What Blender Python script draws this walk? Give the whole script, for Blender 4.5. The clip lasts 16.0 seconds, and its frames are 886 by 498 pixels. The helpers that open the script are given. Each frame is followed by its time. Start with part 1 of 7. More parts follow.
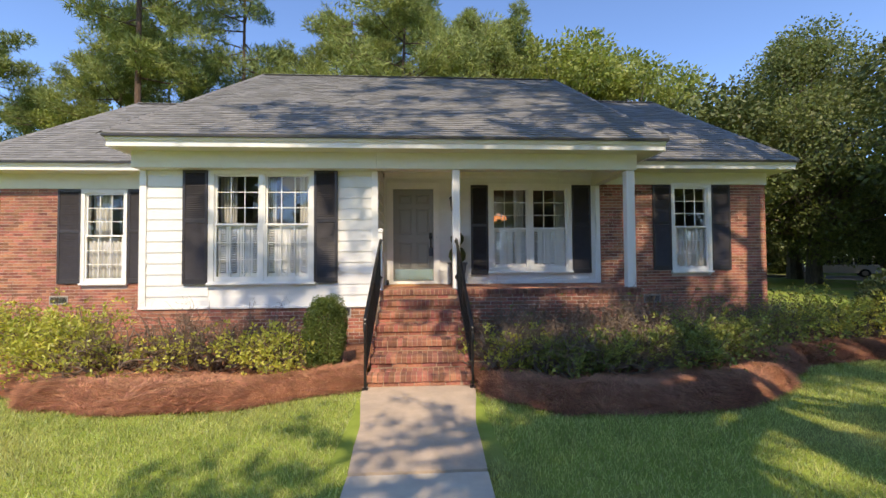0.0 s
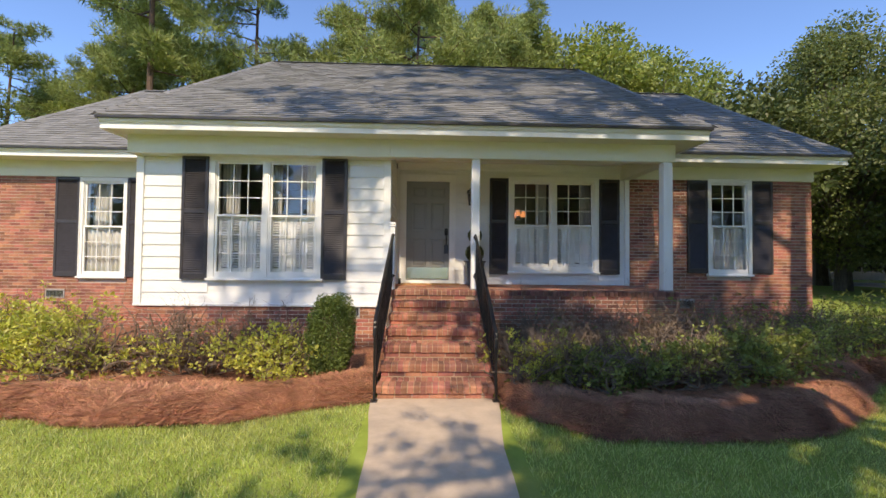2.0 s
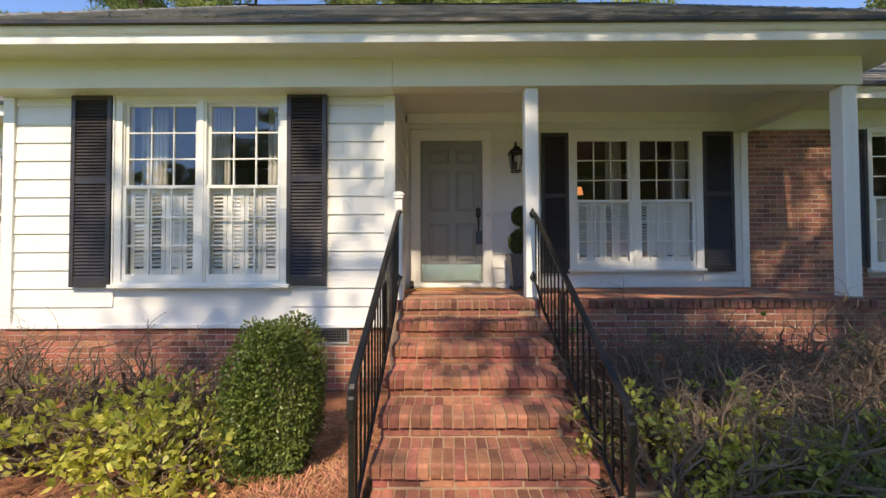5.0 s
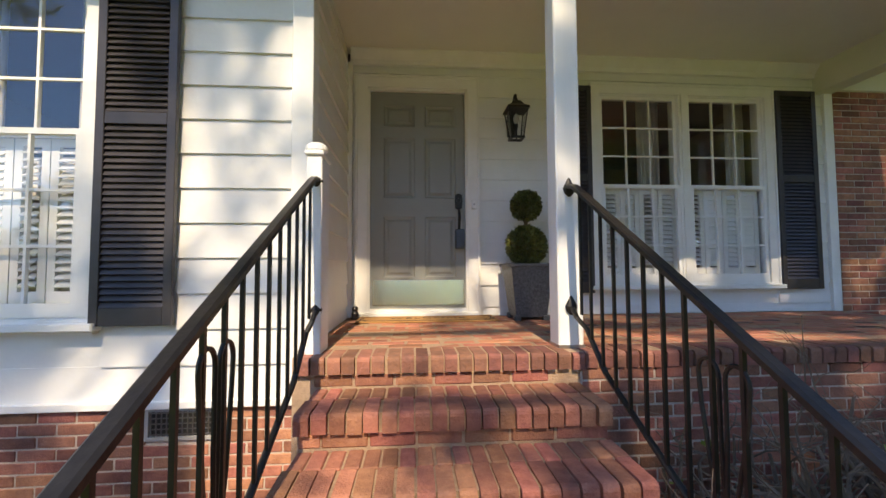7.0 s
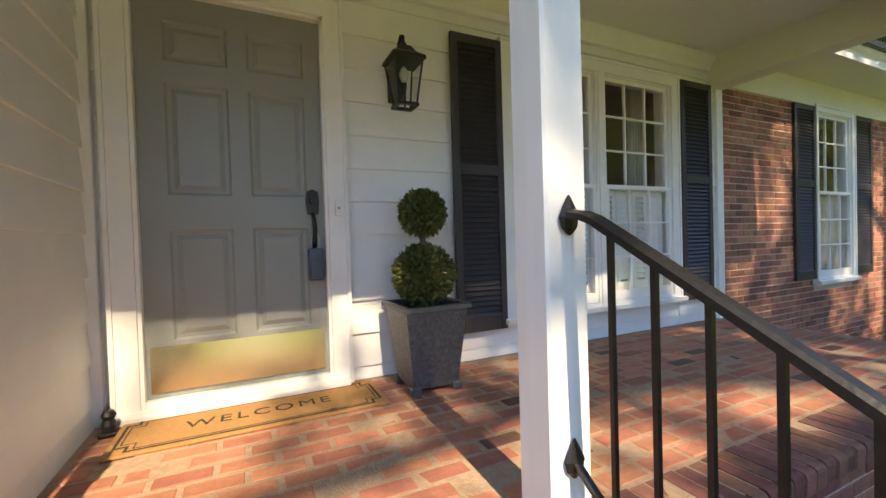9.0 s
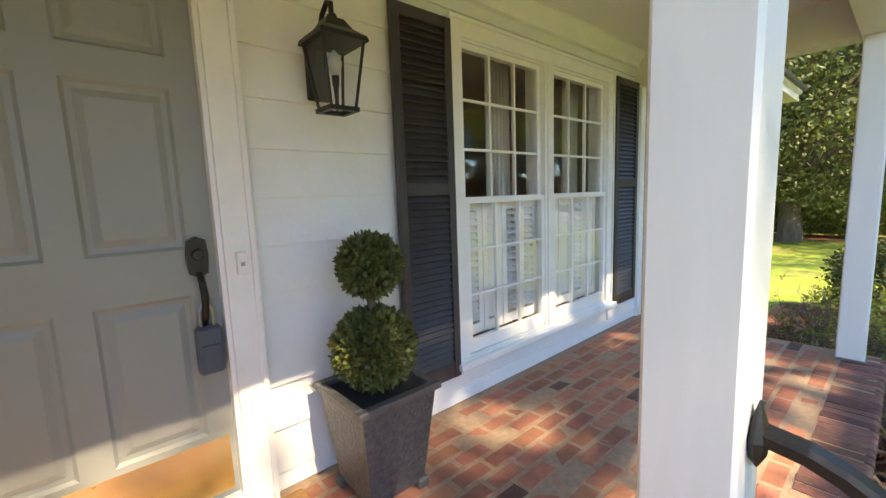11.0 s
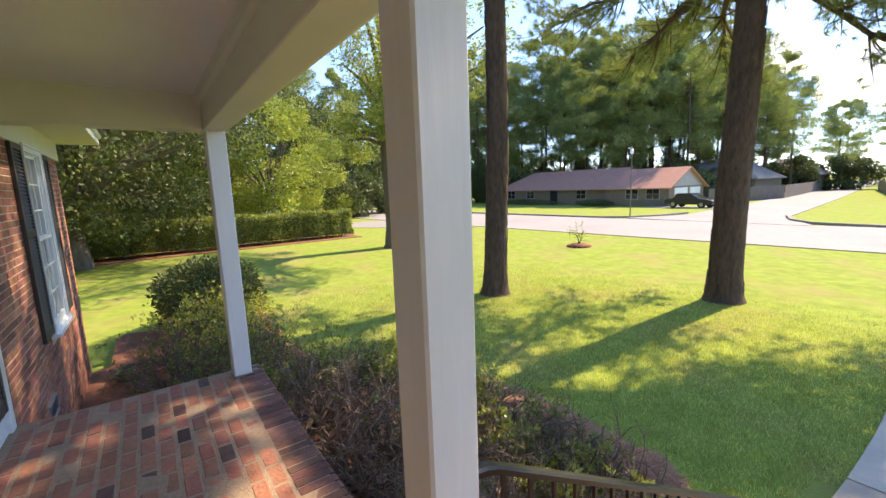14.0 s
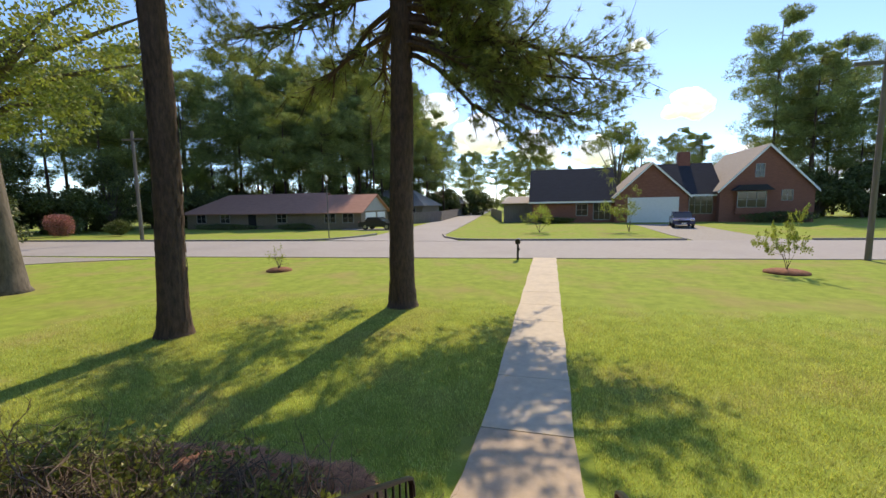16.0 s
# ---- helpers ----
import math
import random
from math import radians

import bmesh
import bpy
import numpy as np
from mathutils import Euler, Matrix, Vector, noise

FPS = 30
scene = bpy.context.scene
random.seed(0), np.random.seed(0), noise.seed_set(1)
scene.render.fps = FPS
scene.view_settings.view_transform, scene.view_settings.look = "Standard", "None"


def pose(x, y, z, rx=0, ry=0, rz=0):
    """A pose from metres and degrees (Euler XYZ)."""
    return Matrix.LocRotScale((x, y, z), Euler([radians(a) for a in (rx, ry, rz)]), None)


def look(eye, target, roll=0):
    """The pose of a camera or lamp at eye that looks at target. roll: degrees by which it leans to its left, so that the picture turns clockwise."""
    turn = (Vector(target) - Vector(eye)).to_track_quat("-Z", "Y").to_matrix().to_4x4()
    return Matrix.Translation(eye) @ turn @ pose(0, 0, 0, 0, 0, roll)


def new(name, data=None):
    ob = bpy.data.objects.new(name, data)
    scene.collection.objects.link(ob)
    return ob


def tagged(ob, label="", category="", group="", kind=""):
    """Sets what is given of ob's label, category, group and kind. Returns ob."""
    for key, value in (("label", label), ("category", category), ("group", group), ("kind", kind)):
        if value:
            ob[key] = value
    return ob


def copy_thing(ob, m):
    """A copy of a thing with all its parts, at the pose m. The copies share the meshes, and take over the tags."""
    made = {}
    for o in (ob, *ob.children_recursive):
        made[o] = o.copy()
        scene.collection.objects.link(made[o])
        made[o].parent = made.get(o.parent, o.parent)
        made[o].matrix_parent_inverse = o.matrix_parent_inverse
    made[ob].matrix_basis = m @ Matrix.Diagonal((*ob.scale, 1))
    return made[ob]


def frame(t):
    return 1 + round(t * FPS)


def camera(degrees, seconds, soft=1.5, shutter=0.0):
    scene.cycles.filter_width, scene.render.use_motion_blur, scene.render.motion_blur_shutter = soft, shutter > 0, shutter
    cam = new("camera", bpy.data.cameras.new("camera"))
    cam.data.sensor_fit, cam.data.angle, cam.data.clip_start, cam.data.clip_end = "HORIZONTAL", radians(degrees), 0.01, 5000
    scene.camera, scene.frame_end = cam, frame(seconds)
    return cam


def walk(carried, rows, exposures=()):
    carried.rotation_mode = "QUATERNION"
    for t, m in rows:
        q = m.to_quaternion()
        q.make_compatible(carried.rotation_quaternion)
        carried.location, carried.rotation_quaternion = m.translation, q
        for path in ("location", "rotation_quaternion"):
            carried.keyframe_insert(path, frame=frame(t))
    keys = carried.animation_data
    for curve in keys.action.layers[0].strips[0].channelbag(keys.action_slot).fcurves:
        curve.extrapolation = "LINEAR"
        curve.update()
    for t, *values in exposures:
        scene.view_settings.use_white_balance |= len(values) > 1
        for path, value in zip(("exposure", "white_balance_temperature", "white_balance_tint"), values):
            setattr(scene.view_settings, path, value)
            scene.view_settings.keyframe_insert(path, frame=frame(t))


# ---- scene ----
cam = camera(94.3, 16.0)
PATH = [
    (0, (-0.258, -0.491, 1.679), (-0.144, 1.505, 1.733), -0.4),
    (0.5, (-0.281, -0.48, 1.657), (-0.215, 1.519, 1.704), -0.1),
    (1, (-0.354, -0.442, 1.668), (-0.292, 1.557, 1.703), 0.2),
    (1.5, (-0.375, -0.205, 1.669), (-0.306, 1.794, 1.705), 0.4),
    (2, (-0.359, 0.151, 1.642), (-0.292, 2.15, 1.694), 0.6),
    (2.5, (-0.373, 0.566, 1.6), (-0.324, 2.565, 1.66), 0.8),
    (3, (-0.386, 1.017, 1.574), (-0.358, 3.016, 1.632), 0.8),
    (5.5, (-0.513, 3.335, 1.558), (-0.521, 5.334, 1.605), -0.3),
    (6, (-0.495, 3.842, 1.563), (-0.456, 5.84, 1.625), -0.3),
    (6.5, (-0.447, 4.37, 1.556), (-0.363, 6.366, 1.635), -0.2),
    (7, (-0.464, 4.937, 1.577), (-0.309, 6.928, 1.675), -0.3),
    (7.5, (-0.419, 5.44, 1.614), (-0.161, 7.421, 1.702), -0.5),
    (8, (-0.385, 5.863, 1.664), (0.03, 7.817, 1.761), -1.0),
    (8.5, (-0.362, 6.099, 1.78), (0.232, 8.007, 1.848), -1.5),
    (9, (-0.359, 6.334, 1.979), (0.498, 8.141, 1.941), -1.7),
    (11.5, (-0.309, 7.229, 2.464), (1.1, 8.616, 2.16), -1.8),
    (12, (-0.235, 7.409, 2.504), (1.338, 8.601, 2.178), -1.6),
    (12.5, (-0.103, 7.624, 2.619), (1.712, 8.397, 2.29), -2.2),
    (13, (-0.111, 7.731, 2.681), (1.859, 7.851, 2.356), -3.2),
    (13.5, (-0.178, 7.758, 2.713), (1.708, 7.172, 2.396), -3.4),
    (14, (-0.385, 7.84, 2.839), (1.223, 6.689, 2.539), -2.1),
    (14.5, (-0.417, 7.795, 2.821), (0.873, 6.289, 2.566), -1.2),
    (15, (-0.431, 7.715, 2.804), (0.544, 5.984, 2.573), -0.9),
    (15.5, (-0.496, 7.678, 2.816), (0.206, 5.819, 2.591), -0.9),
    (16, (-0.53, 7.601, 2.775), (-0.027, 5.678, 2.553), -1.0),
]
walk(cam, [(t, look(eye, target, roll)) for t, eye, target, roll in PATH],
     exposures=[(0, 1.30, 8100, 14), (3, 1.28, 8100, 14), (5.5, 1.36, 8400, 14), (7, 1.56, 8700, 14), (7.5, 1.60, 8800, 14), (9, 2.10, 9000, 12), (11.5, 2.72, 9300, 12),
                (12.5, 2.68, 9000, 14), (13.3, 2.54, 9000, 17), (14.2, 1.98, 8600, 16), (15, 1.50, 8500, 14), (16, 1.10, 8500, 12)])

# ---------------------------------------------------------------- light
SUN_TO = Vector((-0.04, -1.0, 1.0)).normalized()
world = bpy.data.worlds.new("sky")
scene.world = world
world.use_nodes = True
wn = world.node_tree
bg = wn.nodes["Background"]
sky = wn.nodes.new("ShaderNodeTexSky")
sky.sky_type = 'NISHITA'
sky.sun_disc = False
sky.sun_elevation = math.asin(SUN_TO.z)
sky.sun_rotation = math.atan2(SUN_TO.x, SUN_TO.y)
sky.air_density, sky.dust_density, sky.ozone_density = 0.75, 0.12, 10.0
bg.inputs["Strength"].default_value = 0.15
wn.links.new(sky.outputs[0], bg.inputs["Color"])
sun = new("sun", bpy.data.lights.new("sun", 'SUN'))
sun.data.energy, sun.data.angle, sun.data.color = 2.1, radians(0.55), (1.0, 0.92, 0.78)
sun.matrix_world = look(SUN_TO * 60, (0, 0, 0))
# ---------------------------------------------------------------- materials
def pbr(name, a, b=None, scale=4.0, rough=0.6, metal=0.0, bump=0.0, bscale=60.0, rand=0.0, island=0.0,
        stain=None, sscale=0.7, samt=0.5, trans=0.0, tsat=1.15, stretch=(1, 1, 1), gloss=0.5, clean=False, local=False):
    """A surface: two base colours mixed by noise, a second larger stain colour, fine relief, and a random shift per object or island."""
    m = bpy.data.materials.new(name)
    m.use_nodes = True
    nt = m.node_tree
    N, L = nt.nodes, nt.links
    p = N["Principled BSDF"]
    p.inputs["Roughness"].default_value = rough
    p.inputs["Metallic"].default_value = metal
    p.inputs["Specular IOR Level"].default_value = gloss
    b = b or tuple(c * 0.8 for c in a)
    if local:
        tc = N.new("ShaderNodeTexCoord").outputs["Object"]
    else:
        tc = N.new("ShaderNodeNewGeometry").outputs["Position"]
    mp = N.new("ShaderNodeMapping")
    mp.inputs["Scale"].default_value = stretch
    L.new(tc, mp.inputs["Vector"])
    n1 = N.new("ShaderNodeTexNoise")
    n1.inputs["Scale"].default_value, n1.inputs["Detail"].default_value, n1.inputs["Roughness"].default_value = scale, 6, 0.65
    L.new(mp.outputs[0], n1.inputs["Vector"])
    r1 = N.new("ShaderNodeValToRGB")
    r1.color_ramp.elements[0].position, r1.color_ramp.elements[1].position = 0.32, 0.68
    r1.color_ramp.elements[0].color, r1.color_ramp.elements[1].color = (*b, 1), (*a, 1)
    L.new(n1.outputs["Fac"], r1.inputs["Fac"])
    col = r1.outputs["Color"]
    if stain:
        n2 = N.new("ShaderNodeTexNoise")
        n2.inputs["Scale"].default_value, n2.inputs["Detail"].default_value = sscale, 5
        L.new(tc, n2.inputs["Vector"])
        r2 = N.new("ShaderNodeValToRGB")
        r2.color_ramp.elements[0].position, r2.color_ramp.elements[1].position = 0.48, 0.68
        r2.color_ramp.elements[0].color, r2.color_ramp.elements[1].color = (0, 0, 0, 1), (samt, samt, samt, 1)
        L.new(n2.outputs["Fac"], r2.inputs["Fac"])
        mx = N.new("ShaderNodeMixRGB")
        mx.inputs["Color2"].default_value = (*stain, 1)
        L.new(r2.outputs["Color"], mx.inputs["Fac"])
        L.new(col, mx.inputs["Color1"])
        col = mx.outputs["Color"]
    if rand or island:
        src = N.new("ShaderNodeObjectInfo").outputs["Random"] if rand else N.new("ShaderNodeNewGeometry").outputs["Random Per Island"]
        amt = rand or island
        hs = N.new("ShaderNodeHueSaturation")
        mr = N.new("ShaderNodeMapRange")
        mr.inputs["To Min"].default_value, mr.inputs["To Max"].default_value = 1 - amt, 1 + amt
        L.new(src, mr.inputs["Value"])
        L.new(mr.outputs[0], hs.inputs["Value"])
        wnz = N.new("ShaderNodeTexWhiteNoise")
        wnz.noise_dimensions = '1D'
        L.new(src, wnz.inputs["W"])
        mr2 = N.new("ShaderNodeMapRange")
        mr2.inputs["To Min"].default_value, mr2.inputs["To Max"].default_value = 0.5 - 0.04 * amt, 0.5 + 0.04 * amt
        L.new(wnz.outputs["Value"], mr2.inputs["Value"])
        L.new(mr2.outputs[0], hs.inputs["Hue"])
        L.new(col, hs.inputs["Color"])
        col = hs.outputs["Color"]
    L.new(col, p.inputs["Base Color"])
    if bump:
        n3 = N.new("ShaderNodeTexNoise")
        n3.inputs["Scale"].default_value, n3.inputs["Detail"].default_value = bscale, 4
        L.new(mp.outputs[0], n3.inputs["Vector"])
        bp = N.new("ShaderNodeBump")
        bp.inputs["Strength"].default_value, bp.inputs["Distance"].default_value = bump, 0.01
        L.new(n3.outputs["Fac"], bp.inputs["Height"])
        L.new(bp.outputs[0], p.inputs["Normal"])
    if trans:
        tr = N.new("ShaderNodeBsdfTranslucent")
        hs2 = N.new("ShaderNodeHueSaturation")
        hs2.inputs["Value"].default_value, hs2.inputs["Saturation"].default_value = 1.5, tsat
        L.new(col, hs2.inputs["Color"])
        L.new(hs2.outputs["Color"], tr.inputs["Color"])
        mix = N.new("ShaderNodeMixShader")
        mix.inputs["Fac"].default_value = trans
        L.new(p.outputs[0], mix.inputs[1])
        L.new(tr.outputs[0], mix.inputs[2])
        L.new(mix.outputs[0], N["Material Output"].inputs["Surface"])
    return m


def glass_mat(name, tint=(1, 1, 1), rough=0.0, base=0.12):
    """Thin window glass: mostly clear, mirror-like by angle."""
    m = bpy.data.materials.new(name)
    m.use_nodes = True
    N, L = m.node_tree.nodes, m.node_tree.links
    N.remove(N["Principled BSDF"])
    tr = N.new("ShaderNodeBsdfTransparent")
    tr.inputs["Color"].default_value = (*tint, 1)
    gl = N.new("ShaderNodeBsdfGlossy")
    gl.inputs["Roughness"].default_value = rough
    lw = N.new("ShaderNodeLayerWeight")
    pw = N.new("ShaderNodeMath")
    pw.operation = 'POWER'
    pw.inputs[1].default_value = 4.0
    L.new(lw.outputs["Facing"], pw.inputs[0])
    fr = N.new("ShaderNodeMath")
    fr.operation = 'MULTIPLY_ADD'
    fr.inputs[1].default_value, fr.inputs[2].default_value = 0.8, base
    L.new(pw.outputs[0], fr.inputs[0])
    mix = N.new("ShaderNodeMixShader")
    L.new(fr.outputs[0], mix.inputs["Fac"])
    L.new(tr.outputs[0], mix.inputs[1])
    L.new(gl.outputs[0], mix.inputs[2])
    L.new(mix.outputs[0], N["Material Output"].inputs["Surface"])
    return m


def glow_mat(name, color, strength):
    m = bpy.data.materials.new(name)
    m.use_nodes = True
    p = m.node_tree.nodes["Principled BSDF"]
    p.inputs["Base Color"].default_value = (*color, 1)
    p.inputs["Emission Color"].default_value = (*color, 1)
    p.inputs["Emission Strength"].default_value = strength
    return m


M_WHITE = pbr("white_paint", (0.80, 0.81, 0.80), (0.74, 0.75, 0.74), 3, 0.45, bump=0.12, bscale=25, stain=(0.68, 0.68, 0.64), samt=0.3)
M_TRIM = pbr("white_trim_paint", (0.84, 0.85, 0.84), (0.78, 0.79, 0.77), 5, 0.4, bump=0.10, bscale=30)
M_POST = pbr("white_post_paint", (0.80, 0.81, 0.82), (0.75, 0.76, 0.76), 4, 0.4, bump=0.10, bscale=12, stretch=(3, 3, 0.3))
M_CEIL = pbr("porch_ceiling_paint", (0.82, 0.82, 0.76), (0.78, 0.78, 0.72), 2, 0.35, bump=0.03)
M_FRIEZE = pbr("cream_soffit_paint", (0.74, 0.75, 0.64), (0.69, 0.70, 0.59), 2, 0.5, bump=0.05)
M_BRICK = pbr("red_brick", (0.44, 0.185, 0.12), (0.29, 0.108, 0.075), 22, 0.85, bump=0.6, bscale=90, rand=0.38, stain=(0.10, 0.05, 0.045), sscale=2.2, samt=0.55)
M_BRICKS = pbr("red_brick_joined", (0.44, 0.185, 0.12), (0.29, 0.108, 0.075), 22, 0.85, bump=0.6, bscale=90, island=0.38, stain=(0.10, 0.05, 0.045), sscale=2.2, samt=0.5)
M_PAVER = pbr("porch_floor_brick", (0.50, 0.205, 0.13), (0.36, 0.14, 0.088), 14, 0.8, bump=0.6, bscale=50, rand=0.22, stain=(0.20, 0.10, 0.07), sscale=1.5, samt=0.4)
M_EDGEBRICK = pbr("worn_edge_brick", (0.33, 0.135, 0.095), (0.19, 0.085, 0.065), 18, 0.85, bump=0.6, bscale=80, rand=0.35, stain=(0.11, 0.06, 0.05), sscale=2.0, samt=0.5)
M_MORTAR = pbr("mortar", (0.46, 0.32, 0.22), (0.33, 0.225, 0.155), 30, 0.95, bump=0.6, bscale=120)
M_MORTARD = pbr("wall_mortar", (0.60, 0.50, 0.42), (0.44, 0.36, 0.30), 30, 0.95, bump=0.6, bscale=120)
M_SHUT = pbr("black_shutter_paint", (0.050, 0.046, 0.053), (0.036, 0.033, 0.038), 8, 0.42, bump=0.08, bscale=40)
M_DOOR = pbr("grey_door_paint", (0.27, 0.285, 0.275), (0.25, 0.265, 0.255), 3, 0.38, bump=0.03, bscale=50)
M_BRASS = pbr("polished_brass", (0.90, 0.84, 0.56), (0.86, 0.79, 0.52), 6, 0.20, 1.0, bump=0.02, bscale=6)
M_IRON = pbr("black_iron", (0.014, 0.013, 0.013), (0.024, 0.022, 0.021), 30, 0.4, 0.3, bump=0.12, bscale=60)
M_STONEPOT = pbr("hammered_grey_stone", (0.15, 0.155, 0.165), (0.07, 0.072, 0.08), 45, 0.45, 0.35, bump=0.9, bscale=55)
M_POTRIM = pbr("grey_pot_rim", (0.14, 0.14, 0.145), (0.095, 0.095, 0.10), 20, 0.5, 0.3, bump=0.3, bscale=50)
M_COIR = pbr("coir_mat", (0.52, 0.28, 0.11), (0.42, 0.22, 0.085), 40, 0.95, bump=0.8, bscale=300)
M_BLACKPRINT = pbr("black_print", (0.03, 0.025, 0.02), (0.06, 0.045, 0.03), 60, 0.95, bump=0.5, bscale=300)
M_SHINGLE = pbr("grey_shingle", (0.235, 0.24, 0.24), (0.155, 0.158, 0.16), 50, 0.9, bump=0.5, bscale=160, island=0.20)
M_CONC = pbr("walk_concrete", (0.62, 0.54, 0.43), (0.53, 0.455, 0.36), 6, 0.9, bump=0.25, bscale=90, stain=(0.40, 0.35, 0.29), sscale=1.3, samt=0.4)
M_CONCO = pbr("older_walk_concrete", (0.56, 0.44, 0.33), (0.46, 0.36, 0.27), 6, 0.9, bump=0.25, bscale=90, stain=(0.25, 0.21, 0.17), sscale=1.3, samt=0.4)
M_ROAD = pbr("road_asphalt", (0.36, 0.34, 0.33), (0.31, 0.29, 0.285), 3, 0.9, bump=0.3, bscale=60, stain=(0.27, 0.255, 0.25), sscale=0.25, samt=0.5)
M_KERB = pbr("kerb_concrete", (0.36, 0.34, 0.31), (0.25, 0.23, 0.21), 5, 0.9, bump=0.3)
M_LAWN = pbr("lawn", (0.305, 0.385, 0.075), (0.20, 0.27, 0.05), 2.4, 0.95, bump=1.0, bscale=40, stain=(0.36, 0.27, 0.13), sscale=0.5, samt=0.55, gloss=0.1)
M_GRASS = pbr("grass_blade", (0.49, 0.51, 0.25), (0.34, 0.37, 0.17), 2.4, 0.7, island=0.5, trans=0.45, gloss=0.2, tsat=1.55)
M_STRAW = pbr("pine_straw_bed", (0.36, 0.155, 0.085), (0.19, 0.075, 0.042), 8, 0.95, bump=1.0, bscale=60, stain=(0.08, 0.035, 0.025), sscale=1.1, samt=0.5)
M_NEEDLE = pbr("dry_pine_needle", (0.60, 0.30, 0.175), (0.36, 0.155, 0.088), 5, 0.75, island=0.5)
M_BARK = pbr("pine_bark", (0.155, 0.098, 0.070), (0.060, 0.040, 0.032), 9, 0.95, bump=1.0, bscale=26, stretch=(1.6, 1.6, 0.5))
M_BARKG = pbr("grey_bark", (0.20, 0.165, 0.135), (0.09, 0.075, 0.06), 7, 0.95, bump=0.8, bscale=20, stretch=(1.5, 1.5, 0.4))
M_PINE = pbr("pine_foliage", (0.31, 0.355, 0.12), (0.165, 0.21, 0.075), 0.5, 0.6, island=0.4, trans=0.27, gloss=0.25)
M_LEAF = pbr("tree_leaf", (0.31, 0.35, 0.10), (0.17, 0.21, 0.06), 0.4, 0.5, island=0.35, trans=0.40, gloss=0.3)
M_LEAFY = pbr("bright_tree_leaf", (0.36, 0.41, 0.10), (0.21, 0.26, 0.06), 0.4, 0.5, island=0.3, trans=0.33, gloss=0.3)
# dark leaf; on the background trees its darkness stands for shade
M_LEAFD = pbr("dark_and_shaded_leaf", (0.14, 0.17, 0.06), (0.07, 0.095, 0.034), 0.4, 0.5, island=0.35, trans=0.18, gloss=0.3)
M_LEAFB = pbr("deep_green_tree_leaf", (0.21, 0.25, 0.09), (0.11, 0.14, 0.05), 0.4, 0.5, island=0.35, trans=0.35, gloss=0.35)
M_HEDGE = pbr("hedge_leaf", (0.20, 0.27, 0.06), (0.10, 0.15, 0.034), 1.5, 0.4, island=0.35, trans=0.3, gloss=0.4)
M_OLIVE = pbr("olive_shrub_leaf", (0.34, 0.37, 0.11), (0.15, 0.19, 0.06), 1.8, 0.45, island=0.4, trans=0.35, gloss=0.4)
M_BOX = pbr("boxwood_leaf", (0.18, 0.235, 0.065), (0.08, 0.12, 0.035), 4, 0.4, island=0.35, trans=0.25, gloss=0.4)
M_SHRUB = pbr("yellow_green_shrub_leaf", (0.60, 0.57, 0.13), (0.27, 0.31, 0.08), 1.6, 0.45, island=0.4, trans=0.35, gloss=0.4)
M_TWIGP = pbr("pale_dead_twig", (0.235, 0.175, 0.13), (0.115, 0.08, 0.058), 14, 0.9, bump=0.4, bscale=60)
M_PAVERD = pbr("dark_floor_brick", (0.16, 0.075, 0.055), (0.09, 0.05, 0.042), 18, 0.75, bump=0.5, bscale=70, rand=0.3)
M_TWIG = pbr("bare_twig", (0.24, 0.185, 0.14), (0.13, 0.095, 0.07), 20, 0.9, bump=0.4, bscale=60)
M_TOPI = pbr("topiary_leaf", (0.15, 0.17, 0.055), (0.06, 0.075, 0.024), 12, 0.45, island=0.45, trans=0.15, gloss=0.4)
M_GLASS = glass_mat("window_glass")
M_LAMPGLASS = glass_mat("seeded_lamp_glass", (0.96, 0.97, 0.97), 0.03, 0.04)
M_CURTAIN = pbr("sheer_white_curtain", (0.74, 0.74, 0.72), (0.66, 0.66, 0.64), 8, 0.85, trans=0.4)
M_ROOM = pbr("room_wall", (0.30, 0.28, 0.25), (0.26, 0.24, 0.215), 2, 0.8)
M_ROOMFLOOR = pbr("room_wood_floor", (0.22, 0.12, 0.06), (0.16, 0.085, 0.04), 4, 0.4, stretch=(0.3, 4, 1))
M_DARK = pbr("dark_void", (0.02, 0.02, 0.02), (0.015, 0.015, 0.015), 5, 0.9)
M_SHADE = glow_mat("lit_lamp_shade", (0.9, 0.36, 0.16), 0.35)
M_BULB = pbr("frosted_bulb", (0.50, 0.50, 0.47), (0.45, 0.45, 0.42), 8, 0.2)
M_FBRICK = pbr("far_red_brick", (0.30, 0.12, 0.08), (0.22, 0.085, 0.058), 3, 0.9, bump=0.3, bscale=20, stretch=(1, 1, 3))
M_TBRICK = pbr("far_tan_brick", (0.26, 0.20, 0.14), (0.19, 0.14, 0.10), 3, 0.9, bump=0.3, bscale=20, stretch=(1, 1, 3))
M_FROOF = pbr("far_shaded_shingle", (0.035, 0.038, 0.048), (0.025, 0.027, 0.034), 4, 0.9, bump=0.3, bscale=30, stretch=(0.4, 1, 3))
M_RROOF = pbr("far_brown_shingle", (0.50, 0.25, 0.18), (0.38, 0.18, 0.13), 4, 0.9, bump=0.3, bscale=30, stretch=(0.4, 1, 3))
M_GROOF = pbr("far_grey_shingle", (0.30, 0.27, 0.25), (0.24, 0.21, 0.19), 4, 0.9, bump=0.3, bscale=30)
M_FENCE = pbr("weathered_fence_wood", (0.23, 0.20, 0.17), (0.15, 0.13, 0.11), 3, 0.95, bump=0.4, stretch=(3, 3, 0.3))
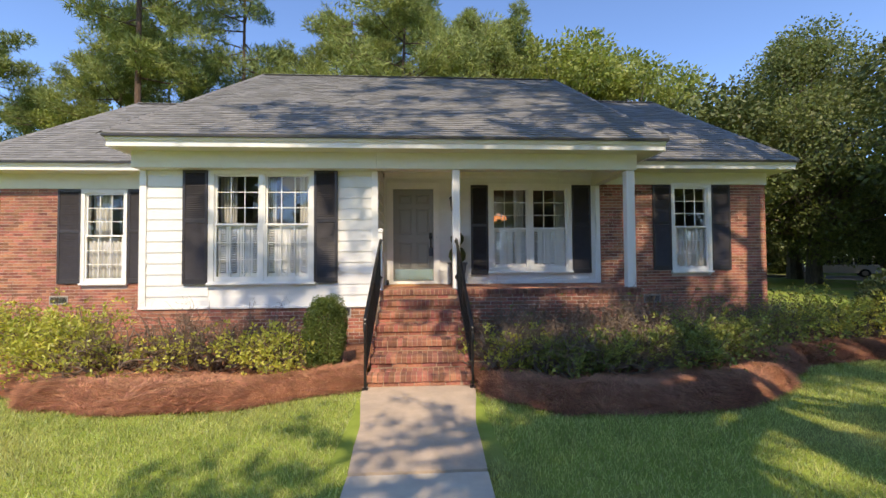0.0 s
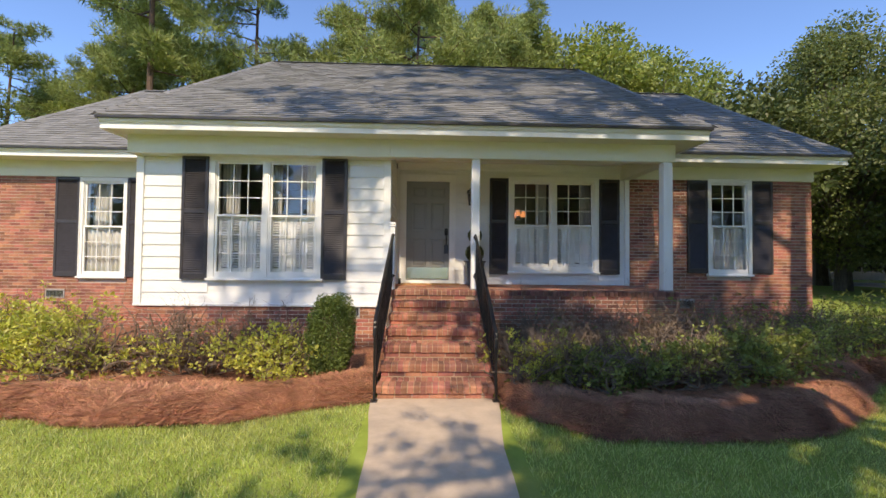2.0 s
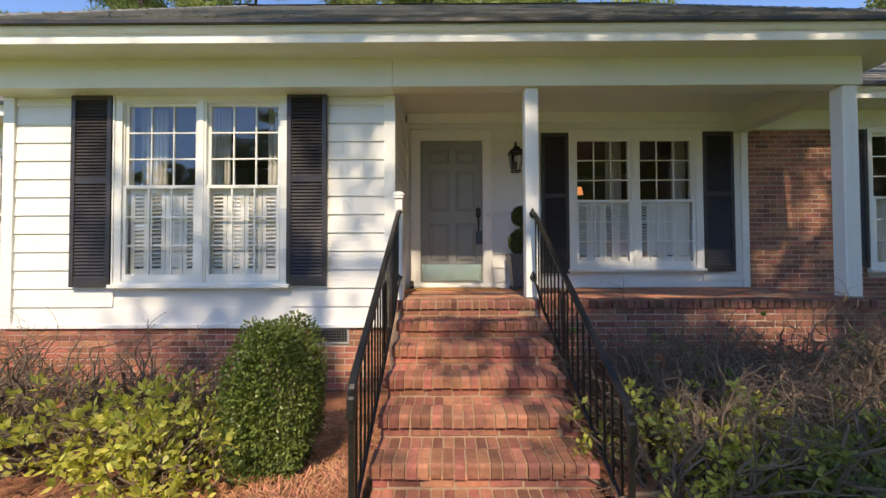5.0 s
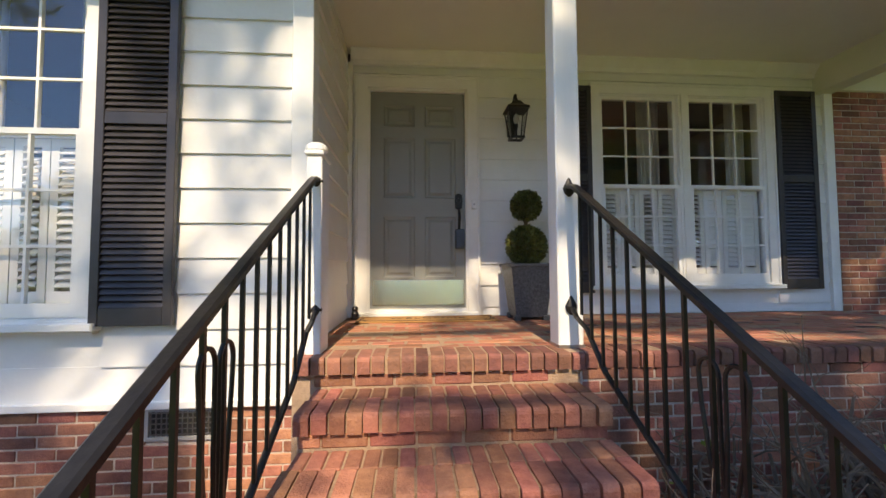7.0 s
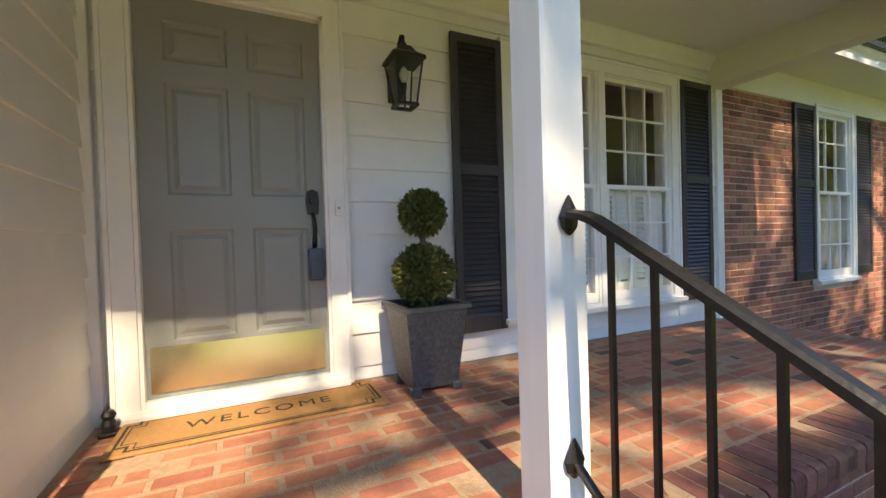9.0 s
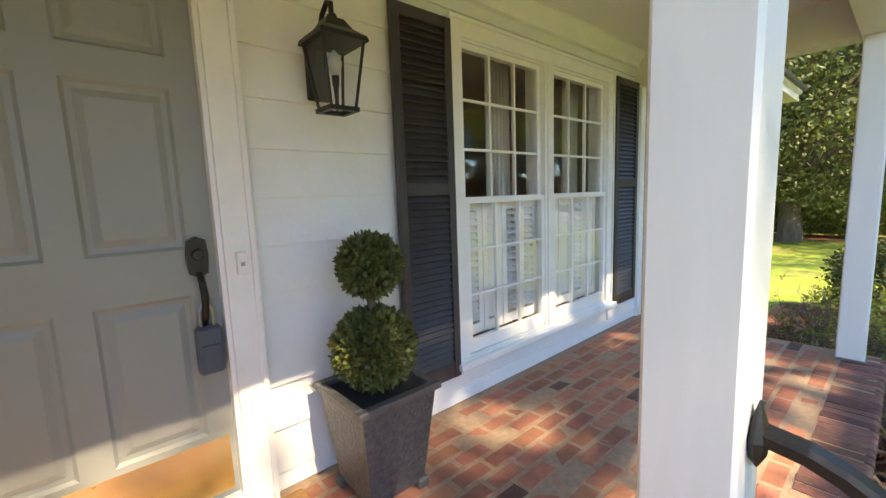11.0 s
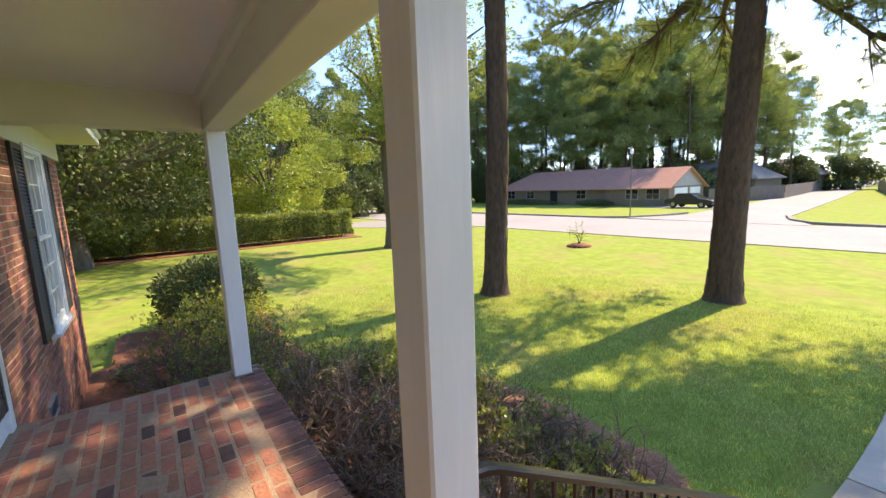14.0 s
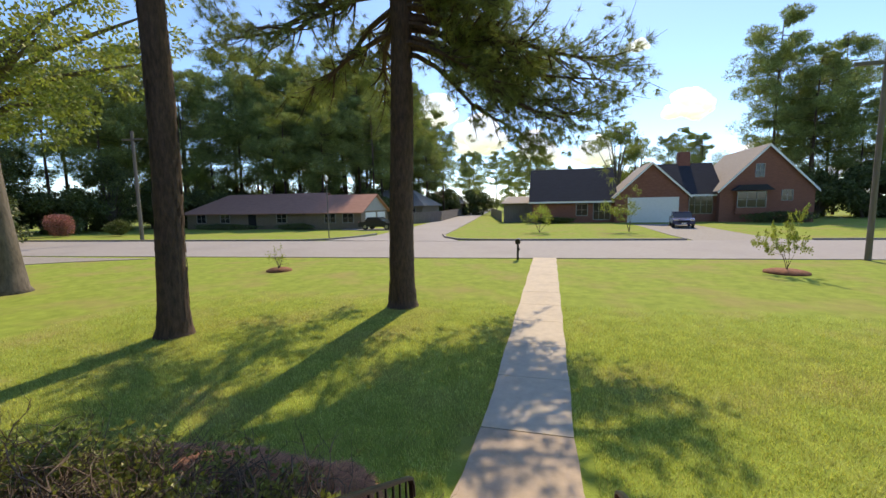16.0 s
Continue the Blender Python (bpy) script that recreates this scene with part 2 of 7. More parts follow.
M_FARTRIM = pbr("far_window_trim", (0.40, 0.39, 0.37), (0.32, 0.31, 0.29), 3, 0.6)
M_CARW = pbr("white_car_paint", (0.78, 0.79, 0.80), (0.75, 0.76, 0.77), 2, 0.2)
M_CARB = pbr("blue_car_paint", (0.06, 0.07, 0.16), (0.05, 0.06, 0.14), 2, 0.2, 0.4)
M_CARD = pbr("dark_car_paint", (0.03, 0.035, 0.05), (0.025, 0.03, 0.045), 2, 0.2, 0.3)
M_CARGLASS = pbr("car_glass", (0.02, 0.022, 0.025), (0.015, 0.017, 0.02), 2, 0.06)
M_RUBBER = pbr("tyre_rubber", (0.02, 0.02, 0.02), (0.028, 0.028, 0.028), 20, 0.85, bump=0.2)
M_RIM = pbr("alloy_rim", (0.45, 0.45, 0.46), (0.35, 0.35, 0.36), 8, 0.3, 0.9)
M_LAMPCHROME = pbr("headlight_lens", (0.70, 0.71, 0.72), (0.6, 0.61, 0.62), 8, 0.1, 0.5)
M_PLASTIC = pbr("blue_grey_plastic", (0.06, 0.085, 0.12), (0.05, 0.07, 0.10), 10, 0.45)
M_BLOOM = pbr("pink_blossom", (0.42, 0.21, 0.19), (0.26, 0.13, 0.11), 3, 0.7, island=0.35, trans=0.3)
M_HOSE = pbr("green_hose", (0.03, 0.10, 0.055), (0.02, 0.07, 0.04), 10, 0.4)
# emission stands in for daylight on the clouds
M_CLOUD = glow_mat("cloud_white_glow", (0.74, 0.79, 0.88), 0.40)


# ---------------------------------------------------------------- mesh helpers
def mesh_of(name, bm, material, smooth=False):
    me = bpy.data.meshes.new(name)
    if len(bm.faces) > 1:
        bmesh.ops.recalc_face_normals(bm, faces=bm.faces)
    bm.to_mesh(me)
    bm.free()
    me.materials.append(material)
    if smooth:
        me.polygons.foreach_set("use_smooth", [True] * len(me.polygons))
    return me


def part(name, bm, material, parent=None, label="", smooth=False):
    """Links a bmesh as one mesh object under a thing or a part."""
    ob = new(name, mesh_of(name, bm, material, smooth))
    if parent:
        ob.parent = parent
    if label:
        ob["label"] = label
    return ob


def empty(name, at=(0, 0, 0)):
    ob = new(name)
    ob.location = at
    ob.empty_display_size = 0.1
    return ob


def rel(parent, ob):
    """Keeps the world place of a part whose mesh is written in world metres under a placed Empty."""
    ob.matrix_parent_inverse = parent.matrix_basis.inverted()
    return ob


def box(bm, x0, x1, y0, y1, z0, z1, bevel=0.0):
    vs = [bm.verts.new(p) for p in ((x0, y0, z0), (x1, y0, z0), (x1, y1, z0), (x0, y1, z0), (x0, y0, z1), (x1, y0, z1), (x1, y1, z1), (x0, y1, z1))]
    fs = [bm.faces.new([vs[i] for i in q]) for q in ((3, 2, 1, 0), (4, 5, 6, 7), (0, 1, 5, 4), (1, 2, 6, 5), (2, 3, 7, 6), (3, 0, 4, 7))]
    if bevel:
        es = {e for f in fs for e in f.edges}
        bmesh.ops.bevel(bm, geom=list(es), offset=bevel, segments=1, affect='EDGES', profile=0.5)
    return vs


def bx(*dims, bevel=0.0):
    bm = bmesh.new()
    box(bm, *dims, bevel=bevel)
    return bm


def prism(bm, poly, axis, a, b):
    """A polygon of (u, v) pulled from a to b along an axis."""
    def at(u, v, w):
        return {"x": (w, u, v), "y": (u, w, v), "z": (u, v, w)}[axis]
    lo = [bm.verts.new(at(u, v, a)) for u, v in poly]
    hi = [bm.verts.new(at(u, v, b)) for u, v in poly]
    bm.faces.new(lo)
    bm.faces.new(hi[::-1])
    n = len(poly)
    for i in range(n):
        bm.faces.new((lo[i], hi[i], hi[(i + 1) % n], lo[(i + 1) % n]))


def tube(bm, pts, radii, seg=8, cap=True):
    """A round tube through points, with a radius at each."""
    pts = [Vector(p) for p in pts]
    rings = []
    side = None
    for i, p in enumerate(pts):
        d = (pts[min(i + 1, len(pts) - 1)] - pts[max(i - 1, 0)]).normalized()
        if side is None:
            side = d.orthogonal().normalized()
        side = (side - d * side.dot(d)).normalized()
        up = d.cross(side)
        r = radii[i] if isinstance(radii, (list, tuple)) else radii
        rings.append([bm.verts.new(p + (side * math.cos(a) + up * math.sin(a)) * r) for a in [2 * math.pi * k / seg for k in range(seg)]])
    for a, b in zip(rings, rings[1:]):
        for k in range(seg):
            bm.faces.new((a[k], a[(k + 1) % seg], b[(k + 1) % seg], b[k]))
    if cap:
        bm.faces.new(rings[0][::-1])
        bm.faces.new(rings[-1])
    return rings


def lathe(bm, prof, cx=0, cy=0, seg=20):
    """Turns (radius, height) pairs round a vertical axis."""
    rings = [[bm.verts.new((cx + r * math.cos(2 * math.pi * k / seg), cy + r * math.sin(2 * math.pi * k / seg), z)) for k in range(seg)] for r, z in prof]
    for a, b in zip(rings, rings[1:]):
        for k in range(seg):
            bm.faces.new((a[k], a[(k + 1) % seg], b[(k + 1) % seg], b[k]))
    bm.faces.new(rings[0][::-1])
    bm.faces.new(rings[-1])


def frustum(bm, cx, cy, z0, z1, a0, b0, a1, b1):
    """A four-sided taper: half sizes a, b at the two heights."""
    lo = [bm.verts.new((cx + sx * a0, cy + sy * b0, z0)) for sx, sy in ((-1, -1), (1, -1), (1, 1), (-1, 1))]
    hi = [bm.verts.new((cx + sx * a1, cy + sy * b1, z1)) for sx, sy in ((-1, -1), (1, -1), (1, 1), (-1, 1))]
    bm.faces.new(lo[::-1])
    bm.faces.new(hi)
    for i in range(4):
        bm.faces.new((lo[i], lo[(i + 1) % 4], hi[(i + 1) % 4], hi[i]))


def quads_mesh(name, V, material, n=4):
    """A mesh of loose faces of n corners each, from an array (count * n, 3)."""
    V = np.ascontiguousarray(V, dtype=np.float32)
    c = len(V) // n
    me = bpy.data.meshes.new(name)
    me.vertices.add(len(V))
    me.vertices.foreach_set("co", V.ravel())
    me.loops.add(len(V))
    me.loops.foreach_set("vertex_index", np.arange(len(V), dtype=np.int32))
    me.polygons.add(c)
    me.polygons.foreach_set("loop_start", np.arange(0, c * n, n, dtype=np.int32))
    me.polygons.foreach_set("loop_total", np.full(c, n, dtype=np.int32))
    me.update()
    me.validate()
    me.materials.append(material)
    return me


def boxes_mesh(name, B, material):
    """Many loose boxes (x0, x1, y0, y1, z0, z1) in one mesh."""
    B = np.array(B, dtype=np.float32)
    ix = np.array([[0, 2, 4], [1, 2, 4], [1, 3, 4], [0, 3, 4], [0, 2, 5], [1, 2, 5], [1, 3, 5], [0, 3, 5]])
    V = B[:, ix].reshape(-1, 3)
    F = np.array([[3, 2, 1, 0], [4, 5, 6, 7], [0, 1, 5, 4], [1, 2, 6, 5], [2, 3, 7, 6], [3, 0, 4, 7]])
    F = (F[None] + 8 * np.arange(len(B))[:, None, None]).reshape(-1, 4)
    me = bpy.data.meshes.new(name)
    me.from_pydata(V.tolist(), [], F.tolist())
    me.materials.append(material)
    return me


def unit(v):
    return v / np.maximum(np.linalg.norm(v, axis=-1, keepdims=True), 1e-9)


def leaf_cards(rng, pts, dirs, length, width, spread=0.6, fold=True):
    """One four-cornered leaf at each point, pointing roughly along dirs: a lozenge."""
    n = len(pts)
    d = unit(dirs + rng.normal(0, spread, (n, 3)))
    s = unit(np.cross(d, rng.normal(0, 1, (n, 3))))
    ln = length * rng.uniform(0.6, 1.25, (n, 1))
    w = width * rng.uniform(0.7, 1.2, (n, 1))
    a = pts
    b = pts + d * ln * 0.5 + s * w * 0.5
    c = pts + d * ln
    e = pts + d * ln * 0.5 - s * w * 0.5
    return np.stack([a, b, c, e], 1).reshape(-1, 3)


def needle_tufts(rng, pts, dirs, count, length, width, cone=0.7):
    """A brush of thin needles at each twig tip."""
    n = len(pts)
    P = np.repeat(pts, count, 0)
    D = np.repeat(dirs, count, 0)
    d = unit(D + rng.normal(0, cone, (n * count, 3)))
    s = unit(np.cross(d, rng.normal(0, 1, (n * count, 3)))) * width
    ln = length * rng.uniform(0.7, 1.15, (n * count, 1))
    return np.stack([P - s, P + s, P + d * ln], 1).reshape(-1, 3)
# ---------------------------------------------------------------- ground, road, walk
def road_near(x):
    return -13.1 + 0.095 * x


def road_far(x):
    return -22.4 + 0.09 * x


def land(x, y):
    """Height of the ground: level yard, a slight cross fall beyond the road."""
    k = min(max((road_far(x) - 1.0 - y) / 16.0, 0.0), 1.0)
    k = k * k * (3 - 2 * k)
    return -0.04 + k * min(max(-(x - 6.0) * 0.014, -0.30), 0.12)


def ground_sheet():
    bm = bmesh.new()
    def axis(lo, hi, fine0, fine1, step):
        a = list(np.arange(fine0, fine1 + 0.01, step))
        g, v = step, fine1
        while v < hi:
            g *= 1.6
            v += g
            a.append(min(v, hi))
        g, v = step, fine0
        while v > lo:
            g *= 1.6
            v -= g
            a.insert(0, max(v, lo))
        return a
    xs, ys = axis(-1500, 1500, -40, 60, 2.5), axis(-1500, 1500, -80, 40, 2.5)
    grid = [[bm.verts.new((x, y, land(x, y) + 0.01 * noise.noise((x * 0.4, y * 0.4, 0)))) for x in xs] for y in ys]
    for i in range(len(ys) - 1):
        for j in range(len(xs) - 1):
            bm.faces.new((grid[i][j], grid[i][j + 1], grid[i + 1][j + 1], grid[i + 1][j]))
    return tagged(part("ground", bm, M_LAWN, smooth=True), "mown green lawn with thin brown patches", "lawn", kind="structure")


ground_sheet()


def strip(name, left, right, material, lift, label, cat, nx=1):
    """A thin slab between two lines of (x, y), laid on the ground."""
    bm = bmesh.new()
    top = [[bm.verts.new((x, y, land(x, y) + lift)) for x, y in line] for line in (left, right)]
    low = [[bm.verts.new((x, y, land(x, y) - 0.15)) for x, y in line] for line in (left, right)]
    n = len(left)
    for i in range(n - 1):
        bm.faces.new((top[0][i], top[0][i + 1], top[1][i + 1], top[1][i]))
        for s in (0, 1):
            bm.faces.new((top[s][i], top[s][i + 1], low[s][i + 1], low[s][i]))
    for i in (0, n - 1):
        bm.faces.new((top[0][i], top[1][i], low[1][i], low[0][i]))
    return tagged(part(name, bm, material), label, cat, kind="structure")


XR = [-400, -120, -60, -40, -25, -15, -5, 5, 15, 25, 40, 60, 120, 400]
strip("road", [(x, road_near(x)) for x in XR], [(x, road_far(x)) for x in XR], M_ROAD, 0.035, "pale sunlit asphalt street", "road")
# side street, left and right edges going away
SY = [-21.4, -23.5, -26, -40, -60, -90, -130, -200]
strip("side_street", [(14.6 + (0 if y < -25 else (26 + y) * 0.55) - (y + 26) * 0.098, y) for y in SY], [(8.3 - (0 if y < -25 else (26 + y) * 0.45) - (y + 26) * 0.098 + (0.5 if y < -80 else 0), y) for y in SY],
      M_ROAD, 0.05, "pale asphalt side street running away from the road", "road")


def kerb(name, pts):
    bm = bmesh.new()
    for (x0, y0), (x1, y1) in zip(pts, pts[1:]):
        d = Vector((x1 - x0, y1 - y0, 0)).normalized()
        n = Vector((-d.y, d.x, 0)) * 0.09
        vs = []
        for x, y in ((x0, y0), (x1, y1)):
            for s in (-1, 1):
                for h in (-0.1, 0.16):
                    vs.append(bm.verts.new((x + s * n.x, y + s * n.y, land(x, y) + h)))
        a = vs
        for q in ((0, 1, 5, 4), (2, 3, 7, 6), (1, 3, 7, 5), (0, 2, 3, 1), (4, 6, 7, 5)):
            bm.faces.new([a[i] for i in q])
    return tagged(part(name, bm, M_KERB), "low concrete kerb along the street", "kerb", kind="structure")


kerb("kerb_1", [(x, road_far(x) - 0.1) for x in np.linspace(120, 18.5, 14)] + [(16.8, -22.0), (15.6, -24.0), (15.2, -28)])
kerb("kerb_2", [(8.6, -27.5), (7.6, -24.4), (6.2, -22.7), (4.2, -22.3)] + [(x, road_far(x) - 0.1) for x in np.linspace(2, -9.5, 6)])
kerb("kerb_3", [(x, road_far(x) - 0.1) for x in np.linspace(-17.0, -120, 12)])

# front walk: newer pale slab from the street, older slab flaring to the steps
WL, WR = -0.84, 0.265
def walk_slab(name, a, b, mat_, z, label):
    bm = bmesh.new()
    n = max(2, int(abs(b[0] - a[0]) / 0.5))
    prev = None
    for i in range(n + 1):
        k = i / n
        y = a[0] + (b[0] - a[0]) * k
        wob = 0.012 * math.sin(y * 3.1)
        l, r = a[1] + (b[1] - a[1]) * k + wob, a[2] + (b[2] - a[2]) * k + 0.012 * math.sin(y * 2.3 + 1)
        zz = z + land(0, y) + 0.04
        cur = [bm.verts.new(p) for p in ((l, y, zz - 0.12), (l, y, zz), (r, y, zz), (r, y, zz - 0.12))]
        if prev:
            for q in range(3):
                bm.faces.new((prev[q], prev[q + 1], cur[q + 1], cur[q]))
        else:
            bm.faces.new(cur)
        prev = cur
    bm.faces.new(prev)
    return part(name, bm, mat_, pavement, label)


pavement = tagged(empty("pavement"), "straight concrete front walk from street to steps", "walk", kind="structure")
for i, y in enumerate(np.arange(-13.2, 2.7, 1.6)):
    y1 = min(y + 1.6, 2.815)
    if y1 - y > 0.3:
        walk_slab("slab", (y + 0.006, WL, WR), (y1 - 0.006, WL, WR), M_CONC, 0.0, "pale concrete slab")
walk_slab("slab", (2.83, WL, WR), (3.75, WL - 0.02, WR + 0.05), M_CONCO, 0.006, "older stained concrete slab")
walk_slab("slab", (3.75, WL - 0.02, WR + 0.05), (4.6, -1.0, 0.44), M_CONCO, 0.006, "older stained concrete slab")
walk_slab("slab", (4.6, -1.0, 0.44), (5.1, -1.03, 0.48), M_CONCO, 0.006, "older stained concrete slab")
# driveways
strip("driveway_1", [(-10.0, -22.2), (-9.6, -28), (-9.4, -41.5)], [(-16.2, -22.4), (-15.2, -28), (-14.9, -41.5)], M_KERB, 0.03, "pale concrete driveway up to a garage", "driveway")
strip("driveway_2", [(21.0, -10.2), (24.5, -8.4), (30, -4), (33, 4), (33, 24), (30, 40)], [(33.0, -9.8), (34.0, -7.0), (36, -2), (37, 4), (37, 24), (36, 40)], M_KERB, 0.03, "concrete driveway beside the hedge", "driveway")
# ---------------------------------------------------------------- the house: fitted numbers
YB, YD, YR, YL = 7.42, 8.86, 8.83, 9.30          # wall faces: bay, porch wall, right wing, left wing
XB0, XB1 = -5.41, -1.05                           # bay
XP1, XR1, XL0 = 3.94, 7.98, -9.70                 # porch end, right end, left end
ZP, ZS = 1.13, 0.83                               # porch floor, siding's lower edge
RISE = ZP / 7
N0, RUN = 7.08, 0.347                             # porch nosing, tread
SX0, SX1 = -0.96, 0.42                            # steps
DEEP = 0.16                                       # wall thickness


def wall_with_holes(bm, axis_u, y0, y1, u0, u1, z0, z1, holes):
    """A wall slab between y0 and y1 over u, z, made of boxes round rectangular holes (u0, u1, z0, z1)."""
    us = sorted({u0, u1, *[h[0] for h in holes], *[h[1] for h in holes]})
    for a, b in zip(us, us[1:]):
        cut = sorted((h[2], h[3]) for h in holes if h[0] < (a + b) / 2 < h[1])
        z = z0
        for c, d in cut:
            if c > z:
                box(bm, a, b, y0, y1, z, c)
            z = d
        if z < z1:
            box(bm, a, b, y0, y1, z, z1)


def structure(name, bm, material, label, cat="wall"):
    return tagged(part(name, bm, material), label, cat, kind="structure")


# openings (x0, x1, z0, z1)
O_BAY = (-4.10, -2.31, 1.30, 3.34)
O_PORCH = (1.40, 3.18, 1.42, 3.34)
O_RW = (5.70, 6.55, 1.40, 3.38)
O_LW = (-7.86, -6.98, 1.22, 3.28)
O_DOOR = (-0.87, 0.08, 1.13, 3.32)

# backing walls of the siding parts
bm = bmesh.new()
wall_with_holes(bm, "x", YB + 0.02, YB + DEEP, XB0, XB1 - 0.02, ZS, 3.72, [O_BAY])
wall_bay = structure("wall_bay", bm, M_WHITE, "white lap-sided bay wall on a brick foundation")
bm = bmesh.new()
wall_with_holes(bm, "x", YD + 0.02, YD + DEEP, XB1, XP1 - 0.003, ZP - 0.3, 3.70, [O_PORCH, O_DOOR])
wall_porch = structure("wall_porch", bm, M_WHITE, "white lap-sided wall behind the porch")
bm = bx(XB1 - DEEP, XB1 - 0.02, YB + DEEP, YD + 0.02, ZS, 3.70)
wall_side = structure("wall_side", bm, M_WHITE, "white lap-sided side wall of the porch in shade")


def lap_board(u0, u1, z0, z1, proud=0.022, thin=0.006):
    """A clapboard seen from outside: thicker at its lower edge. u along x, out is -y."""
    bm = bmesh.new()
    prism(bm, [(0.02, z0), (-proud, z0), (-proud, z0 + 0.006), (-thin, z1), (0.02, z1)], "x", u0, u1)
    return bm


def lap_siding(wall, u0, u1, z0, z1, step, holes, y, side=False):
    z = z0
    while z < z1 - 0.02:
        zt = min(z + step, z1)
        spans = [(u0, u1)]
        for h in holes:
            if h[2] < zt - 0.01 and h[3] > z + 0.01:
                spans = [s for a, b in spans for s in ((a, min(b, h[0])), (max(a, h[1]), b)) if s[1] - s[0] > 0.03]
        for a, b in spans:
            ob = part("siding_board", lap_board(a, b, z, zt), M_WHITE, wall)
            ob.matrix_basis = pose(XB1 - 0.02, 0, 0, 0, 0, 90) if side else pose(0, y + 0.02, 0)
        z = zt


lap_siding(wall_bay, XB0 + 0.10, XB1 - 0.10, ZS, 3.388, 0.205, [(-4.20, -2.21, 1.19, 3.46)], YB)
lap_siding(wall_porch, XB1 + 0.02, XP1 - 0.10, ZP + 0.085, 3.56, 0.205, [(-0.98, 0.19, 1.0, 3.43), (1.30, 3.28, 1.25, 3.46)], YD)
lap_siding(wall_side, YB + 0.10, YD - 0.002, ZS, 3.56, 0.205, [], 0, True)

part("siding_board", lap_board(0.2, XP1 - 0.10, ZP + 0.004, ZP + 0.085), M_WHITE, wall_porch).matrix_basis = pose(0, YD + 0.02, 0)
# corner boards, frieze, crown
def trim_piece(name, dims, label, material=None, bevel=0.004):
    return tagged(part(name, bx(*dims, bevel=bevel), material or M_TRIM), label, "trim", kind="structure")


trim_piece("trim_corner_left", (XB0 - 0.025, XB0 + 0.10, YB - 0.025, YB + 0.10, ZS, 3.388), "white corner board")
trim_piece("trim_corner_right", (XB1 - 0.12, XB1 + 0.005, YB - 0.025, YB + 0.12, ZS, 3.388), "white corner board")
trim_piece("trim_inner_corner", (XB1 - 0.02, XB1 + 0.035, YD - 0.04, YD + 0.018, ZP, 3.56), "white inside corner board")
trim_piece("trim_porch_end", (XP1 - 0.10, XP1, YD - 0.028, YD + 0.018, ZP, 3.56), "white corner board beside the brick")
trim_piece("trim_bay_frieze", (XB0 - 0.03, XB1 + 0.0035, 7.172, YB + 0.019, 3.39, 3.70), "cream frieze board under the eave", M_FRIEZE)
trim_piece("trim_water_table", (XB0 - 0.03, XB1 + 0.01, YB - 0.03, YB + 0.02, ZS - 0.03, ZS + 0.012), "white drip board above the foundation")
bm = bmesh.new()
prism(bm, [(YD + 0.01, 3.55), (YD - 0.03, 3.55), (YD - 0.035, 3.59), (YD - 0.06, 3.62), (YD - 0.09, 3.66), (YD - 0.09, 3.68), (YD + 0.01, 3.68)], "x", XB1 + 0.02, XP1 - 0.02)
tagged(part("trim_crown", bm, M_TRIM), "white crown moulding under the porch ceiling", "trim", kind="structure")

# brick left and right wings: mortar core, bricks further down
bm = bmesh.new()
wall_with_holes(bm, "x", YR + 0.006, YR + DEEP, XP1, XR1 - 0.012, -0.2, 3.42, [O_RW])
box(bm, XR1 - DEEP, XR1 - 0.012, YR + DEEP, 15.0, -0.2, 3.42)
wall_right = structure("wall_right", bm, M_MORTARD, "red brick wing wall with dappled shade")
bm = bmesh.new()
wall_with_holes(bm, "x", YL + 0.006, YL + DEEP, XL0 + 0.012, XB0 + DEEP, -0.2, 3.36, [O_LW])
box(bm, XL0 + 0.012, XL0 + DEEP, YL + DEEP, 15.0, -0.2, 3.36)
wall_left = structure("wall_left", bm, M_MORTARD, "red brick wing wall in sunlight")
bm = bx(XB0 + 0.03, XB1 - 0.02, YB + 0.011, YB + DEEP, -0.2, ZS - 0.03)
box(bm, XB0 + 0.03, XB0 + 0.03 + DEEP, YB + DEEP, YL, -0.2, ZS - 0.03)
wall_foundation = structure("wall_foundation", bm, M_MORTARD, "red brick foundation under the white siding")
structure("wall_bay_side", bx(XB0, XB0 + DEEP, YB + DEEP, YL + 0.01, ZS - 0.03, 3.70), M_WHITE, "white side wall of the bay")
structure("wall_back", bx(XL0, XR1, 15.0, 15.2, -0.2, 3.7), M_FBRICK, "brick back wall")

# friezes and soffits of the wings
trim_piece("trim_right_frieze", (XP1 + 0.01, XR1 + 0.03, YR - 0.03, YR + DEEP, 3.42, 3.70), "cream frieze board above brick", M_FRIEZE)
trim_piece("trim_left_frieze", (XL0 - 0.03, XB0 - 0.03, YL - 0.03, YL + DEEP, 3.36, 3.70), "cream frieze board above brick", M_FRIEZE)

# porch ceiling, beams, posts
structure("ceiling", bx(XB1 - 0.02, XP1 - 0.02, 7.30, YD + 0.05, 3.68, 3.72), M_CEIL, "smooth cream porch ceiling", "ceiling")
bm = bx(XB1 + 0.006, XP1, 7.17, 7.36, 3.39, 3.70, bevel=0.006)
box(bm, XB1 + 0.006, XP1 - 0.19, 7.362, 7.40, 3.60, 3.678)
structure("trim_beam_front", bm, M_FRIEZE, "cream boxed porch beam", "beam")
structure("trim_beam_end", bx(XP1 - 0.19, XP1 - 0.002, 7.362, YD + 0.01, 3.39, 3.70, bevel=0.006), M_FRIEZE, "cream boxed porch beam at the end", "beam")


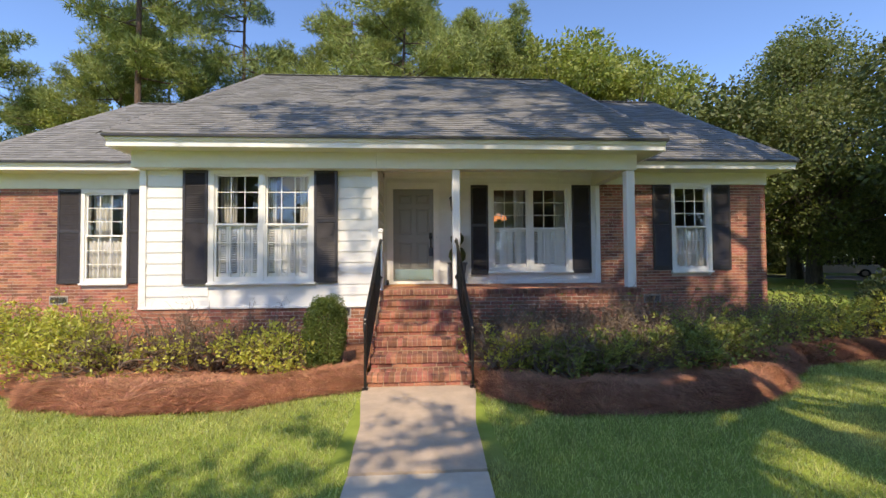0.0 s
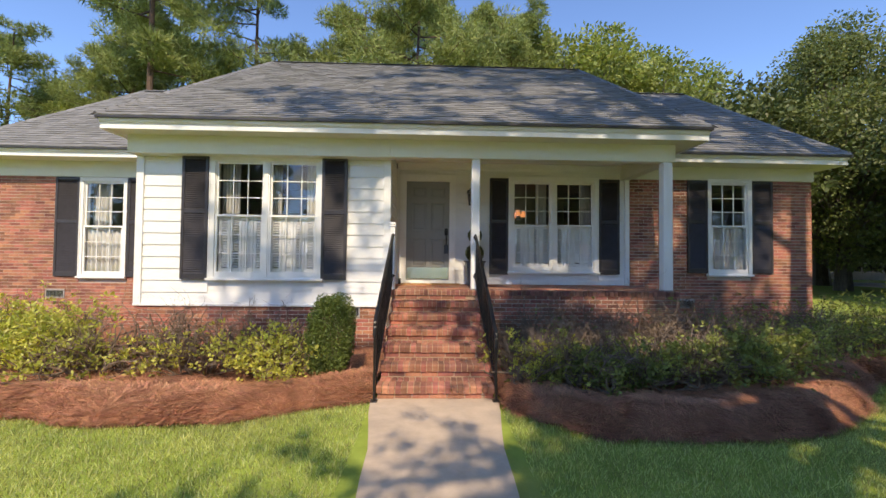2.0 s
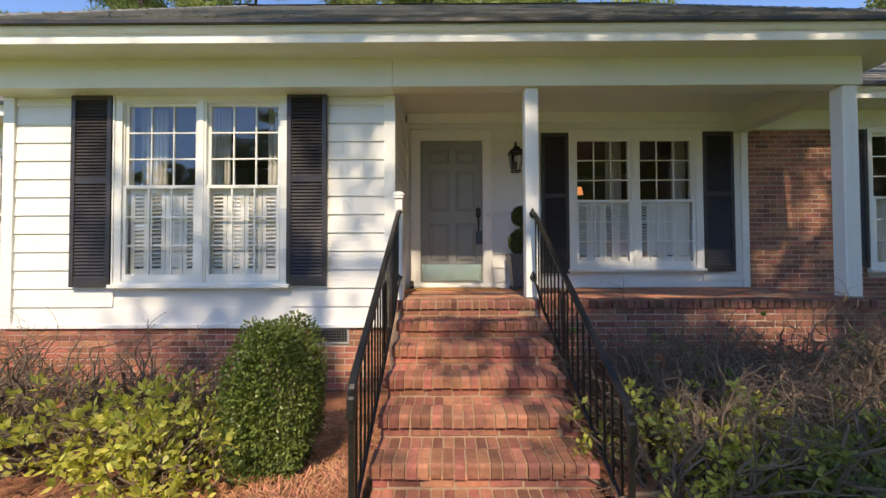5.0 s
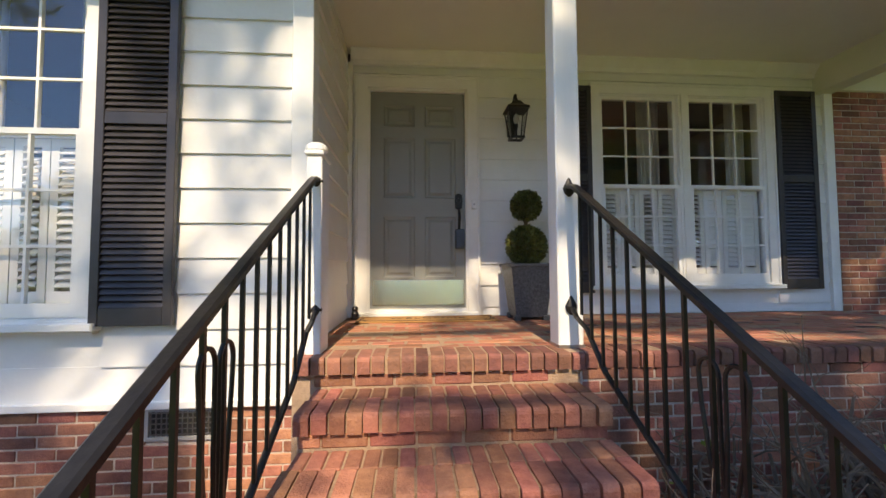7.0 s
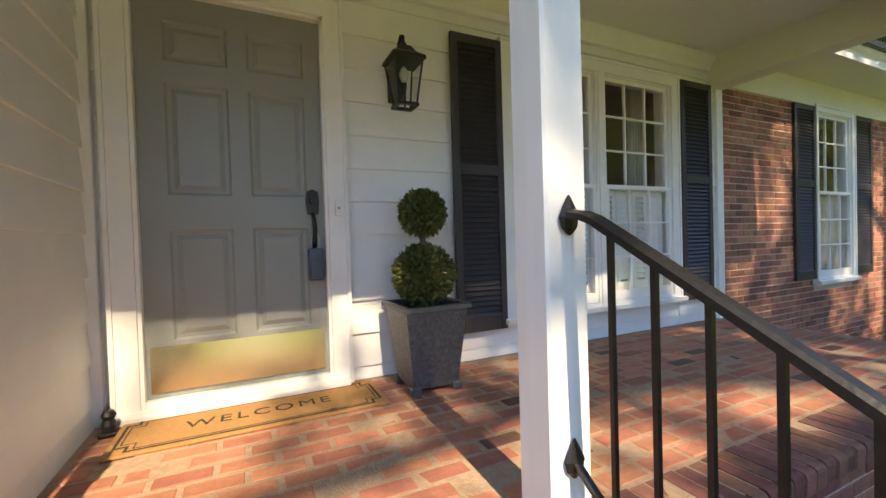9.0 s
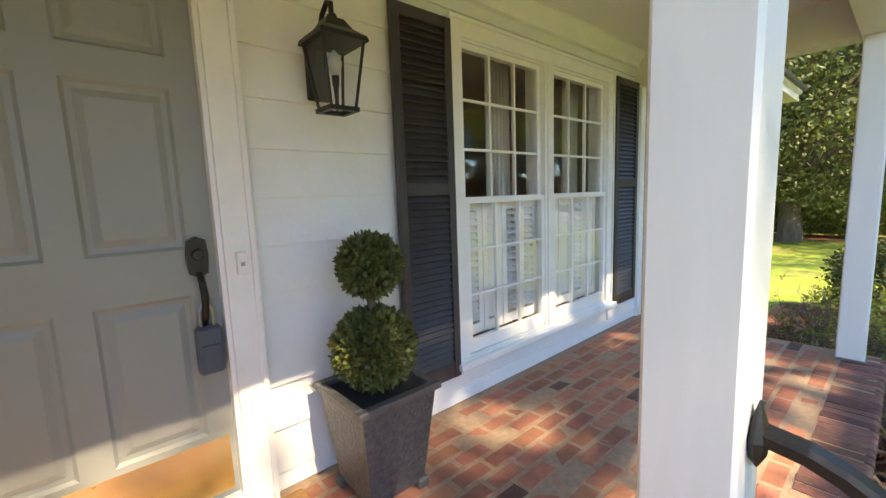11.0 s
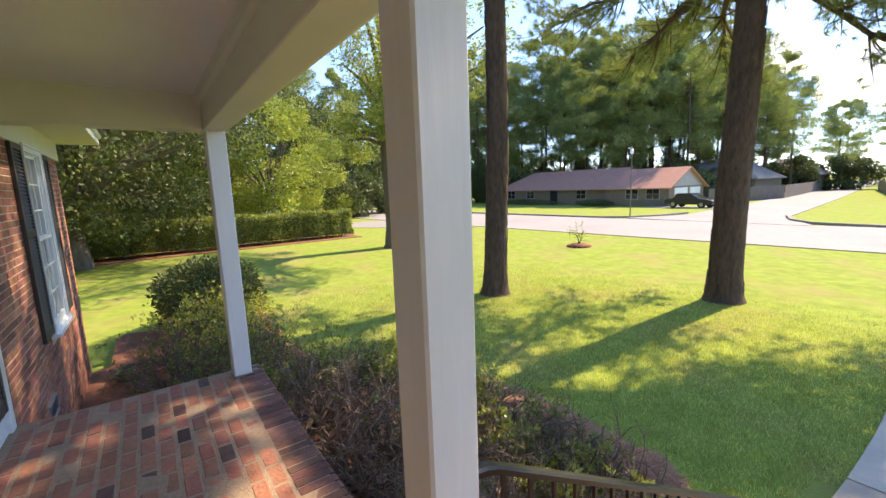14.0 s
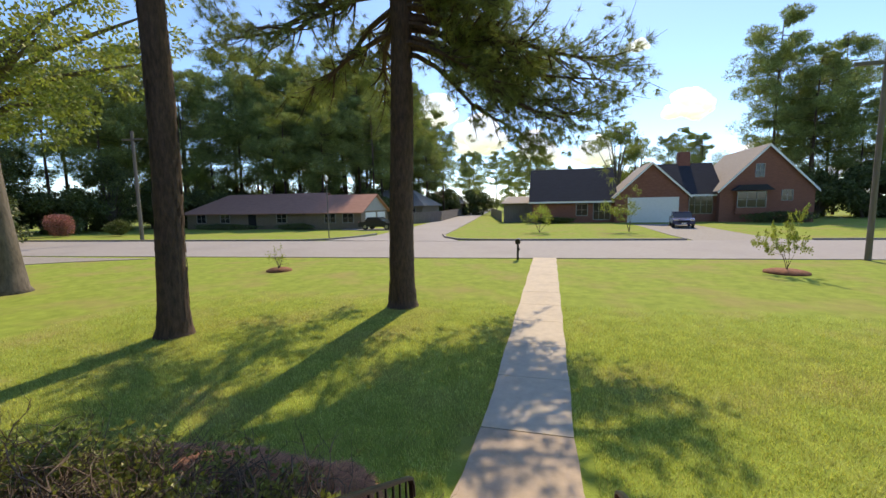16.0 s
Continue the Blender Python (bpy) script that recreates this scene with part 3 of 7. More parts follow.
def soffit_run(name, x0, x1, y_eave, y_wall, z, zt, ends=()):
    """Soffit board, fascia with a gutter-like crown, for an eave that faces -y."""
    bm = bx(x0, x1, y_eave + 0.03, y_wall, z, z + 0.02)
    tagged(part("soffit_" + name, bm, M_FRIEZE), "cream painted soffit under the eave", "soffit", kind="structure")
    bm = bmesh.new()
    prism(bm, [(y_eave + 0.03, z - 0.012), (y_eave + 0.012, z - 0.012), (y_eave + 0.012, z + 0.075), (y_eave - 0.012, z + 0.085), (y_eave - 0.03, z + 0.11), (y_eave - 0.03, zt), (y_eave + 0.03, zt)], "x", x0 - 0.01, x1 + 0.01)
    for side, ya, yb in ends:
        xs = (x1 - 0.02, x1 + 0.03) if side > 0 else (x0 - 0.03, x0 + 0.02)
        box(bm, *xs, ya, yb, z - 0.012, zt)
    tagged(part("trim_fascia_" + name, bm, M_TRIM), "white fascia board along the eave", "trim", kind="structure")


soffit_run("front", -5.60, 4.28, 6.80, 7.43, 3.69, 3.86, [(1, 6.83, 8.8), (-1, 6.83, 9.3)])
structure("soffit_front_end", bx(XP1, 4.26, 7.431, 8.79, 3.69, 3.71), M_FRIEZE, "cream painted soffit at the porch end", "soffit")
structure("soffit_front_left", bx(-5.58, XB0, 7.431, 9.25, 3.69, 3.71), M_FRIEZE, "cream painted soffit beside the bay", "soffit")
soffit_run("right", 4.30, 8.26, 8.30, YR, 3.70, 3.86, [(1, 8.33, 15.4)])
soffit_run("left", -10.25, -5.64, 8.80, YL, 3.70, 3.86, [(-1, 8.83, 15.4)])
structure("soffit_right_end", bx(XR1 - 0.02, 8.25, YR + 0.002, 15.4, 3.70, 3.72), M_FRIEZE, "cream painted soffit", "soffit")

# roofs: boarded hip shapes; shingle courses laid over the front slopes
def slope_panel(bm, pts, t=0.05):
    lo = [bm.verts.new(p) for p in pts]
    hi = [bm.verts.new((p[0], p[1], p[2] - t)) for p in pts]
    bm.faces.new(lo)
    bm.faces.new(hi[::-1])
    n = len(pts)
    for i in range(n):
        bm.faces.new((lo[i], lo[(i + 1) % n], hi[(i + 1) % n], hi[i]))


def roof(name, front, ridge, back, z0, zr, label):
    """front (xa, xb, y), ridge (xa, xb, y), back y."""
    fa, fb, fy = front
    ra, rb, ry = ridge
    bm = bmesh.new()
    slope_panel(bm, [(fa, fy, z0), (fb, fy, z0), (rb, ry, zr), (ra, ry, zr)])
    slope_panel(bm, [(fa, fy, z0), (ra, ry, zr), (fa, back, z0)])
    slope_panel(bm, [(fb, fy, z0), (fb, back, z0), (rb, ry, zr)])
    slope_panel(bm, [(fa, back, z0), (ra, ry, zr), (rb, ry, zr), (fb, back, z0)])
    ob = structure(name, bm, M_SHINGLE, label, "roof")
    # courses of tabs of uneven length on the front slope
    run = math.hypot(ry - fy, zr - z0)
    d = np.array([0, (ry - fy) / run, (zr - z0) / run])
    nrm = np.array([0, -d[2], d[1]])
    rng = np.random.default_rng(len(name))
    V = []
    step = 0.14
    for i in range(int(run / step)):
        s0, s1 = i * step - (0.02 if i == 0 else 0), (i + 1) * step + 0.015
        k0, k1 = max(s0, 0) / run, min(s1 / run, 1)
        xa, xb = fa + (ra - fa) * k0, fb + (rb - fb) * k0
        x = xa - rng.uniform(0, 0.2)
        while x < xb:
            w = rng.choice([0.10, 0.15, 0.2, 0.26, 0.32])
            a, b = max(x, xa), min(x + w, xb)
            x += w
            if b - a < 0.02:
                continue
            la = max(a, fa + (ra - fa) * k1)
            lb = min(b, fb + (rb - fb) * k1)
            lift = rng.choice([0.008, 0.012, 0.017])
            base = np.array([0, fy, z0])
            p = [base + d * s0 + nrm * (lift + 0.006), base + d * s1 + nrm * 0.004, base + d * s0 - nrm * 0.002]
            q0, q1 = np.array([a, 0, 0]), np.array([b, 0, 0])
            V += [p[0] + q0, p[0] + q1, p[1] + [lb, 0, 0], p[1] + [la, 0, 0]]
            V += [p[2] + q0, p[2] + q1, p[0] + q1, p[0] + q0]
    sh = new("shingles", quads_mesh("shingles", np.array(V), M_SHINGLE))
    sh.parent = ob
    tagged(sh, "weathered grey architectural shingles", kind="stuff")
    # ridge and hip caps
    for (p, q) in (((ra, ry, zr), (rb, ry, zr)), ((fa, fy, z0), (ra, ry, zr)), ((fb, fy, z0), (rb, ry, zr))):
        bm = bmesh.new()
        P, Q = Vector(p), Vector(q)
        n = int((Q - P).length / 0.22)
        for i in range(n):
            a, b = P.lerp(Q, i / n), P.lerp(Q, (i + 1.25) / n)
            t = (b - a).normalized()
            sd = t.cross(Vector((0, 0, 1))).normalized() * 0.12
            u = Vector((0, 0, 0.03))
            vs = [bm.verts.new(w) for w in (a + sd - u * 0.6, a + u * 1.5, a - sd - u * 0.6, b + sd - u, b + u, b - sd - u)]
            bm.faces.new((vs[0], vs[1], vs[4], vs[3]))
            bm.faces.new((vs[1], vs[2], vs[5], vs[4]))
        part("ridge_cap", bm, M_SHINGLE, ob)
    return ob


roof("roof_front", (-5.64, 4.32, 6.74), (-4.9, 3.95, 12.0), 16.0, 3.875, 7.28, "grey shingle roof with dappled tree shade")
roof("roof_right", (1.5, 8.30, 8.24), (3.0, 7.1, 12.0), 15.6, 3.875, 6.62, "grey shingle roof of the brick wing")
roof("roof_left", (-10.30, -2.0, 8.74), (-8.75, -4.0, 12.4), 15.6, 3.875, 6.50, "grey shingle roof of the brick wing")
for nm, x0, x1, y in (("front", -5.64, 4.32, 6.735), ("right", 4.33, 8.30, 8.235), ("left", -10.3, -5.66, 8.735)):
    tagged(part("trim_drip_edge_" + nm, bx(x0, x1, y - 0.012, y + 0.05, 3.832, 3.874), M_SHUT), "dark metal drip edge", "trim", kind="structure")


def porch_post(x0, x1, y0, y1, z0, z1, name="porch_post"):
    ob = empty(name, ((x0 + x1) / 2, (y0 + y1) / 2, z0))
    rel(ob, part("shaft", bx(x0, x1, y0, y1, z0 + 0.006, z1, bevel=0.008), M_POST, ob))
    rel(ob, part("base_flashing", bx(x0 - 0.004, x1 + 0.004, y0 - 0.004, y1 + 0.004, z0, z0 + 0.018), M_RIM, ob, "thin grey metal flashing"))
    return tagged(ob, "square white painted wooden porch post", "post", "porch posts")


porch_post(0.364, 0.51, 7.21, 7.36, ZP, 3.389)
porch_post(3.735, 3.90, 7.19, 7.345, ZP, 3.389)
newel = empty("newel_post", (-0.995, 7.25, ZP))
rel(newel, part("shaft", bx(-1.03, -0.945, 7.19, 7.39, ZP - 0.09, 2.20, bevel=0.006), M_POST, newel))
bm = bmesh.new()
box(bm, -1.04, -0.935, 7.175, 7.40, 2.20, 2.225, bevel=0.006)
lathe(bm, [(0.05, 2.225), (0.062, 2.24), (0.06, 2.262), (0.04, 2.278), (0.005, 2.284)], -0.9875, 7.25, 14)
rel(newel, part("cap", bm, M_POST, newel, "rounded white cap"))
tagged(newel, "short white newel post against the sided wall", "post")
# ---------------------------------------------------------------- windows, shutters, door
def ring(bm, x0, x1, z0, z1, w, y0, y1, wb=None):
    """A rectangular frame of four bars."""
    wb = wb or w
    box(bm, x0, x0 + w, y0, y1, z0, z1)
    box(bm, x1 - w, x1, y0, y1, z0, z1)
    box(bm, x0 + w, x1 - w, y0, y1, z1 - w, z1)
    box(bm, x0 + w, x1 - w, y0, y1, z0, z0 + wb)


def sash(parent, name, x0, x1, z0, z1, y, cols=3, rows=3, bar=0.015, stile=0.034, bottom=0.045):
    """A sash with its bars; each light is a pane of its own."""
    bm = bmesh.new()
    ring(bm, x0, x1, z0, z1, stile, y, y + 0.035, bottom)
    gx0, gx1, gz0, gz1 = x0 + stile, x1 - stile, z0 + bottom, z1 - stile
    for i in range(1, cols):
        c = gx0 + (gx1 - gx0) * i / cols
        box(bm, c - bar / 2, c + bar / 2, y + 0.004, y + 0.028, gz0, gz1)
    for j in range(1, rows):
        c = gz0 + (gz1 - gz0) * j / rows
        box(bm, gx0, gx1, y + 0.006, y + 0.026, c - bar / 2, c + bar / 2)
    s = part(name, bm, M_TRIM, parent, "white painted wooden sash")
    for i in range(cols):
        for j in range(rows):
            a, b = gx0 + (gx1 - gx0) * i / cols, gx0 + (gx1 - gx0) * (i + 1) / cols
            c, d = gz0 + (gz1 - gz0) * j / rows, gz0 + (gz1 - gz0) * (j + 1) / rows
            bm = bmesh.new()
            bm.faces.new([bm.verts.new(p) for p in ((a, y + 0.017, c), (b, y + 0.017, c), (b, y + 0.017, d), (a, y + 0.017, d))])
            g = part("pane", bm, M_GLASS, s)
            g.visible_shadow = False
    return s


def double_hung(parent, x0, x1, z0, z1, zm, y):
    sash(parent, "upper_sash", x0, x1, zm - 0.02, z1, y + 0.012)
    sash(parent, "lower_sash", x0, x1, z0, zm + 0.02, y - 0.022, bottom=0.075)


def window_unit(name, o, y, trim, units, zm, label):
    """A double-hung window or a pair of them in a cased opening, with a sill."""
    x0, x1, z0, z1 = o
    w = tagged(empty(name, ((x0 + x1) / 2, y, z0)), label, "window", kind="structure")
    bm = bmesh.new()
    ring(bm, x0 - trim, x1 + trim, z0 - 0.02, z1 + trim, trim + 0.012, y - 0.035, y + 0.03, 0.03)
    ring(bm, x0 - trim - 0.01, x1 + trim + 0.01, z0 - 0.02, z1 + trim + 0.015, 0.018, y - 0.047, y + 0.02, 0.02)
    ring(bm, x0, x1, z0, z1, 0.022, y - 0.01, y + 0.14)
    if units == 2:
        c = (x0 + x1) / 2
        box(bm, c - 0.055, c + 0.055, y - 0.03, y + 0.14, z0, z1)
        box(bm, c - 0.03, c + 0.03, y - 0.042, y + 0.03, z0, z1)
    rel(w, part("window_frame", bm, M_TRIM, w, "white moulded window casing"))
    bm = bx(x0 - trim - 0.03, x1 + trim + 0.03, y - 0.085, y + 0.05, z0 - 0.055, z0 - 0.012, bevel=0.006)
    box(bm, x0 - trim, x1 + trim, y - 0.03, y + 0.018, z0 - 0.075, z0 - 0.055)
    rel(w, part("window_sill", bm, M_TRIM, w, "white window sill with apron"))
    spans = [(x0 + 0.022, x1 - 0.022)] if units == 1 else [(x0 + 0.022, (x0 + x1) / 2 - 0.055), ((x0 + x1) / 2 + 0.055, x1 - 0.022)]
    before = set(w.children)
    for a, b in spans:
        double_hung(w, a, b, z0 + 0.022, z1 - 0.022, zm, y)
    for c in set(w.children) - before:
        rel(w, c)
    return w


window_unit("window_1", O_BAY, YB, 0.075, 2, 2.37, "paired white double-hung window with small panes")
window_unit("window_2", O_PORCH, YD, 0.075, 2, 2.39, "paired white double-hung window behind the porch")
window_unit("window_3", O_RW, YR, 0.05, 1, 2.42, "white double-hung window in the brick wall")
window_unit("window_4", O_LW, YL, 0.05, 1, 2.28, "white double-hung window in the brick wall")


def slat_mesh(w):
    bm = bmesh.new()
    prism(bm, [(-0.012, -0.016), (-0.008, -0.019), (0.012, 0.014), (0.009, 0.018)], "x", -w / 2, w / 2)
    return mesh_of("slat", bm, M_SHUT)


SLATS = {}


def shutter(x0, x1, z0, z1, y, mid=0.55, label="black louvred wooden shutter fixed beside a window", plain=False):
    """A fixed louvred shutter: stiles, three rails, rows of slats."""
    ob = empty("window_shutter", ((x0 + x1) / 2, y, z0))
    yf, yb = y - 0.035, y - 0.002
    st, zm = 0.05, z0 + (z1 - z0) * mid
    for a, b, nm in ((x0, x0 + st, "stile"), (x1 - st, x1, "stile")):
        rel(ob, part(nm, bx(a, b, yf, yb, z0, z1, bevel=0.003), M_SHUT, ob))
    for a, b in ((z0, z0 + 0.10), (zm - 0.035, zm + 0.035), (z1 - 0.06, z1)):
        rel(ob, part("rail", bx(x0 + st, x1 - st, yf + 0.002, yb, a, b, bevel=0.003), M_SHUT, ob))
    rel(ob, part("backing", bx(x0 + st, x1 - st, yb - 0.003, yb - 0.001, z0 + 0.1, z1 - 0.06), M_SHUT, ob))
    w = round(x1 - x0 - 2 * st, 3)
    if w not in SLATS:
        SLATS[w] = slat_mesh(w)
    for a, b in ((z0 + 0.10, zm - 0.035), (zm + 0.035, z1 - 0.06)):
        n = int((b - a) / 0.036)
        for i in range(n):
            s = new("slat", SLATS[w])
            s.parent = ob
            s.location = (0, y - 0.019 - ob.location.y, a + (b - a) * (i + 0.5) / n - z0)
    return tagged(ob, label, "shutter", "house shutters")


shutter(-4.645, -4.195, 1.26, 3.40, YB - 0.022)
shutter(-2.245, -1.805, 1.27, 3.41, YB - 0.022)
shutter(0.915, 1.315, 1.34, 3.39, YD - 0.022)
shutter(3.275, 3.715, 1.36, 3.40, YD - 0.022)
shutter(5.20, 5.645, 1.41, 3.415, YR)
shutter(6.615, 7.09, 1.41, 3.415, YR)
shutter(-8.44, -7.93, 1.20, 3.35, YL)
shutter(-6.91, -6.40, 1.20, 3.35, YL)

# front door
door = tagged(empty("door_1", (-0.40, YD, ZP)), "closed grey six-panel front door with brass kick plate", "door", kind="structure")
bm = bmesh.new()
x0, x1, z0, z1 = O_DOOR
ring(bm, x0 - 0.10, x1 + 0.10, z0 - 0.02, z1 + 0.10, 0.10, YD - 0.04, YD + 0.03, 0.005)
ring(bm, x0 - 0.115, x1 + 0.115, z0 - 0.02, z1 + 0.118, 0.02, YD - 0.055, YD + 0.02, 0.005)
box(bm, x0 - 0.008, x0 + 0.018, YD - 0.02, YD + 0.12, z0, z1)
box(bm, x1 - 0.018, x1 + 0.008, YD - 0.02, YD + 0.12, z0, z1)
box(bm, x0, x1, YD - 0.02, YD + 0.12, z1 - 0.018, z1)
rel(door, part("door_frame", bm, M_TRIM, door, "white moulded door casing"))
bm = bx(x0 - 0.09, x1 + 0.09, YD - 0.10, YD + 0.12, ZP, ZP + 0.045, bevel=0.008)
box(bm, x0, x1, YD - 0.01, YD + 0.10, ZP + 0.045, ZP + 0.075)
rel(door, part("threshold", bm, M_TRIM, door, "pale painted threshold"))
DX0, DX1, DZ0, DZ1, DY = x0 + 0.018, x1 - 0.018, ZP + 0.078, z1 - 0.018, YD + 0.03
PAN = []
for a, b in ((0.125, 0.425), (0.522, 0.822)):
    for c, d in ((0.29, 0.875), (1.055, 1.645), (1.755, 1.965)):
        PAN.append((DX0 + a, DX0 + b, DZ0 + c, DZ0 + d))
bm = bmesh.new()
wall_with_holes(bm, "x", DY, DY + 0.045, DX0, DX1, DZ0, DZ1, PAN)
rel(door, part("door_leaf", bm, M_DOOR, door))
for a, b, c, d in PAN:
    bm = bmesh.new()
    m = 0.03
    o = [(a, c), (b, c), (b, d), (a, d)]
    i1 = [(a + 0.012, c + 0.012), (b - 0.012, c + 0.012), (b - 0.012, d - 0.012), (a + 0.012, d - 0.012)]
    i2 = [(a + m, c + m), (b - m, c + m), (b - m, d - m), (a + m, d - m)]
    i3 = [(a + m + 0.025, c + m + 0.025), (b - m - 0.025, c + m + 0.025), (b - m - 0.025, d - m - 0.025), (a + m + 0.025, d - m - 0.025)]
    loops = [[bm.verts.new((u, yy, v)) for u, v in lp] for lp, yy in ((o, DY), (i1, DY + 0.012), (i2, DY + 0.014), (i3, DY + 0.004))]
    for p, q in zip(loops, loops[1:]):
        for k in range(4):
            bm.faces.new((p[k], p[(k + 1) % 4], q[(k + 1) % 4], q[k]))
    bm.faces.new(loops[-1])
    rel(door, part("panel", bm, M_DOOR, door))
KP = bmesh.new()
prism(KP, [(DY - 0.013, DZ0 + 0.03), (DY - 0.0005, DZ0 + 0.03), (DY - 0.0005, DZ0 + 0.265), (DY - 0.002, DZ0 + 0.265)], "x", DX0 + 0.02, DX1 - 0.02)
rel(door, part("kick_plate", KP, M_BRASS, door, "polished brass kick plate"))
for u in (DX0 + 0.035, -0.395, DX1 - 0.035):
    for v in (DZ0 + 0.043, DZ0 + 0.252):
        bm = bmesh.new()
        tube(bm, [(u, DY - 0.003, v), (u, DY - 0.007, v)], [0.006, 0.004], 8)
        rel(door, part("screw", bm, M_BRASS, door))
# handle set: plate, grip, thumb latch
HX = DX1 - 0.065
bm = bmesh.new()
prism(bm, [(HX - 0.032, 2.165), (HX, 2.150), (HX + 0.032, 2.165), (HX + 0.038, 2.235), (HX + 0.032, 2.295), (HX, 2.310), (HX - 0.032, 2.295), (HX - 0.038, 2.235)], "y", DY - 0.02, DY)
tube(bm, [(HX, DY - 0.02, 2.240), (HX, DY - 0.035, 2.240)], [0.022, 0.018], 12)
h = rel(door, part("door_handle", bm, M_IRON, door, "black iron handle set with deadbolt plate"))
bm = bmesh.new()
tube(bm, [(HX, DY - 0.015, 2.165), (HX, DY - 0.05, 2.135), (HX + 0.004, DY - 0.055, 2.075), (HX, DY - 0.045, 1.995), (HX, DY - 0.012, 1.965)], [0.012, 0.012, 0.014, 0.012, 0.014], 8)
g = part("grip", bm, M_IRON, h)
lock = empty("lock_box", (HX + 0.005, DY - 0.03, 1.870))
rel(lock, part("body", bx(HX - 0.04, HX + 0.05, DY - 0.062, DY - 0.004, 1.770, 1.960, bevel=0.01), M_PLASTIC, lock))
bm = bmesh.new()
tube(bm, [(HX - 0.018, DY - 0.035, 1.960), (HX - 0.018, DY - 0.035, 2.020), (HX - 0.006, DY - 0.035, 2.045), (HX + 0.014, DY - 0.035, 2.045), (HX + 0.026, DY - 0.035, 2.020), (HX + 0.026, DY - 0.035, 1.960)], 0.006, 8)
rel(lock, part("shackle", bm, M_RIM, lock, "steel shackle"))
rel(lock, part("keypad_cover", bx(HX - 0.03, HX + 0.04, DY - 0.068, DY - 0.061, 1.790, 1.890, bevel=0.004), M_PLASTIC, lock))
tagged(lock, "dark blue lock box hanging from the door handle", "lock box")
bell = empty("doorbell", (0.135, YD - 0.05, 2.20))
rel(bell, part("case", bx(0.115, 0.155, YD - 0.068, YD - 0.040, 2.15, 2.24, bevel=0.004), M_TRIM, bell))
rel(bell, part("button", bx(0.128, 0.142, YD - 0.073, YD - 0.067, 2.185, 2.20), M_RIM, bell))
tagged(bell, "small white doorbell on the door casing", "doorbell")


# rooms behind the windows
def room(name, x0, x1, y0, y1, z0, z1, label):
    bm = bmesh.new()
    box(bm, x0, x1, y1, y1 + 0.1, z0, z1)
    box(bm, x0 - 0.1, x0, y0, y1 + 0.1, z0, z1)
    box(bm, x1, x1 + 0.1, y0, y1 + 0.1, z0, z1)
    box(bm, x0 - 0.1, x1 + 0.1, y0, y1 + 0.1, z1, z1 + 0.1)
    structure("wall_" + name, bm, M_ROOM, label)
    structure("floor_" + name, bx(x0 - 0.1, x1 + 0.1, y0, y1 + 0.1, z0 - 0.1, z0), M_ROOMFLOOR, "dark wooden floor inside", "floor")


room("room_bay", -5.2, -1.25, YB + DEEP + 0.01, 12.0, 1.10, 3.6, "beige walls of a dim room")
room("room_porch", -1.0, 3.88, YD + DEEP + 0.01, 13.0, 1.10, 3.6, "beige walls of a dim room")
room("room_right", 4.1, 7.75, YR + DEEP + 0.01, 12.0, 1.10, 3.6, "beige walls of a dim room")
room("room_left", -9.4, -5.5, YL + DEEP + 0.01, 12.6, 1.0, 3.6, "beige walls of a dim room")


def cafe_shutters(x0, x1, z0, z1, y, panels, angles, group):
    """A row of white louvred half-height shutter panels inside a window."""
    ob = empty("cafe_shutters", ((x0 + x1) / 2, y, z0))
    w = (x1 - x0) / panels
    bm = bmesh.new()
    prism(bm, [(-0.029, -0.003), (0.029, -0.006), (0.029, 0.003), (-0.029, 0.006)], "x", -(w / 2 - 0.05), w / 2 - 0.05)
    me = mesh_of("louvre", bm, M_TRIM)
    for i in range(panels):
        a, b = x0 + w * i, x0 + w * (i + 1)
        bm = bmesh.new()
        ring(bm, a + 0.003, b - 0.003, z0, z1, 0.045, y, y + 0.025, 0.07)
        rel(ob, part("shutter_panel", bm, M_TRIM, ob))
        n = int((z1 - z0 - 0.12) / 0.046)
        for k in range(n):
            s = new("louvre", me)
            s.parent = ob
            s.matrix_basis = pose((a + b) / 2 - ob.location.x, 0.0125, 0.09 + (z1 - z0 - 0.14) * (k + 0.5) / n, angles[i % len(angles)])
    return tagged(ob, "white louvred half-height shutters inside a window", "shutters", group)


cafe_shutters(O_BAY[0] + 0.05, (O_BAY[0] + O_BAY[1]) / 2 - 0.05, 1.39, 2.35, YB + 0.055, 4, (48, 30, 74, 40), "inside shutters")
cafe_shutters((O_BAY[0] + O_BAY[1]) / 2 + 0.05, O_BAY[1] - 0.05, 1.39, 2.35, YB + 0.055, 4, (38, 68, 32, 45), "inside shutters")
cafe_shutters(O_PORCH[0] + 0.05, (O_PORCH[0] + O_PORCH[1]) / 2 - 0.05, 1.51, 2.37, YD + 0.055, 4, (42, 64, 25, 45), "inside shutters")
cafe_shutters((O_PORCH[0] + O_PORCH[1]) / 2 + 0.05, O_PORCH[1] - 0.05, 1.51, 2.37, YD + 0.055, 4, (32, 74, 55, 78), "inside shutters")


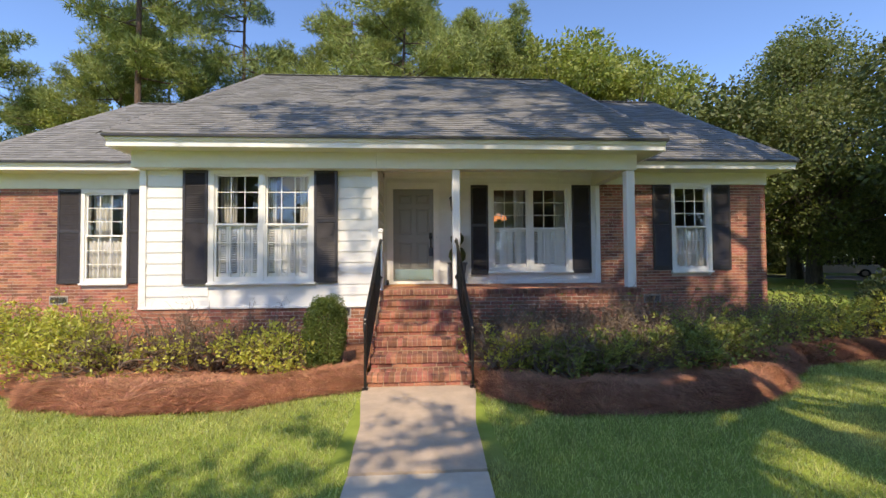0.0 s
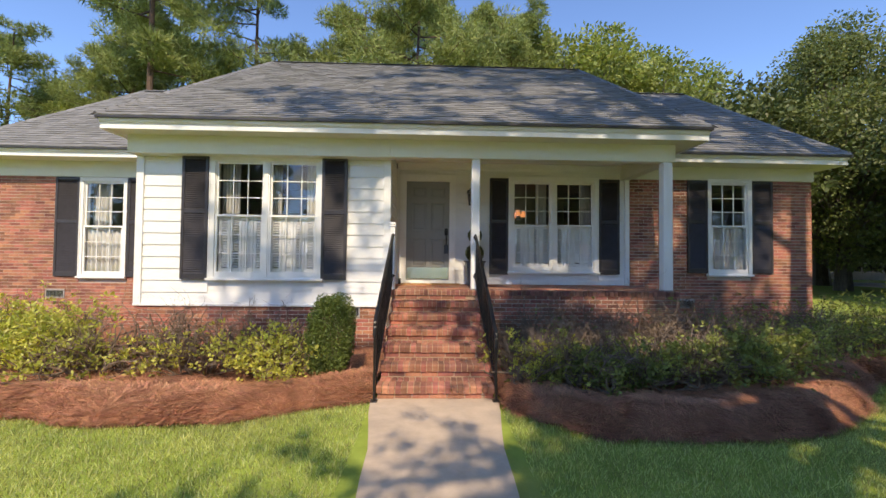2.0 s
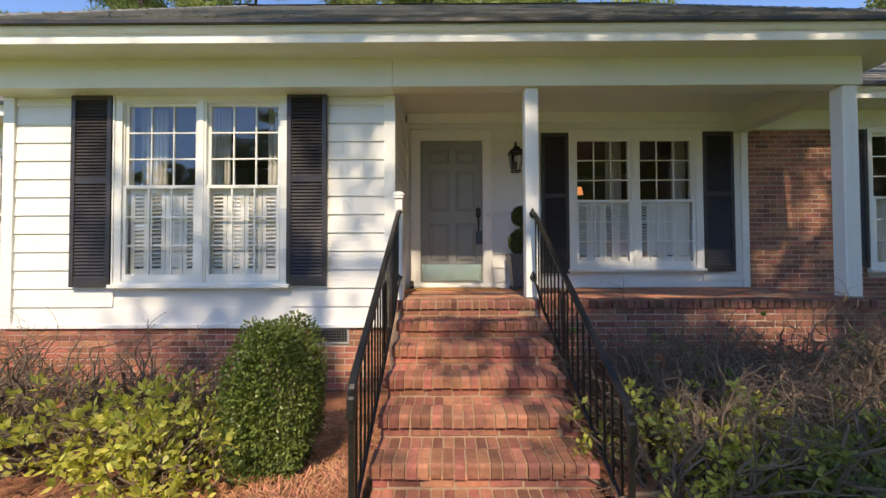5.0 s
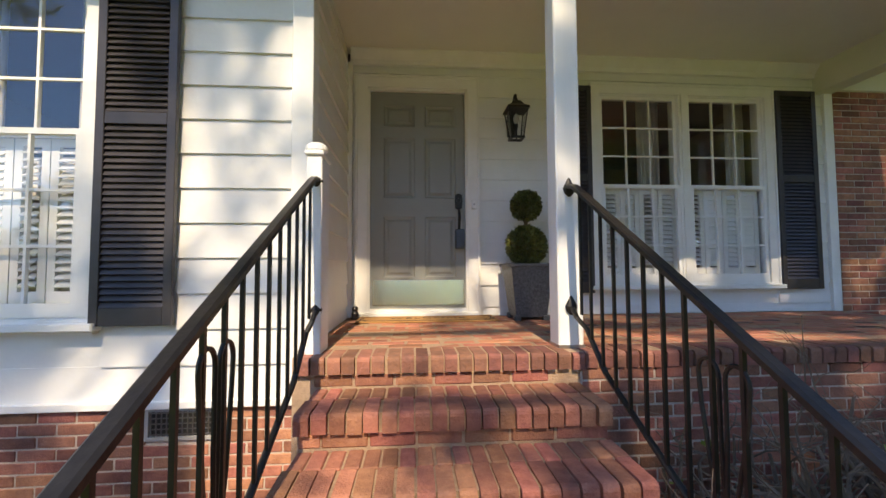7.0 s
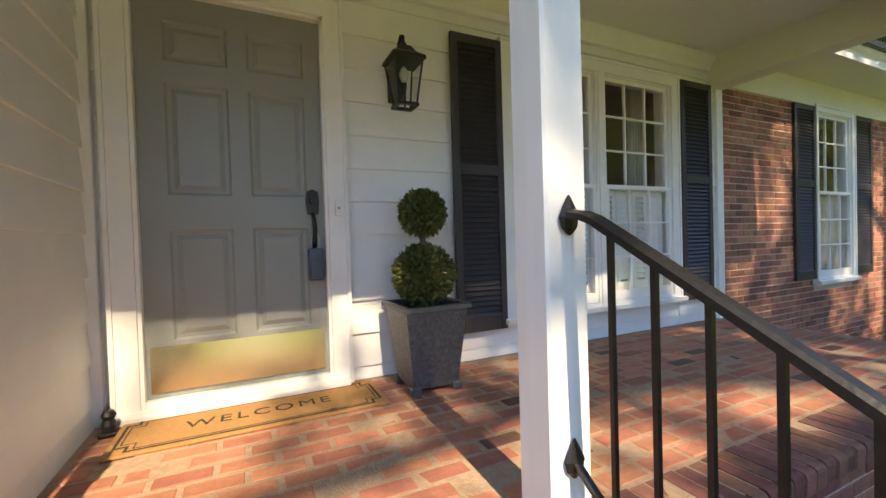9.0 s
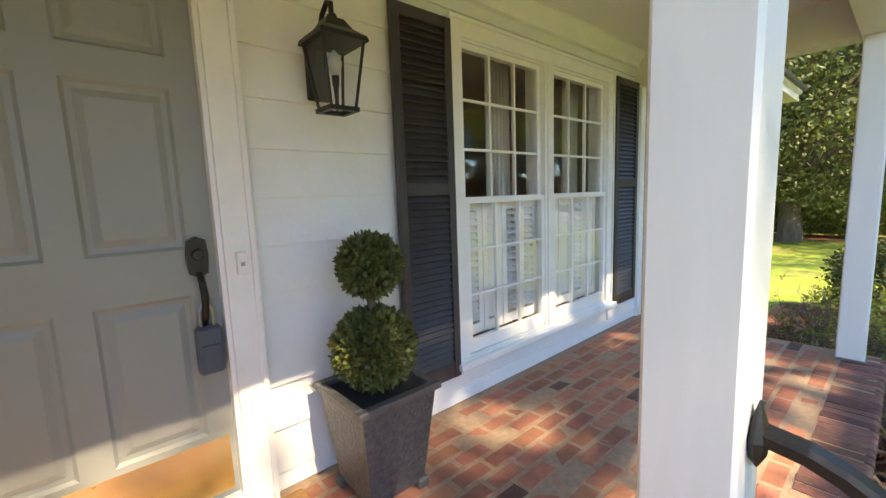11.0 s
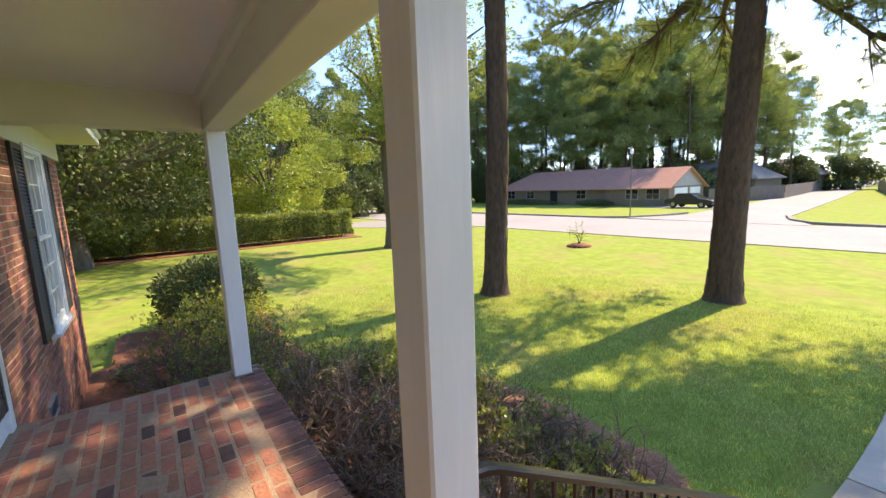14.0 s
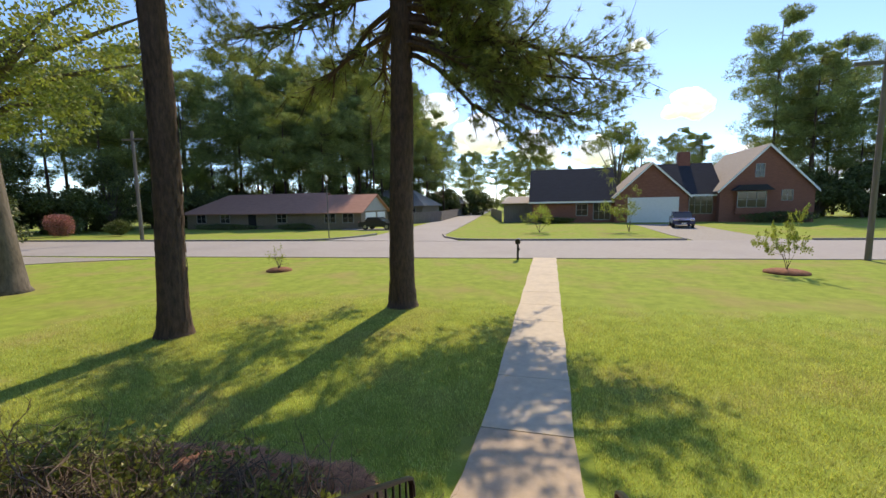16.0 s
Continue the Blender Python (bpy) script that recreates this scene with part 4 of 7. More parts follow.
def curtain(x0, x1, z0, z1, y, folds=6, label="white sheer curtain panel with soft folds", depth=0.03):
    """A hanging panel with uneven folds."""
    bm = bmesh.new()
    n = folds * 8
    rows = []
    for j in range(5):
        z = z0 + (z1 - z0) * j / 4
        k = 1 - 0.25 * j / 4
        row = []
        for i in range(n + 1):
            u = i / n
            row.append(bm.verts.new((x0 + (x1 - x0) * u, y + depth * k * math.sin(u * folds * 2 * math.pi + 0.6 * math.sin(u * 9)) , z)))
        rows.append(row)
    for a, b in zip(rows, rows[1:]):
        for i in range(n):
            bm.faces.new((a[i], a[i + 1], b[i + 1], b[i]))
    ob = part("curtain", bm, M_CURTAIN, smooth=True)
    mod = ob.modifiers.new("thick", 'SOLIDIFY')
    mod.thickness = 0.003
    rod = new("rod", bpy.data.meshes.new("rod"))
    bm = bmesh.new()
    tube(bm, [(x0 - 0.04, y, z1 - 0.01), (x1 + 0.04, y, z1 - 0.01)], 0.012, 8)
    bm.to_mesh(rod.data)
    bm.free()
    rod.data.materials.append(M_TRIM)
    rod.parent = ob
    return tagged(ob, label, "curtain", "window curtains")


for a, b in ((-4.12, -3.80), (-3.30, -3.05), (-2.60, -2.28)):
    curtain(a, b, 1.12, 3.42, YB + 0.30)
curtain(-3.75, -2.65, 1.2, 2.30, YB + 0.36, 12)
for a, b in ((1.98, 2.22), (3.0, 3.2)):
    curtain(a, b, 1.12, 3.42, YD + 0.30)
curtain(5.66, 6.60, 1.3, 2.40, YR + 0.085, 9, "white sheer half curtain across the lower window")
curtain(-7.88, -6.96, 1.15, 2.24, YL + 0.085, 9, "white sheer half curtain across the lower window")
curtain(-7.86, -7.45, 2.2, 3.34, YL + 0.26, 4)

# chandelier in the room behind the porch
ch = empty("chandelier", (1.75, 10.6, 2.95))
bm = bmesh.new()
tube(bm, [(1.75, 10.6, 3.6), (1.75, 10.6, 2.72)], [0.012, 0.02], 8)
rel(ch, part("stem", bm, M_BRASS, ch))
for k in range(5):
    a = 2 * math.pi * k / 5
    bm = bmesh.new()
    tube(bm, [(1.75, 10.6, 2.72), (1.75 + 0.16 * math.cos(a), 10.6 + 0.16 * math.sin(a), 2.66), (1.75 + 0.30 * math.cos(a), 10.6 + 0.30 * math.sin(a), 2.76)], 0.01, 6)
    arm = rel(ch, part("arm", bm, M_BRASS, ch))
    bm = bmesh.new()
    lathe(bm, [(0.075, 2.76), (0.05, 2.90)], 1.75 + 0.30 * math.cos(a), 10.6 + 0.30 * math.sin(a), 12)
    s = part("shade", bm, M_SHADE, ch, "lit amber lamp shade")
    rel(ch, s)
tagged(ch, "brass chandelier with small lit amber shades", "chandelier")
# ---------------------------------------------------------------- porch things
def bar(bm, pts, w, h):
    """A flat bar of width w (across x) and height h along points in the y, z plane at x."""
    rings = []
    for i, p in enumerate(pts):
        a, b = Vector(pts[max(i - 1, 0)]), Vector(pts[min(i + 1, len(pts) - 1)])
        d = (b - a).normalized()
        n = Vector((0, -d.z, d.y))
        if n.z < 0 and abs(n.z) > 0.3:
            n = -n
        if rings and n.dot(prev) < 0:
            n = -n
        prev = n
        P = Vector(p)
        X = Vector((w / 2, 0, 0))
        rings.append([bm.verts.new(q) for q in (P - X - n * h / 2, P + X - n * h / 2, P + X * 1.0 + n * h * 0.2, P + X * 0.6 + n * h / 2, P - X * 0.6 + n * h / 2, P - X * 1.0 + n * h * 0.2)])
    for a, b in zip(rings, rings[1:]):
        for k in range(6):
            bm.faces.new((a[k], a[(k + 1) % 6], b[(k + 1) % 6], b[k]))
    bm.faces.new(rings[0])
    bm.faces.new(rings[-1][::-1])


def railing(x, label, top0, top1):
    """An iron stair rail: moulded hand rail, lower rail, end post, balusters, a pair of looped scrolls."""
    ob = empty("stair_railing", (x, 4.94, 0))
    def ztop(y):
        return top1[1] + (y - top1[0]) * (top0[1] - top1[1]) / (top0[0] - top1[0])
    def zlow(y):
        return 0.215 + (y - 4.95) * 0.474 + max(0, y - 6.85) * 0.55
    bm = bmesh.new()
    bar(bm, [(x, 7.205, top0[1] + 0.025), (x, 7.14, top0[1] + 0.015), (x, *top0), (x, 6.4, ztop(6.4)), (x, 5.7, ztop(5.7)), (x, *top1), (x, 4.965, top1[1] - 0.04), (x, 4.935, top1[1] - 0.105), (x, 4.925, top1[1] - 0.205)], 0.045, 0.024)
    rel(ob, part("hand_rail", bm, M_IRON, ob, "worn black moulded hand rail"))
    bm = bmesh.new()
    bar(bm, [(x, 7.205, 1.37), (x, 7.12, 1.31), (x, 7.0, zlow(7.0)), (x, 6.8, zlow(6.8)), (x, 5.8, zlow(5.8)), (x, 4.95, zlow(4.95))], 0.026, 0.012)
    rel(ob, part("lower_rail", bm, M_IRON, ob))
    rel(ob, part("end_post", bx(x - 0.014, x + 0.014, 4.93, 4.958, 0.0, top1[1] - 0.055, bevel=0.002), M_IRON, ob))
    rel(ob, part("foot_plate", bx(x - 0.04, x + 0.04, 4.90, 4.985, 0.004, 0.016, bevel=0.002), M_IRON, ob))
    n = 18
    yc = 6.08
    for i in range(n):
        y = 7.06 - (7.06 - 5.06) * i / (n - 1)
        z0, z1 = zlow(y), ztop(y) - 0.01
        rel(ob, part("baluster", bx(x - 0.0065, x + 0.0065, y - 0.0065, y + 0.0065, z0, z1), M_IRON, ob))
    zt = ztop(yc) - 0.13
    for s in (-1, 1):
        bm = bmesh.new()
        loop = [(x, yc + s * (0.055 - 0.043 * math.cos(a)), zt - 0.05 + 0.05 * math.sin(a)) for a in np.linspace(0, math.pi, 9)]
        tube(bm, [(x, yc, zlow(yc) + 0.10), (x, yc + s * 0.006, zlow(yc) + 0.2), (x, yc + s * 0.012, zlow(yc) + 0.34)] + loop + [(x, yc + s * 0.09, zt - 0.14), (x, yc + s * 0.065, zlow(yc) + 0.28), (x, yc + s * 0.03, zlow(yc) + 0.13), (x, yc + s * 0.035, zlow(yc) + 0.095), (x, yc + s * 0.055, zlow(yc) + 0.085), (x, yc + s * 0.072, zlow(yc) + 0.10), (x, yc + s * 0.08, zlow(yc) + 0.13)], 0.007, 6)
        rel(ob, part("scroll", bm, M_IRON, ob))
    for z in (top0[1] + 0.02, 1.37):
        bm = bmesh.new()
        lathe(bm, [(0.008, -0.05), (0.035, -0.03), (0.045, 0.0), (0.03, 0.025), (0.012, 0.05), (0.004, 0.06)], 0, 0, 8)
        bmesh.ops.scale(bm, vec=(0.8, 0.35, 1.0), verts=bm.verts)
        bmesh.ops.translate(bm, vec=(x, 7.20, z - 0.005), verts=bm.verts)
        rel(ob, part("wall_bracket", bm, M_IRON, ob, "leaf-shaped iron bracket"))
    return tagged(ob, label, "railing", "stair railings")


railing(-0.975, "black wrought iron stair railing fixed to the newel post", (7.10, 2.045), (5.02, 0.955))
railing(0.435, "black wrought iron stair railing fixed to the porch post", (7.10, 2.02), (5.02, 0.825))

# wall lantern
LX, LY = 0.52, 8.66
lan = empty("wall_lantern", (LX, LY, 2.80))
rel(lan, part("back_plate", bx(LX - 0.05, LX + 0.05, YD - 0.045, YD - 0.024, 2.86, 3.08, bevel=0.006), M_IRON, lan))
bm = bmesh.new()
tube(bm, [(LX, YD - 0.04, 3.0), (LX, YD - 0.07, 3.10), (LX, 8.74, 3.19), (LX, 8.69, 3.225), (LX, LY, 3.21), (LX, LY, 3.16)], [0.011] * 6, 8)
rel(lan, part("arm", bm, M_IRON, lan))
bm = bmesh.new()
frustum(bm, LX, LY, 3.055, 3.075, 0.105, 0.105, 0.10, 0.10)
frustum(bm, LX, LY, 3.075, 3.105, 0.10, 0.10, 0.06, 0.06)
frustum(bm, LX, LY, 3.105, 3.145, 0.06, 0.06, 0.035, 0.035)
frustum(bm, LX, LY, 3.145, 3.17, 0.02, 0.02, 0.012, 0.012)
rel(lan, part("roof", bm, M_IRON, lan))
bm = bmesh.new()
def lerp_half(z):
    return 0.055 + (0.088 - 0.055) * (z - 2.80) / (3.055 - 2.80)
for sx, sy in ((-1, -1), (1, -1), (1, 1), (-1, 1)):
    bm = bmesh.new()
    tube(bm, [(LX + sx * 0.055, LY + sy * 0.055, 2.80), (LX + sx * 0.088, LY + sy * 0.088, 3.055)], 0.0065, 4)
    rel(lan, part("corner_bar", bm, M_IRON, lan))
bm = bmesh.new()
box(bm, LX - 0.066, LX + 0.066, LY - 0.066, LY - 0.045, 2.785, 2.803)
box(bm, LX - 0.066, LX + 0.066, LY + 0.045, LY + 0.066, 2.785, 2.803)
box(bm, LX - 0.066, LX - 0.045, LY - 0.045, LY + 0.045, 2.785, 2.803)
box(bm, LX + 0.045, LX + 0.066, LY - 0.045, LY + 0.045, 2.785, 2.803)
rel(lan, part("base_frame", bm, M_IRON, lan))
for k in range(4):
    bm = bmesh.new()
    a0, a1 = 0.053, 0.086
    q = [(-a0, -a0, 2.805), (a0, -a0, 2.805), (a1, -a1, 3.05), (-a1, -a1, 3.05)]
    R = Matrix.Rotation(math.pi / 2 * k, 3, 'Z')
    bm.faces.new([bm.verts.new(Vector((LX, LY, 0)) + R @ Vector(p)) for p in q])
    g = rel(lan, part("glass_pane", bm, M_LAMPGLASS, lan, "seeded clear glass"))
    g.visible_shadow = False
bm = bmesh.new()
tube(bm, [(LX, LY, 2.79), (LX, LY, 2.89)], [0.006, 0.012], 8)
lathe(bm, [(0.014, 2.89), (0.016, 2.93)], LX, LY, 10)
rel(lan, part("lamp_holder", bm, M_IRON, lan))
bm = bmesh.new()
lathe(bm, [(0.013, 2.93), (0.028, 2.965), (0.03, 2.985), (0.022, 3.01), (0.006, 3.03)], LX, LY, 12)
rel(lan, part("bulb", bm, M_BULB, lan, "pale unlit bulb", True))
tagged(lan, "black metal wall lantern with seeded glass", "lantern")

# planter with a double-ball topiary
PX, PY = 0.575, 8.575
pot = empty("planter", (PX, PY, ZP))
bm = bmesh.new()
frustum(bm, PX, PY, ZP + 0.03, 1.60, 0.135, 0.135, 0.185, 0.185)
rel(pot, part("body", bm, M_STONEPOT, pot))
bm = bmesh.new()
for (a, b, c, d) in ((-0.205, 0.205, -0.205, -0.165), (-0.205, 0.205, 0.165, 0.205), (-0.205, -0.165, -0.165, 0.165), (0.165, 0.205, -0.165, 0.165)):
    box(bm, PX + a, PX + b, PY + c, PY + d, 1.595, 1.625, bevel=0.004)
rel(pot, part("rim", bm, M_POTRIM, pot, "flat grey rim"))
for sx in (-1, 1):
    for sy in (-1, 1):
        cx, cy = PX + sx * 0.125, PY + sy * 0.125
        rel(pot, part("foot", bx(cx - 0.03, cx + 0.03, cy - 0.03, cy + 0.03, ZP, ZP + 0.045, bevel=0.006), M_POTRIM, pot))
rel(pot, part("soil", bx(PX - 0.17, PX + 0.17, PY - 0.17, PY + 0.17, 1.56, 1.601), M_DARK, pot, "dark soil"))
tagged(pot, "tall tapered square planter of hammered grey stone", "planter")


def leaf_ball(rng, c, r, n, size):
    d = unit(rng.normal(0, 1, (n, 3)))
    rad = r * rng.uniform(0.80, 1.06, (n, 1))
    pts = np.array(c) + d * rad
    return leaf_cards(rng, pts, d, size, size * 0.62, 0.75)


topi = empty("topiary", (PX, PY, 1.60))
bm = bmesh.new()
tube(bm, [(PX, PY, 1.59), (PX + 0.004, PY, 1.8), (PX - 0.003, PY, 1.98), (PX, PY, 2.12)], [0.022, 0.02, 0.019, 0.017], 8)
rel(topi, part("stem", bm, M_TWIG, topi, "thin brown stem"))
rng = np.random.default_rng(5)
for nm, c, r, n in (("lower_ball", (PX, PY, 1.785), 0.166, 5200), ("upper_ball", (PX, PY, 2.148), 0.124, 3300)):
    bm = bmesh.new()
    bmesh.ops.create_icosphere(bm, subdivisions=3, radius=r * 0.83)
    for v in bm.verts:
        v.co *= 1 + 0.06 * noise.noise(v.co * 20)
    bmesh.ops.translate(bm, vec=c, verts=bm.verts)
    core = rel(topi, part(nm, bm, M_TOPI, topi, "clipped ball of small leaves"))
    lv = new("leaves", quads_mesh("leaves", leaf_ball(rng, c, r, n, 0.030), M_TOPI))
    lv.parent = core
    tagged(lv, kind="stuff")
tagged(topi, "clipped double-ball topiary growing in the planter", "topiary")

# coir door mat with lettering
MX0, MX1, MY0, MY1 = -0.93, 0.29, 8.40, 8.80
mat_ = empty("door_mat", ((MX0 + MX1) / 2, (MY0 + MY1) / 2, ZP))
rel(mat_, part("coir", bx(MX0, MX1, MY0, MY1, ZP + 0.002, ZP + 0.016, bevel=0.004), M_COIR, mat_))
bm = bmesh.new()
zz0, zz1 = ZP + 0.0162, ZP + 0.0172
for off, w in ((0.025, 0.012), (0.048, 0.005)):
    c = 0.06
    a, b, d, e = MX0 + off, MX1 - off, MY0 + off, MY1 - off
    box(bm, a + c, b - c, d, d + w, zz0, zz1)
    box(bm, a + c, b - c, e - w, e, zz0, zz1)
    box(bm, a, a + w, d + c, e - c, zz0, zz1)
    box(bm, b - w, b, d + c, e - c, zz0, zz1)
    for x, y in ((a, d), (a, e - c), (b - c, d), (b - c, e - c)):
        sx = x + c - w if x == a else x
        sy = y + c - w if y == d else y
        box(bm, sx, sx + w, y, y + c, zz0, zz1 - 0.0002)
        box(bm, x, x + c, sy, sy + w, zz0, zz1 - 0.0003)
rel(mat_, part("border", bm, M_BLACKPRINT, mat_, "black printed double border"))
cu = bpy.data.curves.new("lettering", 'FONT')
cu.body, cu.size, cu.align_x, cu.align_y, cu.extrude, cu.space_character = "WELCOME", 0.12, 'CENTER', 'CENTER', 0.0006, 1.25
tmp = bpy.data.objects.new("lettering", cu)
scene.collection.objects.link(tmp)
me = bpy.data.meshes.new_from_object(tmp.evaluated_get(bpy.context.evaluated_depsgraph_get()))
bpy.data.objects.remove(tmp)
me.materials.clear()
me.materials.append(M_BLACKPRINT)
lt = new("lettering", me)
lt.parent = mat_
lt.location = (0.0, 0.0, 0.0172)
lt["label"] = "black printed word of greeting"
tagged(mat_, "tan coir door mat reading WELCOME with black border", "door mat")

# little iron door stop at the foot of the casing
ds = empty("door_stop", (-0.965, 8.70, ZP))
rel(ds, part("base", bx(-1.0, -0.93, 8.665, 8.735, ZP, ZP + 0.02, bevel=0.004), M_IRON, ds))
bm = bmesh.new()
lathe(bm, [(0.028, ZP + 0.02), (0.032, ZP + 0.05), (0.022, ZP + 0.075), (0.03, ZP + 0.095), (0.02, ZP + 0.115), (0.004, ZP + 0.12)], -0.965, 8.70, 10)
rel(ds, part("knob", bm, M_IRON, ds))
tagged(ds, "small black iron door stop beside the threshold", "door stop")


def vent(x0, x1, z0, z1, y):
    ob = empty("foundation_vent", ((x0 + x1) / 2, y, z0))
    bm = bmesh.new()
    ring(bm, x0, x1, z0, z1, 0.02, y - 0.006, y + 0.02)
    rel(ob, part("frame", bm, M_FARTRIM, ob))
    # near-black plate stands in for the shaded opening behind the grille
    rel(ob, part("recess", bx(x0 + 0.02, x1 - 0.02, y + 0.0094, y + 0.0106, z0 + 0.02, z1 - 0.02), M_DARK, ob))
    bm = bmesh.new()
    n = 14
    for i in range(1, n):
        c = x0 + (x1 - x0) * i / n
        box(bm, c - 0.003, c + 0.003, y + 0.002, y + 0.008, z0 + 0.02, z1 - 0.02)
    for i in range(1, 6):
        c = z0 + (z1 - z0) * i / 6
        box(bm, x0 + 0.02, x1 - 0.02, y + 0.003, y + 0.009, c - 0.003, c + 0.003)
    rel(ob, part("grille", bm, M_RIM, ob, "metal grid"))
    return tagged(ob, "small metal grid vent in the brick foundation", "vent", "foundation vents")


vent(-1.96, -1.56, 0.62, 0.80, YB)
vent(-8.60, -8.20, 0.74, 0.92, YL - 0.006)
vent(4.95, 5.35, 0.66, 0.84, YR - 0.006)

# ---------------------------------------------------------------- beds and shrubs
def edge_at(x, pts):
    for (x0, y0), (x1, y1) in zip(pts, pts[1:]):
        if x0 <= x <= x1:
            k = (x - x0) / (x1 - x0)
            k = k * k * (3 - 2 * k) * 0.5 + k * 0.5
            return y0 + (y1 - y0) * k
    return pts[-1][1]


L_EDGE = [(-11.5, 6.6), (-8.0, 6.5), (-6.6, 6.1), (-5.7, 5.25), (-4.8, 4.62), (-3.6, 4.32), (-2.45, 4.42), (-1.55, 4.85), (-1.02, 5.05)]
R_EDGE = [(0.47, 4.9), (0.85, 4.4), (1.4, 4.02), (2.65, 3.95), (3.6, 4.15), (4.55, 4.62), (5.2, 5.3), (6.0, 5.8), (7.5, 6.0), (10.0, 5.9)]


def mound(x, y, yf):
    """Height of the straw: a rolled, lumpy front edge, lower behind."""
    d = max(y - yf, 0.0)
    h = 0.19 * min(1, d / 0.26) ** 0.5 - 0.09 * min(1, max(0, (d - 0.40) / 0.7))
    return h + 0.05 * noise.noise((x * 2.2, y * 2.2, 1)) + 0.03 * noise.noise((x * 6, y * 6, 4))


def bed(name, edge, back, x0, x1):
    """A mounded bed of pine straw: rolled front edge, then nearly level to the wall."""
    bm = bmesh.new()
    nx, nv = int((x1 - x0) / 0.12), 26
    rows = []
    for i in range(nx + 1):
        x = x0 + (x1 - x0) * i / nx
        yf, yb = edge_at(x, edge), back(x)
        row = []
        for j in range(nv + 1):
            k = (j / nv) ** 1.7
            y = yf + (yb - yf) * k
            h = mound(x, y, yf) if j else -0.06
            row.append(bm.verts.new((x, y + (0.03 * noise.noise((x * 4, 0, 7)) if j < 4 else 0), h)))
        rows.append(row)
    for a, b in zip(rows, rows[1:]):
        for j in range(nv):
            bm.faces.new((a[j], b[j], b[j + 1], a[j + 1]))
    ob = tagged(part(name, bm, M_STRAW, smooth=True), "mounded planting bed of reddish pine straw", "planting bed", kind="structure")
    rng = np.random.default_rng(len(name))
    n = 90000
    xs = rng.uniform(x0, x1, n)
    yf = np.array([edge_at(x, edge) for x in xs])
    yb = np.array([min(back(x), f + 2.0) for x, f in zip(xs, yf)])
    ys = yf - 0.03 + (yb - yf) * rng.uniform(0, 1, n) ** 1.9
    h = np.array([mound(x, y, f) for x, y, f in zip(xs, ys, yf)]) + rng.uniform(-0.01, 0.035, n)
    P = np.stack([xs, ys, h], 1)
    # the straw lies in swaths, each with a drift of its own
    a = np.array([4.5 * noise.noise((x * 1.6, y * 1.6, 11)) for x, y in zip(xs, ys)]) + rng.normal(0, 0.6, n)
    d = np.stack([np.cos(a), np.sin(a), rng.normal(0, 0.16, n)], 1)
    s = unit(np.cross(d, np.array([[0, 0, 1.0]]))) * 0.0034
    ln = rng.uniform(0.10, 0.24, (n, 1))
    V = np.stack([P - d * ln / 2 - s, P - d * ln / 2 + s, P + d * ln / 2 + np.array([[0, 0, -0.012]])], 1).reshape(-1, 3)
    st = new("pine_straw", quads_mesh("pine_straw", V, M_NEEDLE, 3))
    tagged(st, "loose dry reddish pine needles", "pine straw", kind="stuff")


bed("bed_left", L_EDGE, lambda x: YB + 0.03 if x > XB0 else YL + 0.03, -11.0, -0.99)
bed("bed_right", R_EDGE, lambda x: N0 + 0.06 if x < XP1 else (YR + 0.03 if x < XR1 else 8.6), 0.45, 9.9)


def grow_stem(bm, rng, p, d, length, r, depth, tips, bend=0.35, seg=5):
    """A crooked stem that forks; collects its tips with their directions."""
    n = 5
    pts, rad = [Vector(p)], [r]
    d = Vector(d).normalized()
    for i in range(n):
        d = (d + Vector(rng.normal(0, bend, 3))).normalized()
        if d.z < -0.15:
            d.z *= -0.3
        pts.append(pts[-1] + d * length / n)
        rad.append(r * (1 - 0.65 * (i + 1) / n))
    tube(bm, pts, rad, seg, cap=False)
    if depth > 0:
        for k in range(rng.integers(2, 4)):
            i = rng.integers(2, n + 1)
            dd = (d + Vector(rng.normal(0, 0.6, 3))).normalized()
            grow_stem(bm, rng, pts[i], dd, length * rng.uniform(0.45, 0.7), rad[i] * 0.8, depth - 1, tips, bend, max(3, seg - 1))
    tips.append((pts[-1], d))
    tips.append((pts[-2], d))


